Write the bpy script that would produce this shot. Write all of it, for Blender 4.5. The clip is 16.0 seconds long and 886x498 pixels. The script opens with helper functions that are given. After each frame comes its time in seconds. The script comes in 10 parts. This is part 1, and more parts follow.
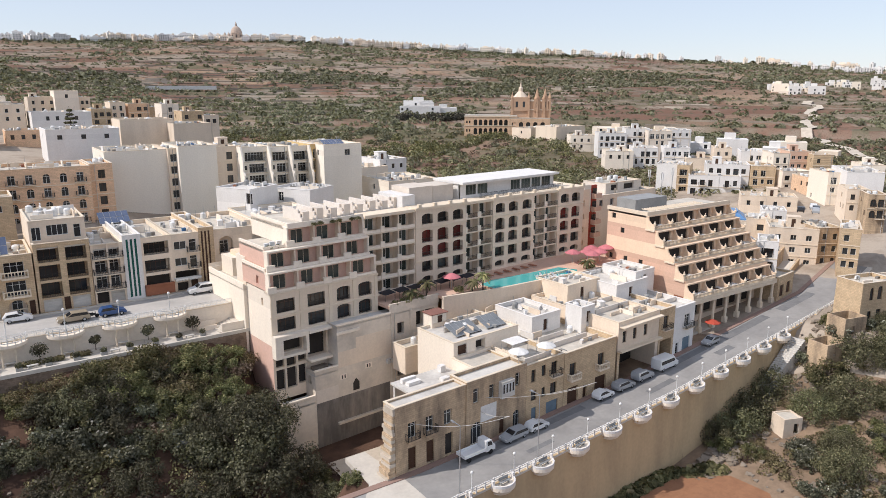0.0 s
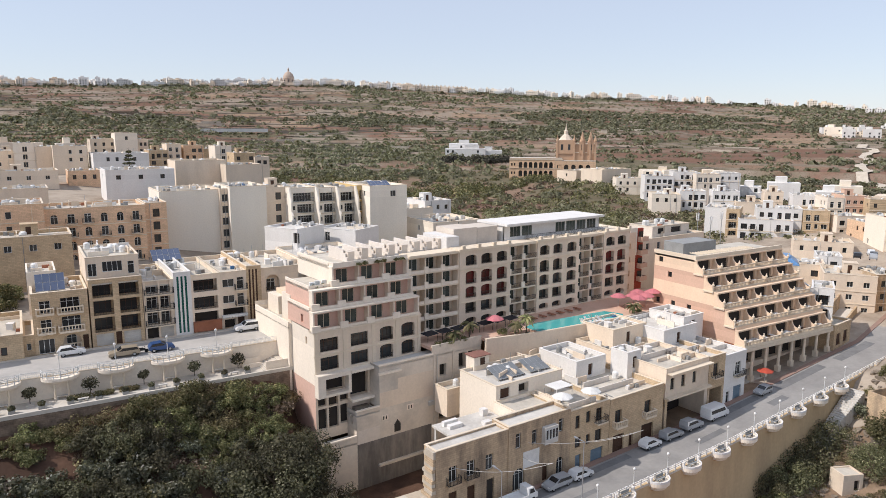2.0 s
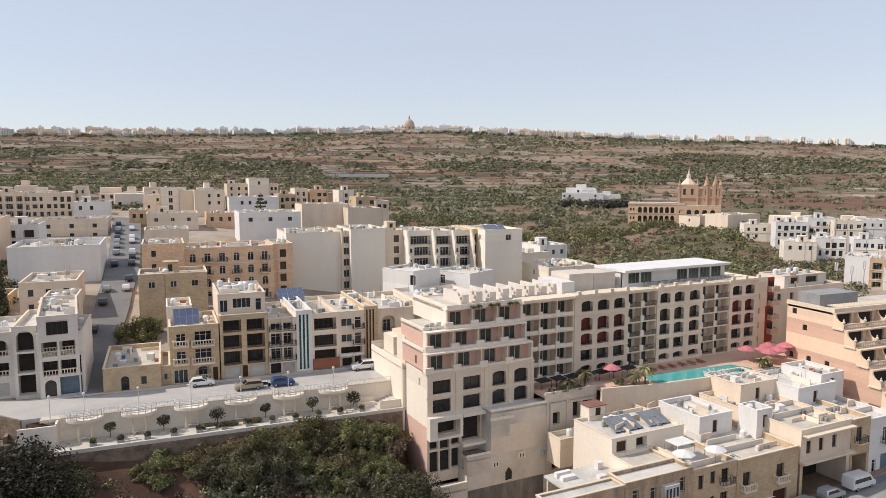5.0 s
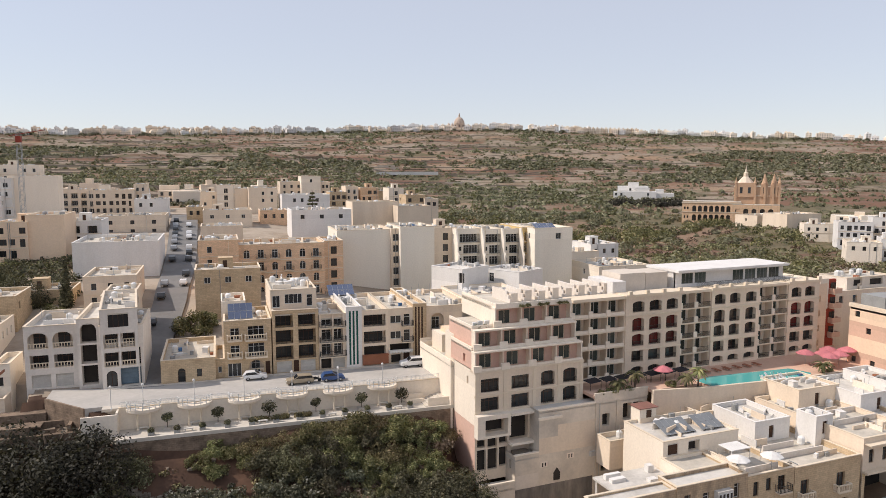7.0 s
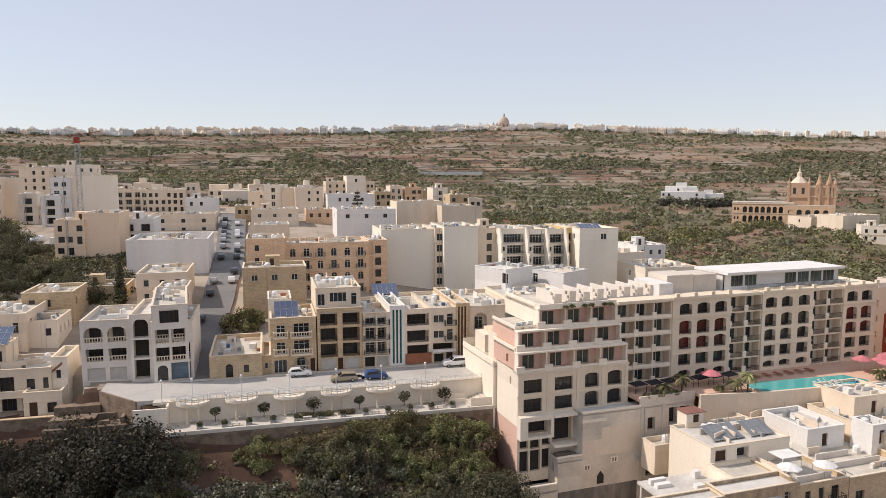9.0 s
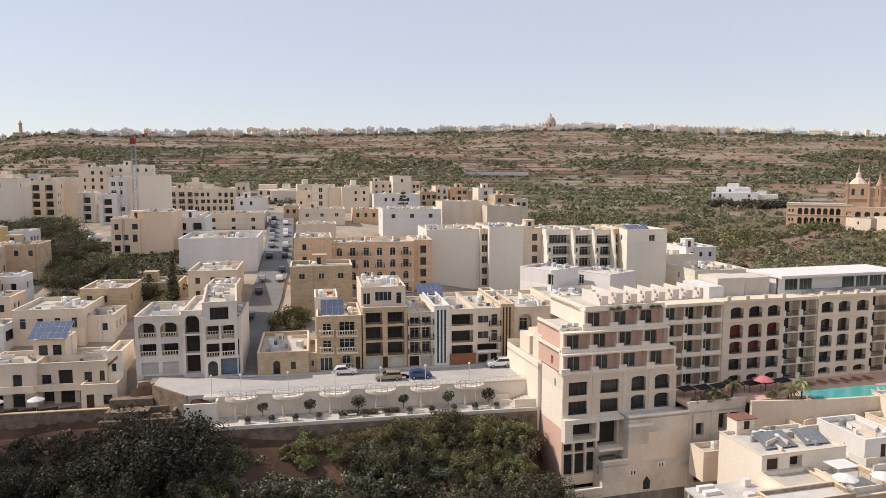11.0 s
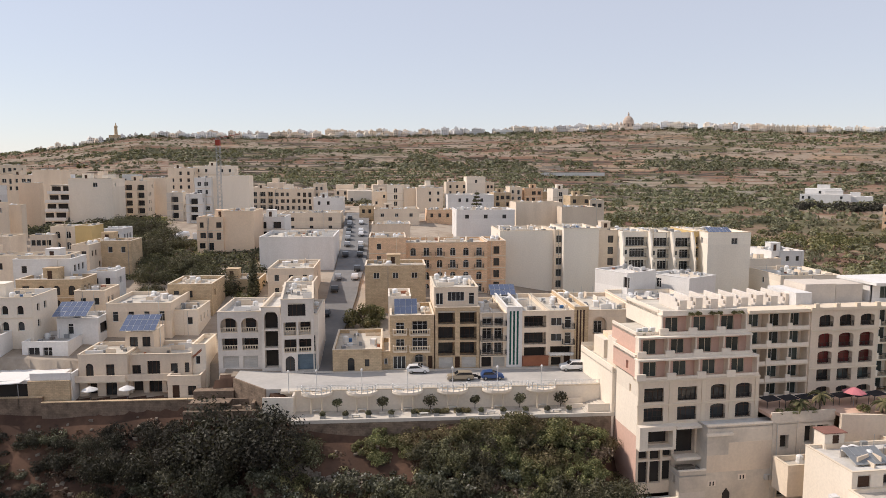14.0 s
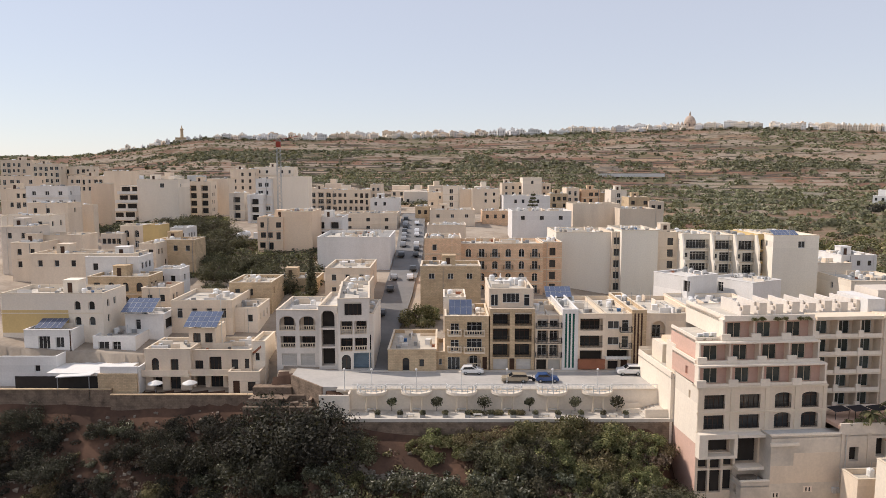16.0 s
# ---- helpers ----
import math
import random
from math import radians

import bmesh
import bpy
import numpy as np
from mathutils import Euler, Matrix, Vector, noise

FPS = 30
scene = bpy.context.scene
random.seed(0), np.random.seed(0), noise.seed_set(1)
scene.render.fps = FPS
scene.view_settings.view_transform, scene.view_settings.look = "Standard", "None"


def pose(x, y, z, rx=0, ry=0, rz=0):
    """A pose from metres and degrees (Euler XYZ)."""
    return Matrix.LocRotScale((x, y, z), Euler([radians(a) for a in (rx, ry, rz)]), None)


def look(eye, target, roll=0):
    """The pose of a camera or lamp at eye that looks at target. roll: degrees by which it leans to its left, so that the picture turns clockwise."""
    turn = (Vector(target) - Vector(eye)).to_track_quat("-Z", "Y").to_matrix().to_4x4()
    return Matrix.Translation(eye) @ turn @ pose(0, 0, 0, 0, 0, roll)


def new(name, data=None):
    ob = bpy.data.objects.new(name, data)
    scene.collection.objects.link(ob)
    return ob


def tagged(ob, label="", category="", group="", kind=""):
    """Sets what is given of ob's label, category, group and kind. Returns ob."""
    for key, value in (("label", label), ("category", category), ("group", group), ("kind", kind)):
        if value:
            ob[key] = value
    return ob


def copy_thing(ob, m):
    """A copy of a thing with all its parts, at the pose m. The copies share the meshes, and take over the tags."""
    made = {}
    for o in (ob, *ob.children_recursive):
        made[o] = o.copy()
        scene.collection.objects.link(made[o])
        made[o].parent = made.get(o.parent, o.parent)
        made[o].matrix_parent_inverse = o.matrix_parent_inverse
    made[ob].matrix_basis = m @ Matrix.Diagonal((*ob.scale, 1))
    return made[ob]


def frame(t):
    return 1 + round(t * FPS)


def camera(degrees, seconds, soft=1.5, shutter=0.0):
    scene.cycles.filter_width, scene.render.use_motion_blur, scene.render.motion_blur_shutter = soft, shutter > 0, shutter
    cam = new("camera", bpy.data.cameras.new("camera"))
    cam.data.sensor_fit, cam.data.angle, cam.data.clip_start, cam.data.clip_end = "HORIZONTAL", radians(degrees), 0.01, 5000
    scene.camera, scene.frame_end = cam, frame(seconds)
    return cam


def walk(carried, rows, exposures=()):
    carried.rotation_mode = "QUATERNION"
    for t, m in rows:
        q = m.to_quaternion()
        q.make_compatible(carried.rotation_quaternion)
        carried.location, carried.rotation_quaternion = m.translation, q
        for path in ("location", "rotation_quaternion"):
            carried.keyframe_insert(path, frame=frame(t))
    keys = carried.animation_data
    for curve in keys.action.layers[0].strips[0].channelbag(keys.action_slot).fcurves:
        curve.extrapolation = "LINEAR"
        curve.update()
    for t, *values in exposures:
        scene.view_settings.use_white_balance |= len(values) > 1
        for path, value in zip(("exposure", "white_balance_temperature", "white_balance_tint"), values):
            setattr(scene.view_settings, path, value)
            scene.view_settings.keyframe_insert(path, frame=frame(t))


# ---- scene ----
cam = camera(64.35, 16.0, soft=0.75)

PATH = [
    (0.0, pose(0, 0, 50, 76.90, -0.10, -34.69)),
    (0.5, pose(0, 0, 50, 77.67, -0.09, -33.85)),
    (1.0, pose(0, 0, 50, 78.53, -0.13, -32.99)),
    (1.5, pose(0, 0, 50, 79.39, -0.19, -32.13)),
    (2.0, pose(0, 0, 50, 80.25, -0.16, -31.05)),
    (2.5, pose(0, 0, 50, 81.10, -0.17, -29.38)),
    (3.0, pose(0, 0, 50, 81.95, -0.16, -27.71)),
    (3.5, pose(0, 0, 50, 82.81, -0.10, -26.03)),
    (4.0, pose(0, 0, 50, 83.43, -0.02, -24.45)),
    (6.5, pose(0, 0, 50, 83.65, 0.07, -18.51)),
    (7.0, pose(0, 0, 50, 83.65, 0.06, -17.67)),
    (7.5, pose(0, 0, 50, 83.65, 0.06, -16.81)),
    (8.0, pose(0, 0, 50, 83.65, 0.05, -15.94)),
    (8.5, pose(0, 0, 50, 83.64, 0.04, -15.03)),
    (9.0, pose(0, 0, 50, 83.64, 0.05, -14.10)),
    (11.5, pose(0, 0, 50, 83.67, 0.01, -9.48)),
    (12.0, pose(0, 0, 50, 83.68, 0.02, -8.55)),
    (12.5, pose(0, 0, 50, 83.68, 0.02, -7.64)),
    (13.0, pose(0, 0, 50, 83.69, -0.01, -6.65)),
    (13.5, pose(0, 0, 50, 83.70, 0.01, -5.54)),
    (14.0, pose(0, 0, 50, 83.71, 0.00, -4.42)),
    (14.5, pose(0, 0, 50, 83.72, -0.01, -3.35)),
    (15.0, pose(0, 0, 50, 83.74, 0.01, -2.25)),
    (15.5, pose(0, 0, 50, 83.77, 0.04, -1.11)),
    (16.0, pose(0, 0, 50, 83.79, 0.03, 0.10)),
]
walk(cam, PATH, ((0.0, 0.43, 6080, 11.4), (1.5, 0.41, 6100, 11.2), (4.0, 0.35, 6210, 11.0), (6.5, 0.37, 6510, 12.2), (9.0, 0.37, 6540, 12.8), (16.0, 0.36, 6560, 13.2)))

# ---- world, sun ----
SUN_DIR = Vector((-0.80, 0.25, 0.83)).normalized()
world = bpy.data.worlds.new("world")
scene.world = world
world.use_nodes = True
wn = world.node_tree.nodes
sky = wn.new("ShaderNodeTexSky")
sky.sky_type = "NISHITA"
sky.sun_disc = False
sky.sun_elevation = math.asin(SUN_DIR.z)
sky.sun_rotation = math.atan2(SUN_DIR.x, SUN_DIR.y)
sky.altitude = 60
sky.air_density = 1.0
sky.dust_density = 0.2
sky.ozone_density = 1.0
# thin bright haze over the clear sky
haze = wn.new("ShaderNodeMix")
haze.data_type = "RGBA"
haze.inputs["Factor"].default_value = 0.76
haze.inputs["B"].default_value = (3.12, 3.20, 3.52, 1)
world.node_tree.links.new(sky.outputs["Color"], haze.inputs["A"])
world.node_tree.links.new(haze.outputs["Result"], wn["Background"].inputs["Color"])
wn["Background"].inputs["Strength"].default_value = 0.15
sun = new("sun", bpy.data.lights.new("sun", "SUN"))
sun.data.energy = 2.9
sun.data.angle = radians(0.6)
sun.data.color = (1.0, 0.905, 0.80)
sun.matrix_world = look((0, 0, 300), Vector((0, 0, 300)) - SUN_DIR)

# ---- materials ----
def material(name, base, rough=0.8, second=None, scale=0.6, fine=6.0, amount=0.5, bump=0.15, metal=0.0, vary=0.06, streak=False, spec=0.3, blocks=False):
    """Base colour broken up at two scales, a little different on each object, with fine relief."""
    m = bpy.data.materials.new(name)
    m.use_nodes = True
    n, l = m.node_tree.nodes, m.node_tree.links
    b = n["Principled BSDF"]
    b.inputs["Roughness"].default_value = rough
    b.inputs["Metallic"].default_value = metal
    b.inputs["Specular IOR Level"].default_value = spec
    geo = n.new("ShaderNodeNewGeometry")
    place = n.new("ShaderNodeMapping")
    if streak:
        place.inputs["Scale"].default_value = (1.0, 1.0, 0.22)
    l.new(geo.outputs["Position"], place.inputs["Vector"])
    big = n.new("ShaderNodeTexNoise")
    big.inputs["Scale"].default_value = scale
    big.inputs["Detail"].default_value = 6
    big.inputs["Roughness"].default_value = 0.65
    l.new(place.outputs["Vector"], big.inputs["Vector"])
    small = n.new("ShaderNodeTexNoise")
    small.inputs["Scale"].default_value = fine
    small.inputs["Detail"].default_value = 4
    l.new(geo.outputs["Position"], small.inputs["Vector"])
    ramp = n.new("ShaderNodeMapRange")
    ramp.inputs["From Min"].default_value = 0.42
    ramp.inputs["From Max"].default_value = 0.70
    l.new(big.outputs["Fac"], ramp.inputs["Value"])
    mix = n.new("ShaderNodeMix")
    mix.data_type = "RGBA"
    second = second or tuple(c * 0.62 for c in base)
    mix.inputs["A"].default_value = (*base, 1)
    mix.inputs["B"].default_value = (*second, 1)
    scl = n.new("ShaderNodeMath")
    scl.operation = "MULTIPLY"
    scl.inputs[1].default_value = amount
    l.new(ramp.outputs["Result"], scl.inputs[0])
    l.new(scl.outputs["Value"], mix.inputs["Factor"])
    info = n.new("ShaderNodeObjectInfo")
    val = n.new("ShaderNodeMapRange")
    val.inputs["To Min"].default_value = 1 - vary
    val.inputs["To Max"].default_value = 1 + vary
    l.new(info.outputs["Random"], val.inputs["Value"])
    grain = n.new("ShaderNodeMapRange")
    grain.inputs["From Min"].default_value = 0.3
    grain.inputs["From Max"].default_value = 0.7
    grain.inputs["To Min"].default_value = 0.945
    grain.inputs["To Max"].default_value = 1.04
    l.new(small.outputs["Fac"], grain.inputs["Value"])
    mul = n.new("ShaderNodeMath")
    mul.operation = "MULTIPLY"
    l.new(val.outputs["Result"], mul.inputs[0])
    l.new(grain.outputs["Result"], mul.inputs[1])
    hsv = n.new("ShaderNodeHueSaturation")
    l.new(mul.outputs["Value"], hsv.inputs["Value"])
    if blocks:
        # coursed ashlar: joints and a slight change from block to block
        sep = n.new("ShaderNodeSeparateXYZ")
        l.new(geo.outputs["Position"], sep.inputs["Vector"])
        along = n.new("ShaderNodeMath")
        along.operation = "ADD"
        l.new(sep.outputs["X"], along.inputs[0])
        l.new(sep.outputs["Y"], along.inputs[1])
        vec = n.new("ShaderNodeCombineXYZ")
        l.new(along.outputs["Value"], vec.inputs["X"])
        l.new(sep.outputs["Z"], vec.inputs["Y"])
        br = n.new("ShaderNodeTexBrick")
        br.inputs["Scale"].default_value = 1.0
        br.inputs["Brick Width"].default_value = 0.62
        br.inputs["Row Height"].default_value = 0.29
        br.inputs["Mortar Size"].default_value = 0.018
        br.inputs["Color1"].default_value = (1.06, 1.05, 1.04, 1)
        br.inputs["Color2"].default_value = (0.84, 0.84, 0.85, 1)
        br.inputs["Mortar"].default_value = (0.66, 0.65, 0.64, 1)
        l.new(vec.outputs["Vector"], br.inputs["Vector"])
        tint = n.new("ShaderNodeMix")
        tint.data_type = "RGBA"
        tint.blend_type = "MULTIPLY"
        tint.inputs["Factor"].default_value = 0.8
        l.new(mix.outputs["Result"], tint.inputs["A"])
        l.new(br.outputs["Color"], tint.inputs["B"])
        l.new(tint.outputs["Result"], hsv.inputs["Color"])
    else:
        l.new(mix.outputs["Result"], hsv.inputs["Color"])
    l.new(hsv.outputs["Color"], b.inputs["Base Color"])
    if bump:
        bp = n.new("ShaderNodeBump")
        bp.inputs["Strength"].default_value = bump
        bp.inputs["Distance"].default_value = 0.05
        l.new(small.outputs["Fac"], bp.inputs["Height"])
        l.new(bp.outputs["Normal"], b.inputs["Normal"])
    return m


CREAM = material("cream_limestone_render", (0.77, 0.645, 0.505), 0.85, (0.585, 0.475, 0.365), 0.25, 3.0, 0.55, streak=True)
PALE = material("pale_cream_paint", (0.84, 0.745, 0.62), 0.8, (0.73, 0.63, 0.51), 0.2, 3.0, 0.5, streak=True)
BRIGHT = material("bright_cream_apartment_paint", (0.87, 0.80, 0.685), 0.8, (0.76, 0.685, 0.575), 0.2, 3.0, 0.45, streak=True)
WHITE = material("white_paint", (0.76, 0.735, 0.70), 0.75, (0.62, 0.59, 0.54), 0.3, 3.0, 0.45, streak=True)
OFFWHITE = material("weathered_offwhite_paint", (0.74, 0.675, 0.60), 0.8, (0.58, 0.52, 0.45), 0.3, 3.0, 0.6, streak=True)
STONE = material("honey_limestone", (0.62, 0.47, 0.30), 0.9, (0.44, 0.32, 0.20), 0.4, 4.0, 0.7, 0.3, blocks=True)
OLDSTONE = material("weathered_old_limestone", (0.56, 0.42, 0.275), 0.92, (0.20, 0.155, 0.115), 0.5, 3.0, 0.9, 0.4, streak=True, blocks=True)
ORANGE = material("orange_ochre_stone", (0.789, 0.545, 0.354), 0.88, (0.626, 0.423, 0.277), 0.3, 3.0, 0.6, blocks=True)
PEACH = material("peach_paint", (0.80, 0.61, 0.44), 0.8, (0.66, 0.49, 0.345), 0.2, 3.0, 0.4, streak=True)
PINK = material("faded_pink_paint", (0.66, 0.44, 0.35), 0.8, (0.56, 0.36, 0.28), 0.25, 3.0, 0.5)
SALMON = material("salmon_band_paint", (0.66, 0.44, 0.325), 0.8, (0.57, 0.375, 0.275), 0.25, 3.0, 0.4)
RED = material("red_paint", (0.42, 0.07, 0.04), 0.75, (0.30, 0.06, 0.04), 0.4, 3.0, 0.5)
YELLOW = material("yellow_render", (0.66, 0.48, 0.22), 0.8, (0.52, 0.38, 0.18), 0.3, 3.0, 0.4)
GREYBLOCK = material("grey_concrete_block", (0.68, 0.60, 0.51), 0.92, (0.52, 0.455, 0.385), 0.22, 3.0, 0.6, 0.2)
PATCHED = material("patched_bare_concrete", (0.70, 0.61, 0.50), 0.92, (0.44, 0.39, 0.33), 0.16, 2.5, 0.85, 0.25)
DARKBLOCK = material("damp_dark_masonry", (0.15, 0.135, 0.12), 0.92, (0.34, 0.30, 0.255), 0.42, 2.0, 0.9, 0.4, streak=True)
ROOF = material("worn_roof_screed", (0.58, 0.53, 0.45), 0.9, (0.36, 0.33, 0.28), 0.35, 2.0, 0.8, 0.2)
WHITEROOF = material("white_roof_membrane", (0.60, 0.57, 0.52), 0.85, (0.40, 0.37, 0.33), 0.4, 2.0, 0.8)
TRIM = material("cream_stone_trim", (0.74, 0.63, 0.485), 0.8, (0.58, 0.485, 0.365), 0.5, 4.0, 0.4)
CONCRETE = material("pale_concrete", (0.60, 0.57, 0.52), 0.85, (0.44, 0.42, 0.38), 0.4, 3.0, 0.6)
ASPHALT = material("worn_grey_asphalt", (0.335, 0.32, 0.30), 0.85, (0.22, 0.21, 0.20), 0.12, 1.5, 0.8, 0.15)
DARKASPHALT = material("dark_grey_asphalt", (0.20, 0.195, 0.19), 0.85, (0.13, 0.128, 0.125), 0.12, 1.5, 0.8, 0.15)
ASPHALTPATCH = material("darker_asphalt_repair", (0.20, 0.197, 0.195), 0.88, (0.14, 0.14, 0.14), 0.5, 1.5, 0.8, 0.15)
PALEROAD = material("sun_bleached_asphalt", (0.46, 0.435, 0.40), 0.85, (0.32, 0.305, 0.285), 0.1, 1.5, 0.8, 0.15)
PAVE = material("pale_paving", (0.60, 0.55, 0.475), 0.85, (0.46, 0.415, 0.355), 0.3, 2.0, 0.6)
PAVERED = material("brick_red_pavement", (0.30, 0.20, 0.16), 0.9, (0.22, 0.16, 0.13), 0.5, 3.0, 0.6)
GLASS = material("dark_window_glass", (0.030, 0.034, 0.036), 0.12, (0.05, 0.05, 0.05), 0.8, 2.0, 0.5, 0.0, vary=0.5, spec=0.5)
TEALGLASS = material("grey_green_balcony_door_glass", (0.045, 0.06, 0.055), 0.10, (0.10, 0.11, 0.10), 0.7, 2.0, 0.7, 0.0, vary=0.5, spec=0.5)
# near-black: the shade inside openings is put into this colour
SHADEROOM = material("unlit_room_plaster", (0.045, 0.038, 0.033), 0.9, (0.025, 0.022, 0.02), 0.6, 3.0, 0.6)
BROWNFRAME = material("brown_timber_joinery", (0.07, 0.035, 0.02), 0.6, (0.05, 0.025, 0.015), 1.0, 8.0, 0.5)
WHITEFRAME = material("white_aluminium_frame", (0.70, 0.70, 0.68), 0.5)
METAL = material("galvanised_metal", (0.45, 0.46, 0.47), 0.45, metal=0.6)
IRON = material("dark_iron_railing", (0.03, 0.03, 0.03), 0.5)
SOLAR = material("blue_solar_cells", (0.085, 0.11, 0.18), 0.25, (0.12, 0.145, 0.21), 0.5, 2.0, 0.5, 0.0, spec=0.6)
BLUEPAINT = material("blue_painted_metal", (0.06, 0.16, 0.33), 0.5)
GARAGE = material("garage_door_paint", (0.55, 0.52, 0.47), 0.6)
BLUEDOOR = material("grey_blue_shutter_paint", (0.16, 0.22, 0.27), 0.6)
TANK = material("white_water_tank_plastic", (0.78, 0.77, 0.74), 0.5)
GREYUNIT = material("grey_machine_casing", (0.30, 0.30, 0.29), 0.6)
DRYSOIL = material("dry_stony_valley_soil", (0.275, 0.195, 0.130), 0.97, (0.14, 0.098, 0.065), 0.25, 2.5, 0.9, 0.8)
SOIL = material("red_brown_soil", (0.30, 0.15, 0.08), 0.95, (0.20, 0.10, 0.055), 0.5, 3.0, 0.7, 0.4)
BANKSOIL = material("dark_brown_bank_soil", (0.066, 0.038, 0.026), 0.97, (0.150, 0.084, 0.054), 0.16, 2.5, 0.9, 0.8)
REDSTONE = material("red_peach_church_stone", (0.52, 0.345, 0.225), 0.9, (0.44, 0.28, 0.19), 0.25, 1.5, 0.6)
REDGLASS = material("dark_red_curtained_glass", (0.13, 0.018, 0.018), 0.25, (0.06, 0.012, 0.012), 0.8, 2.0, 0.6, 0.0, vary=0.3, spec=0.5)
PINKSTONE = material("pinkish_weathered_stone", (0.54, 0.43, 0.345), 0.9, (0.40, 0.31, 0.25), 0.2, 1.0, 0.6)
RUBBLE = material("brown_rubble_masonry", (0.27, 0.20, 0.145), 0.95, (0.10, 0.075, 0.055), 0.7, 2.2, 0.9, 0.8, blocks=True)
TOWNSOIL = material("pale_dusty_town_ground", (0.40, 0.335, 0.265), 0.95, (0.20, 0.155, 0.115), 0.12, 2.0, 0.9, 0.3)
WALLSTONE = material("pale_dry_stone_walling", (0.36, 0.30, 0.235), 0.95, (0.22, 0.18, 0.14), 0.08, 0.8, 0.8, 0.3)
SAND = material("dusty_pale_yard", (0.56, 0.49, 0.40), 0.95, (0.40, 0.33, 0.25), 0.3, 2.0, 0.7, 0.3)
ROCK = material("weathered_rock", (0.27, 0.225, 0.175), 0.95, (0.14, 0.115, 0.09), 0.6, 3.0, 0.8, 0.6)
BARK = material("grey_bark", (0.12, 0.09, 0.065), 0.95, (0.07, 0.055, 0.04), 3.0, 12.0, 0.7, 0.5)
TERRACOTTA = material("terracotta_tile", (0.34, 0.14, 0.08), 0.85)
CLOTHPINK = material("pink_parasol_cloth", (0.56, 0.19, 0.21), 0.85)
CLOTHWHITE = material("white_parasol_cloth", (0.75, 0.73, 0.69), 0.85)
PLASTIC = material("white_plastic_seat", (0.80, 0.79, 0.77), 0.5)
DARKWEAVE = material("dark_awning_cloth", (0.035, 0.032, 0.035), 0.85)
RUBBER = material("black_rubber", (0.02, 0.02, 0.02), 0.8)
GREYSOLAR = material("grey_heater_panels", (0.20, 0.21, 0.215), 0.3, (0.14, 0.15, 0.155), 0.5, 2.0, 0.5, 0.0, spec=0.6)
CARGLASS = material("car_window_glass", (0.02, 0.022, 0.025), 0.06, spec=0.6, bump=0)


def leafy(name, dark, light, dry):
    """Foliage whose colour changes from leaf to leaf, clump to clump and plant to plant; light passes through the leaves."""
    m = bpy.data.materials.new(name)
    m.use_nodes = True
    n, l = m.node_tree.nodes, m.node_tree.links
    b = n["Principled BSDF"]
    b.inputs["Roughness"].default_value = 0.7
    b.inputs["Specular IOR Level"].default_value = 0.2
    geo = n.new("ShaderNodeNewGeometry")
    ramp = n.new("ShaderNodeValToRGB")
    e = ramp.color_ramp.elements
    e[0].color, e[1].color = (*dark, 1), (*light, 1)
    e[1].position = 0.88
    extra = ramp.color_ramp.elements.new(1.0)
    extra.color = (*dry, 1)
    l.new(geo.outputs["Random Per Island"], ramp.inputs["Fac"])

    def spread(value, lo, hi, a, c):
        r = n.new("ShaderNodeMapRange")
        r.inputs["From Min"].default_value, r.inputs["From Max"].default_value = a, c
        r.inputs["To Min"].default_value, r.inputs["To Max"].default_value = lo, hi
        l.new(value, r.inputs["Value"])
        return r.outputs["Result"]

    nz = n.new("ShaderNodeTexNoise")
    nz.inputs["Scale"].default_value = 0.45
    nz.inputs["Detail"].default_value = 3
    l.new(geo.outputs["Position"], nz.inputs["Vector"])
    info = n.new("ShaderNodeObjectInfo")
    mul = n.new("ShaderNodeMath")
    mul.operation = "MULTIPLY"
    l.new(spread(nz.outputs["Fac"], 0.6, 1.5, 0.3, 0.7), mul.inputs[0])
    l.new(spread(info.outputs["Random"], 0.75, 1.25, 0, 1), mul.inputs[1])
    hsv = n.new("ShaderNodeHueSaturation")
    l.new(ramp.outputs["Color"], hsv.inputs["Color"])
    l.new(mul.outputs["Value"], hsv.inputs["Value"])
    l.new(spread(info.outputs["Random"], 0.48, 0.52, 0, 1), hsv.inputs["Hue"])
    l.new(hsv.outputs["Color"], b.inputs["Base Color"])
    thin = n.new("ShaderNodeBsdfTranslucent")
    warm = n.new("ShaderNodeMix")
    warm.data_type = "RGBA"
    warm.blend_type = "MULTIPLY"
    warm.inputs["Factor"].default_value = 1.0
    warm.inputs["B"].default_value = (1.5, 1.5, 0.9, 1)
    l.new(hsv.outputs["Color"], warm.inputs["A"])
    l.new(warm.outputs["Result"], thin.inputs["Color"])
    both = n.new("ShaderNodeMixShader")
    both.inputs["Fac"].default_value = 0.2
    l.new(b.outputs["BSDF"], both.inputs[1])
    l.new(thin.outputs["BSDF"], both.inputs[2])
    l.new(both.outputs["Shader"], n["Material Output"].inputs["Surface"])
    return m


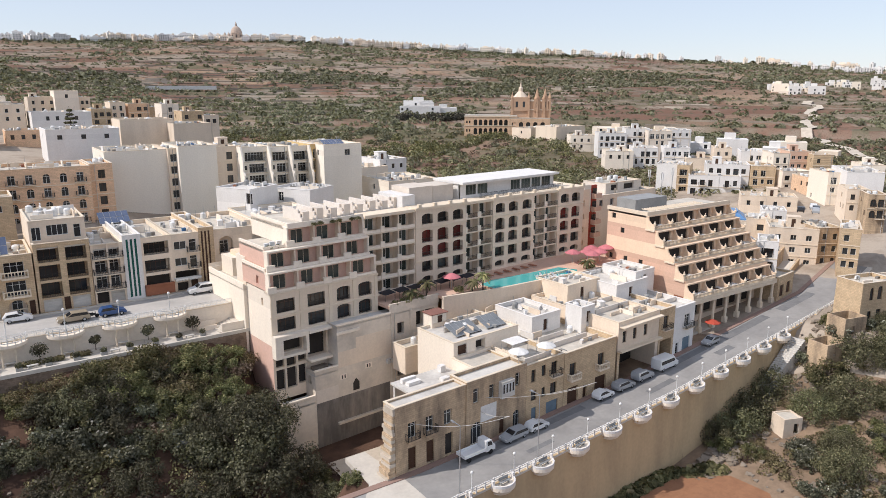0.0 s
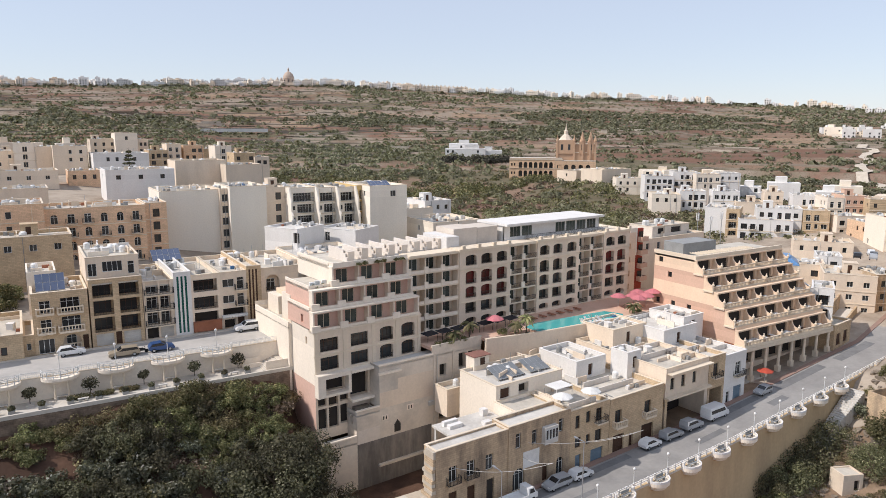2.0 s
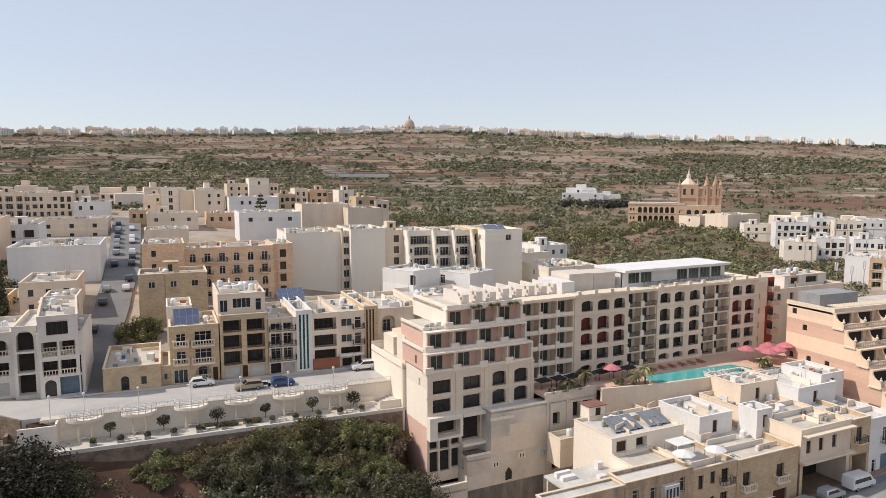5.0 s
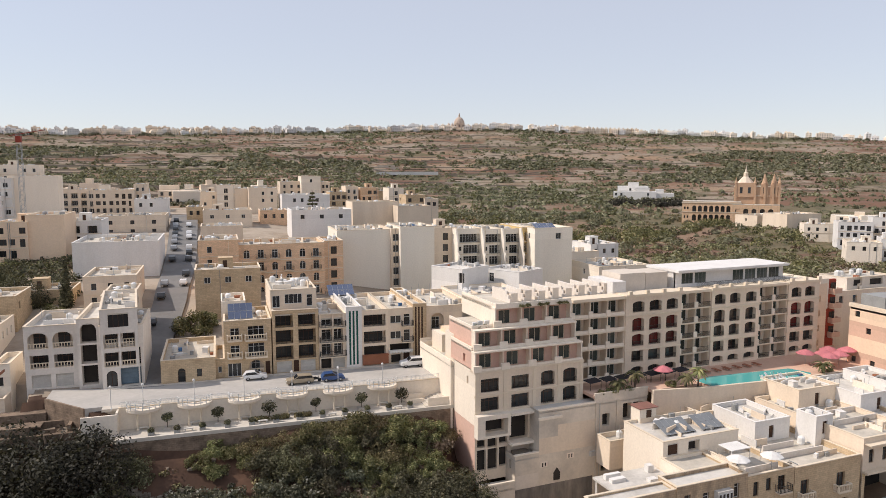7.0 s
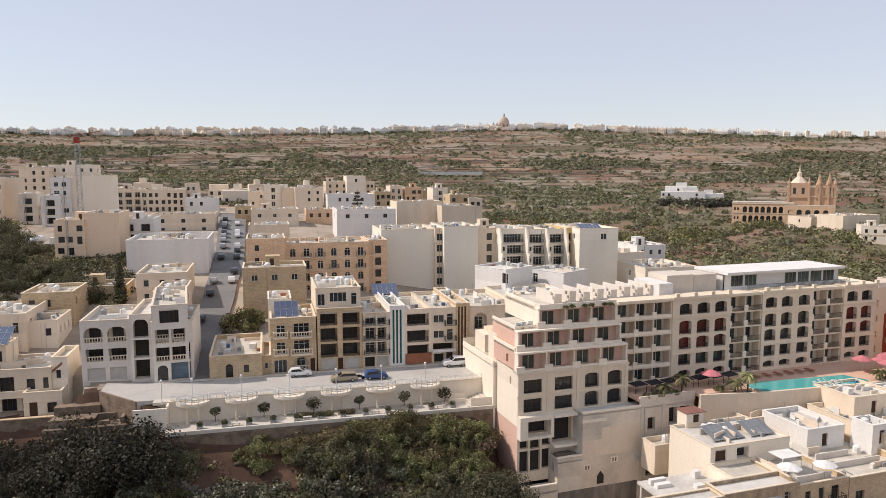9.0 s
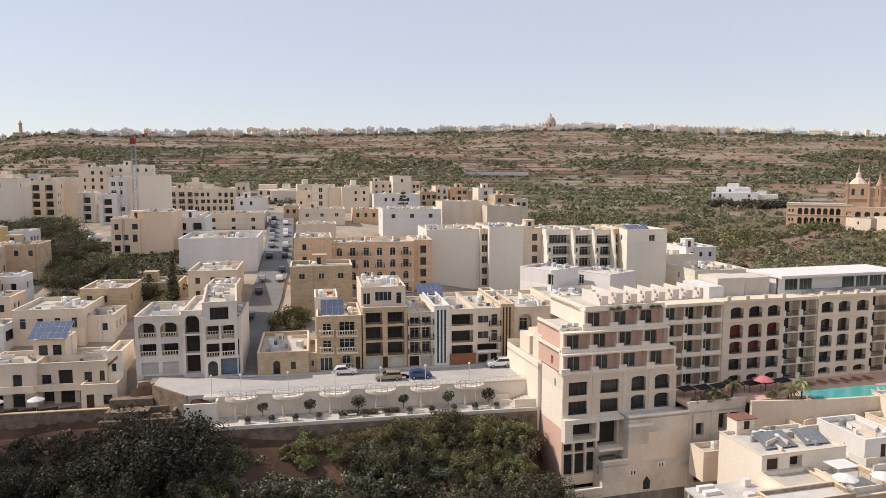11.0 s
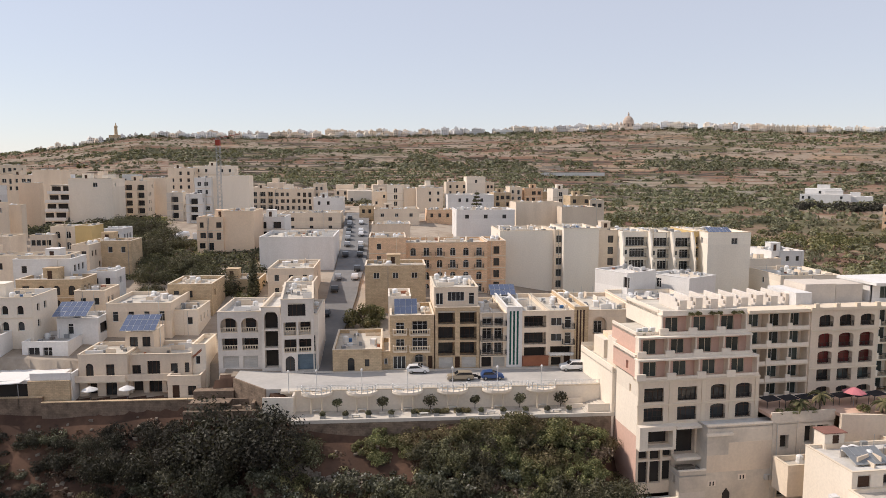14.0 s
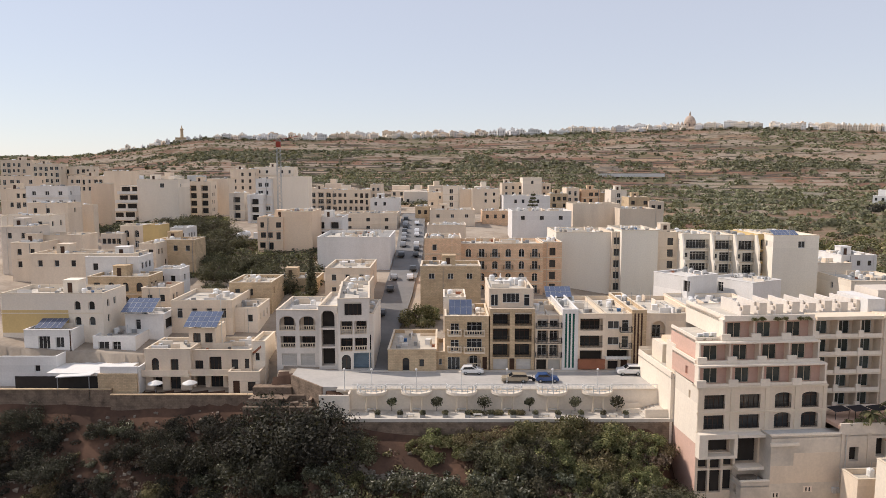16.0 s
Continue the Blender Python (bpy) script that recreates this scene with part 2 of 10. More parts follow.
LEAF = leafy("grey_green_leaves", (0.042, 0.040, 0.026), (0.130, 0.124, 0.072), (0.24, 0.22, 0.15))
LEAFBRIGHT = leafy("fresh_green_leaves", (0.056, 0.062, 0.026), (0.205, 0.195, 0.090), (0.32, 0.27, 0.15))
LEAFPALE = leafy("dusty_silver_leaves", (0.052, 0.053, 0.034), (0.15, 0.15, 0.098), (0.44, 0.43, 0.36))
SCRUB = leafy("dry_scrub", (0.078, 0.066, 0.034), (0.225, 0.190, 0.098), (0.30, 0.23, 0.15))
# far scrub: leaf colours paled to carry the haze of distance
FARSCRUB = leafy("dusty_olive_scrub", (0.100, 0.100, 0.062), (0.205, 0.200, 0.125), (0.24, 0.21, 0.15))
# lighter copy, its sunlit look put into the leaf colour
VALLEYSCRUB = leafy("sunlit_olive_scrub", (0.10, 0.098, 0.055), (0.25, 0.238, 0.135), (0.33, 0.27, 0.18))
LEAFOLIVE = leafy("olive_green_leaves", (0.058, 0.056, 0.032), (0.175, 0.168, 0.090), (0.28, 0.25, 0.16))
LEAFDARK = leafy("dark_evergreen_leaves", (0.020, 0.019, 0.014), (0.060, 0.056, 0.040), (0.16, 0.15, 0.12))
DRYBUSH = leafy("brown_dry_brush", (0.085, 0.058, 0.042), (0.19, 0.135, 0.098), (0.29, 0.23, 0.18))


def ground_material():
    """Dry terraced country: red-brown soil, straw, pale stone dust and green scrub in patches, with terrace-wall bands."""
    m = bpy.data.materials.new("dry_terraced_ground")
    m.use_nodes = True
    n, l = m.node_tree.nodes, m.node_tree.links
    b = n["Principled BSDF"]
    b.inputs["Roughness"].default_value = 0.95
    b.inputs["Specular IOR Level"].default_value = 0.1
    geo = n.new("ShaderNodeNewGeometry")

    def tex(scale, detail, squash=None, rough=0.6):
        t = n.new("ShaderNodeTexNoise")
        t.inputs["Scale"].default_value = scale
        t.inputs["Detail"].default_value = detail
        t.inputs["Roughness"].default_value = rough
        if squash:
            mp = n.new("ShaderNodeMapping")
            mp.inputs["Scale"].default_value = squash
            l.new(geo.outputs["Position"], mp.inputs["Vector"])
            l.new(mp.outputs["Vector"], t.inputs["Vector"])
        else:
            l.new(geo.outputs["Position"], t.inputs["Vector"])
        return t.outputs["Fac"]

    def step(value, lo, hi):
        r = n.new("ShaderNodeMapRange")
        r.inputs["From Min"].default_value, r.inputs["From Max"].default_value = lo, hi
        l.new(value, r.inputs["Value"])
        return r.outputs["Result"]

    def mix(fac, a, c):
        x = n.new("ShaderNodeMix")
        x.data_type = "RGBA"
        l.new(fac, x.inputs["Factor"])
        for key, v in (("A", a), ("B", c)):
            if isinstance(v, tuple):
                x.inputs[key].default_value = (*v, 1)
            else:
                l.new(v, x.inputs[key])
        return x.outputs["Result"]

    # fields: each patch of land has its own crop or soil
    mp = n.new("ShaderNodeMapping")
    mp.inputs["Scale"].default_value = (0.0085, 0.017, 0.0)
    wob = n.new("ShaderNodeTexNoise")
    wob.inputs["Scale"].default_value = 0.02
    wob.inputs["Detail"].default_value = 3
    l.new(geo.outputs["Position"], wob.inputs["Vector"])
    add = n.new("ShaderNodeVectorMath")
    add.operation = "MULTIPLY_ADD"
    add.inputs[1].default_value = (60, 60, 0)
    l.new(wob.outputs["Color"], add.inputs[0])
    l.new(geo.outputs["Position"], add.inputs[2])
    l.new(add.outputs["Vector"], mp.inputs["Vector"])
    cell = n.new("ShaderNodeTexVoronoi")
    cell.inputs["Scale"].default_value = 1.0
    l.new(mp.outputs["Vector"], cell.inputs["Vector"])
    pick = n.new("ShaderNodeSeparateColor")
    l.new(cell.outputs["Color"], pick.inputs["Color"])
    ramp = n.new("ShaderNodeValToRGB")
    ramp.color_ramp.interpolation = "CONSTANT"
    # soil and crop tones, lightened so the distance haze is in the colour
    cols = ((0.0, (0.190, 0.112, 0.080)), (0.20, (0.255, 0.172, 0.120)), (0.36, (0.172, 0.110, 0.078)), (0.50, (0.315, 0.222, 0.150)), (0.64, (0.160, 0.136, 0.086)), (0.82, (0.230, 0.136, 0.096)))
    ramp.color_ramp.elements[0].color = (*cols[0][1], 1)
    ramp.color_ramp.elements[1].position, ramp.color_ramp.elements[1].color = cols[1][0], (*cols[1][1], 1)
    for pos, c in cols[2:]:
        ramp.color_ramp.elements.new(pos).color = (*c, 1)
    l.new(pick.outputs["Red"], ramp.inputs["Fac"])
    soil = ramp.outputs["Color"]
    straw = mix(step(tex(0.012, 6, (1, 1, 4)), 0.60, 0.72), soil, (0.225, 0.160, 0.105))
    stones = mix(step(tex(0.05, 8, (1, 1, 3), 0.75), 0.64, 0.76), straw, (0.25, 0.205, 0.16))
    green = mix(step(tex(0.006, 7, None, 0.7), 0.50, 0.60), stones, (0.105, 0.112, 0.064))
    speck = mix(step(tex(0.16, 6, None, 0.75), 0.54, 0.62), green, (0.090, 0.094, 0.056))
    # dry stone terrace walls on the risers
    sep = n.new("ShaderNodeSeparateXYZ")
    l.new(geo.outputs["True Normal"], sep.inputs["Vector"])
    inv = n.new("ShaderNodeMath")
    inv.operation = "SUBTRACT"
    inv.inputs[0].default_value = 1.0
    l.new(sep.outputs["Z"], inv.inputs[1])
    cut = n.new("ShaderNodeMath")
    cut.operation = "MULTIPLY"
    l.new(step(inv.outputs["Value"], 0.03, 0.08), cut.inputs[0])
    l.new(step(tex(0.012, 4), 0.46, 0.56), cut.inputs[1])
    speck = mix(cut.outputs["Value"], speck, (0.30, 0.245, 0.19))
    l.new(mix(step(tex(1.3, 5), 0.52, 0.75), speck, (0.13, 0.085, 0.062)), b.inputs["Base Color"])
    bp = n.new("ShaderNodeBump")
    bp.inputs["Strength"].default_value = 0.5
    bp.inputs["Distance"].default_value = 0.4
    l.new(tex(0.5, 6), bp.inputs["Height"])
    l.new(bp.outputs["Normal"], b.inputs["Normal"])
    return m


GROUND = ground_material()


def water_material():
    m = bpy.data.materials.new("turquoise_pool_water")
    m.use_nodes = True
    n, l = m.node_tree.nodes, m.node_tree.links
    b = n["Principled BSDF"]
    b.inputs["Base Color"].default_value = (0.10, 0.42, 0.40, 1)
    b.inputs["Roughness"].default_value = 0.08
    t = n.new("ShaderNodeTexNoise")
    t.inputs["Scale"].default_value = 2.5
    bp = n.new("ShaderNodeBump")
    bp.inputs["Strength"].default_value = 0.15
    l.new(t.outputs["Fac"], bp.inputs["Height"])
    l.new(bp.outputs["Normal"], b.inputs["Normal"])
    return m


WATER = water_material()

# ---- building tools ----
SINGLE = {"wall", "parapet", "roof", "penthouse_wall", "plant_room", "roof_slab", "terrace_floor", "slit_window", "canopy", "cornice", "coping", "planter_wall", "paving", "nave"}


def islands(bm):
    """Groups of faces that hang together."""
    left, out = set(bm.faces), []
    while left:
        todo, group = [left.pop()], []
        while todo:
            f = todo.pop()
            group.append(f)
            for e in f.edges:
                for g in e.link_faces:
                    if g in left:
                        left.discard(g)
                        todo.append(g)
        out.append(group)
    return out


def part(name, bm, mat, parent=None, label="", smooth=False):
    """Links a bmesh as one mesh object, under a thing or a part. Walls, roofs and the like that lie apart become parts of their own."""
    groups = islands(bm) if name in SINGLE and parent is not None else [None]
    made = []
    for g in groups if len(groups) < 12 else [None]:
        me = bpy.data.meshes.new(name)
        if g is None or len(groups) == 1:
            bm.to_mesh(me)
        else:
            vs = {}
            for f in g:
                for v in f.verts:
                    vs.setdefault(v, len(vs))
            me.from_pydata([v.co[:] for v in vs], [], [[vs[v] for v in f.verts] for f in g])
        me.materials.append(mat)
        if smooth:
            me.polygons.foreach_set("use_smooth", [True] * len(me.polygons))
        ob = new(name, me)
        ob.parent = parent
        made.append(tagged(ob, label))
    bm.free()
    return made[0]


def hoop(bm, x0, y0, x1, y1, t, z0, z1):
    """A closed rectangular band of thickness t."""
    loops = [[bm.verts.new(p) for p in ((x0 + i, y0 + i, z), (x1 - i, y0 + i, z), (x1 - i, y1 - i, z), (x0 + i, y1 - i, z))] for i, z in ((0, z0), (0, z1), (t, z1), (t, z0))]
    for a, b in zip(loops, loops[1:] + loops[:1]):
        for i in range(4):
            bm.faces.new((a[i], a[(i + 1) % 4], b[(i + 1) % 4], b[i]))


def shared(name, me, parent, m, label=""):
    """An object on a mesh that alike pieces share."""
    ob = new(name, me)
    ob.parent = parent
    ob.matrix_local = m
    return tagged(ob, label)


def thing(name, m, label, category, group="", kind=""):
    """The Empty at the base of a thing."""
    ob = new(name)
    ob.matrix_world = m
    return tagged(ob, label, category, group, kind)


def box(bm, x0, y0, z0, x1, y1, z1):
    v = [bm.verts.new(p) for p in ((x0, y0, z0), (x1, y0, z0), (x1, y1, z0), (x0, y1, z0), (x0, y0, z1), (x1, y0, z1), (x1, y1, z1), (x0, y1, z1))]
    for f in ((3, 2, 1, 0), (4, 5, 6, 7), (0, 1, 5, 4), (1, 2, 6, 5), (2, 3, 7, 6), (3, 0, 4, 7)):
        bm.faces.new([v[i] for i in f])
    return v


def boxes(*rows):
    bm = bmesh.new()
    for r in rows:
        box(bm, *r)
    return bm


def tube(bm, x, y, z0, z1, r0, r1=None, n=8):
    r1 = r0 if r1 is None else r1
    ring = []
    for z, r in ((z0, r0), (z1, r1)):
        ring.append([bm.verts.new((x + r * math.cos(6.2832 * i / n), y + r * math.sin(6.2832 * i / n), z)) for i in range(n)])
    for i in range(n):
        bm.faces.new((ring[0][i], ring[0][(i + 1) % n], ring[1][(i + 1) % n], ring[1][i]))
    bm.faces.new(ring[0][::-1])
    bm.faces.new(ring[1])


def lathe(bm, profile, n=12, x=0, y=0):
    """A turned body from (radius, height) pairs."""
    rings = [[bm.verts.new((x + r * math.cos(6.2832 * i / n), y + r * math.sin(6.2832 * i / n), z)) for i in range(n)] for r, z in profile]
    for a, b in zip(rings, rings[1:]):
        for i in range(n):
            bm.faces.new((a[i], a[(i + 1) % n], b[(i + 1) % n], b[i]))
    bm.faces.new(rings[0][::-1])
    bm.faces.new(rings[-1])


def prism(bm, outline, y0, y1):
    """An outline in x, z drawn out along y."""
    a = [bm.verts.new((x, y0, z)) for x, z in outline]
    b = [bm.verts.new((x, y1, z)) for x, z in outline]
    bm.faces.new(a)
    bm.faces.new(b[::-1])
    k = len(a)
    for i in range(k):
        bm.faces.new((a[(i + 1) % k], a[i], b[i], b[(i + 1) % k]))


def slab(bm, outline, z0, z1):
    """An outline in x, y drawn up from z0 to z1."""
    a = [bm.verts.new((x, y, z0)) for x, y in outline]
    b = [bm.verts.new((x, y, z1)) for x, y in outline]
    bm.faces.new(a[::-1])
    bm.faces.new(b)
    k = len(a)
    for i in range(k):
        bm.faces.new((a[i], a[(i + 1) % k], b[(i + 1) % k], b[i]))


SIDES = {"F": lambda w, d: pose(0, 0, 0), "R": lambda w, d: pose(w, 0, 0, 0, 0, 90), "B": lambda w, d: pose(w, d, 0, 0, 0, 180), "L": lambda w, d: pose(0, d, 0, 0, 0, -90)}


def panel(bm, m, width, z0, z1, openings, deep=0.3):
    """A wall face of a width, in the local frame m (x along, y inwards), with reveals round its openings (x0, x1, z0, z1, kind)."""
    us = sorted({0.0, width, *[o[0] for o in openings], *[o[1] for o in openings]})
    zs = sorted({z0, z1, *[o[2] for o in openings], *[o[3] for o in openings]})
    us = [u for u in us if 0 <= u <= width]
    zs = [z for z in zs if z0 <= z <= z1]

    def quad(*p):
        bm.faces.new([bm.verts.new(m @ Vector(q)) for q in p])

    for za, zb in zip(zs, zs[1:]):
        run = None
        for ua, ub in [*zip(us, us[1:]), (width, None)]:
            solid = ub is not None and not any(o[0] <= ua + 1e-4 and ub <= o[1] + 1e-4 and o[2] <= za + 1e-4 and zb <= o[3] + 1e-4 for o in openings)
            if solid and run is None:
                run = ua
            if not solid and run is not None:
                quad((run, 0, za), (ua, 0, za), (ua, 0, zb), (run, 0, zb))
                run = None
    for o in openings:
        a, b, c, d = o[:4]
        e = o[5] if len(o) > 5 else deep
        quad((a, 0, c), (b, 0, c), (b, e, c), (a, e, c))
        quad((a, 0, d), (a, e, d), (b, e, d), (b, 0, d))
        quad((a, 0, c), (a, e, c), (a, e, d), (a, 0, d))
        quad((b, 0, c), (b, 0, d), (b, e, d), (b, e, c))
        if o[4].startswith("arch"):
            rise = min(0.5 * (b - a), 0.45 * (d - c)) if o[4] != "archlow" else 0.18 * (b - a)
            k = 6
            for s in (0, 1):
                corner = (a if s == 0 else b, 0, d)
                pts = []
                for i in range(k + 1):
                    t = i / k * math.pi / 2
                    x = (a + b) / 2 + (-1 if s == 0 else 1) * (b - a) / 2 * math.cos(t)
                    pts.append((x, 0, d - rise + rise * math.sin(t)))
                for p, q in zip(pts, pts[1:]):
                    quad(*((corner, q, p) if s else (corner, p, q)))
                    quad(p, q, (q[0], e, q[2]), (p[0], e, p[2]))
        if o[4] in ("loggia", "dark"):
            quad((a, e, c), (b, e, c), (b, e, d), (a, e, d))
    bmesh.ops.remove_doubles(bm, verts=bm.verts[:], dist=0.002)


CACHE = {}


def lattice(bm, us, zs, y0, y1):
    """One connected frame: bars between the even and odd breaks, holes in the cells that lie between bars both ways."""
    grid_v = {}

    def v(i, j, y):
        if (i, j, y) not in grid_v:
            grid_v[i, j, y] = bm.verts.new((us[i], y, zs[j]))
        return grid_v[i, j, y]

    full = lambda i, j: 0 <= i < len(us) - 1 and 0 <= j < len(zs) - 1 and not (i % 2 == 1 and j % 2 == 1)
    for i in range(len(us) - 1):
        for j in range(len(zs) - 1):
            if not full(i, j):
                continue
            bm.faces.new((v(i, j, y0), v(i + 1, j, y0), v(i + 1, j + 1, y0), v(i, j + 1, y0)))
            bm.faces.new((v(i, j + 1, y1), v(i + 1, j + 1, y1), v(i + 1, j, y1), v(i, j, y1)))
            for di, dj, a, b in ((-1, 0, (i, j), (i, j + 1)), (1, 0, (i + 1, j), (i + 1, j + 1)), (0, -1, (i, j), (i + 1, j)), (0, 1, (i, j + 1), (i + 1, j + 1))):
                if not full(i + di, j + dj):
                    bm.faces.new((v(*a, y0), v(*b, y0), v(*b, y1), v(*a, y1)))


def window_mesh(w, h, kind, frame_mat):
    key = ("win", round(w, 2), round(h, 2), kind, frame_mat.name)
    if key not in CACHE:
        bm = bmesh.new()
        t = 0.07
        bars = max(1, round(w / 0.85))
        us = [0, t]
        for i in range(1, bars):
            us += [w * i / bars - 0.035, w * i / bars + 0.035]
        us += [w - t, w]
        zs = [0, t, h - t, h]
        if kind == "door" or h > 1.9 and kind != "big":
            zs = [0, t, h * 0.72, h * 0.72 + 0.05, h - t, h]
        lattice(bm, us, zs, 0, 0.07)
        me = bpy.data.meshes.new("window")
        bm.to_mesh(me)
        bm.free()
        me.materials.append(frame_mat)
        bm = boxes((0.03, 0.035, 0.03, w - 0.03, 0.055, h - 0.03))
        pm = bpy.data.meshes.new("pane")
        bm.to_mesh(pm)
        bm.free()
        CACHE[key] = (me, pm)
    return CACHE[key]


PANES = {}


def window(parent, m, w, h, kind="win", frame_mat=None, glass=None, name="window", whole=False):
    """A framed window with its pane, at the lower left corner m of its opening."""
    glass, frame_mat = glass or GLASS, frame_mat or WHITEFRAME
    me, pm = window_mesh(w, h, kind, frame_mat)
    key = (me.name, pm.name, glass.name)
    if whole:   # far off: frame and pane as one piece
        if key not in PANES:
            bm = bmesh.new()
            bm.from_mesh(me)
            k = len(bm.faces)
            bm.from_mesh(pm)
            bm.faces.ensure_lookup_table()
            for f in bm.faces[k:]:
                f.material_index = 1
            both = bpy.data.meshes.new("window")
            bm.to_mesh(both)
            bm.free()
            both.materials.append(frame_mat)
            both.materials.append(glass)
            PANES[key] = both
        return shared(name, PANES[key], parent, m)
    key = (pm.name, glass.name)
    if key not in PANES:
        PANES[key] = pm.copy()
        PANES[key].materials.append(glass)
    ob = shared(name, me, parent, m)
    shared("pane", PANES[key], ob, Matrix())
    return ob


def plate_door(parent, m, w, h, mat, name="door"):
    key = ("plate", round(w, 2), round(h, 2), mat.name)
    if key not in CACHE:
        bm = bmesh.new()
        k = max(2, round(h / 0.45))
        line = []
        for i in range(k):
            line += [(0.025, h * i / k), (0.025, h * i / k + 0.04), (0.0, h * i / k + 0.06), (0.0, h * (i + 1) / k - 0.02)]
        line += [(0.0, h), (0.07, h), (0.07, 0)]
        a = [bm.verts.new((0, y, z)) for y, z in line]
        b = [bm.verts.new((w, y, z)) for y, z in line]
        for i in range(len(line)):
            j = (i + 1) % len(line)
            bm.faces.new((a[i], b[i], b[j], a[j]))
        bm.faces.new(a)
        bm.faces.new(b)
        me = bpy.data.meshes.new(name)
        bm.to_mesh(me)
        bm.free()
        me.materials.append(mat)
        CACHE[key] = me
    return shared(name, CACHE[key], parent, m)


def rail_mesh(w, h, kind, mat):
    """A balcony rail: iron bars, stone balusters or a low solid parapet."""
    key = ("rail", round(w, 2), round(h, 2), kind, mat.name)
    if key not in CACHE:
        bm = bmesh.new()
        if kind == "iron":
            k = max(1, int(w / 0.22))
            us = [q for i in range(k + 1) for q in (i * (w - 0.03) / k, i * (w - 0.03) / k + 0.03)]
            lattice(bm, us, [0.06, 0.10, h - 0.05, h], 0, 0.05)
        elif kind == "stone":
            k = max(2, int(w / 0.42))
            us = [q for i in range(k + 1) for q in (i * (w - 0.11) / k, i * (w - 0.11) / k + 0.11)]
            lattice(bm, us, [0, 0.12, h - 0.14, h], -0.03, 0.17)
        else:
            box(bm, 0, 0, 0, w, 0.14, h)
        me = bpy.data.meshes.new("railing")
        bm.to_mesh(me)
        bm.free()
        me.materials.append(mat)
        CACHE[key] = me
    return CACHE[key]


def balcony(parent, m, w, out=1.1, kind="iron", mat=None, rail_mat=None, h=1.0):
    """A slab that stands out of a wall, with its railing."""
    mat, rail_mat = mat or TRIM, rail_mat or (IRON if kind == "iron" else TRIM)
    ob = part("balcony", boxes((0, -out, -0.18, w, 0, 0)), mat, parent)
    ob.matrix_local = m
    shared("railing", rail_mesh(w, h, kind, rail_mat), ob, pose(0, -out + 0.02, 0))
    for x in (0.05, w):
        shared("railing", rail_mesh(out - 0.1, h, kind, rail_mat), ob, pose(x, -out + 0.1, 0, 0, 0, 90))
    return ob


def fill(root, m, o, frame_mat, glass, rail, away=False):
    """What stands in an opening of a wall face with the frame m."""
    a, b, c, d, kind = o[:5]
    e = (o[5] if len(o) > 5 else 0.3) - 0.09
    w, h = b - a, d - c
    if kind in ("win", "arch", "archlow", "big", "door"):
        window(root, m @ pose(a, e, c), w, h, kind, frame_mat, glass, whole=away)
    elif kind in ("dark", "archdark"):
        # sheet across the back of the opening, painted as its shade
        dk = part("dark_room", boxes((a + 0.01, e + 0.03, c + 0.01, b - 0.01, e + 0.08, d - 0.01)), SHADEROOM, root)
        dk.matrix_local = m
    elif kind == "garage":
        plate_door(root, m @ pose(a, e, c), w, h, GARAGE, "garage_door")
    elif kind == "wood":
        plate_door(root, m @ pose(a, e, c), w, h, BROWNFRAME)
    elif kind == "blue":
        plate_door(root, m @ pose(a, e, c), w, h, BLUEDOOR)
    elif kind in ("balc", "balcarch"):
        window(root, m @ pose(a, e, c), w, h, "door", frame_mat, glass, whole=away)
        balcony(root, m @ pose(a - 0.45, 0, c - 0.02), w + 0.9, 0.9, rail)
    elif kind in ("loggia", "archl"):
        deep = e + 0.09
        if kind == "archl":
            bm = boxes((a, deep, c, b, deep + 0.1, d))
            back = part("loggia_back", bm, CREAM, root)
            back.matrix_local = m
        window(root, m @ pose(a + (0.2 if kind == "archl" else 0.06) * w, deep - 0.1, c + 0.02), w * (0.58 if kind == "archl" else 0.86), min(2.25, h - 0.12), "door", frame_mat, glass, whole=away)
        shared("railing", rail_mesh(w, 0.95, rail, IRON if rail == "iron" else TRIM), root, m @ pose(a, 0.08, c))


def grid(x0, x1, z0, storeys, sh, cols, ow, oh, kind="win", sill=0.9, deep=0.3):
    """Openings in rows and columns."""
    out = []
    for k in range(storeys):
        for i in range(cols):
            u = x0 + (x1 - x0) * (i + 0.5) / cols
            out.append((u - ow / 2, u + ow / 2, z0 + k * sh + sill, z0 + k * sh + sill + oh, kind, deep))
    return out


ROOFTOPS = {}


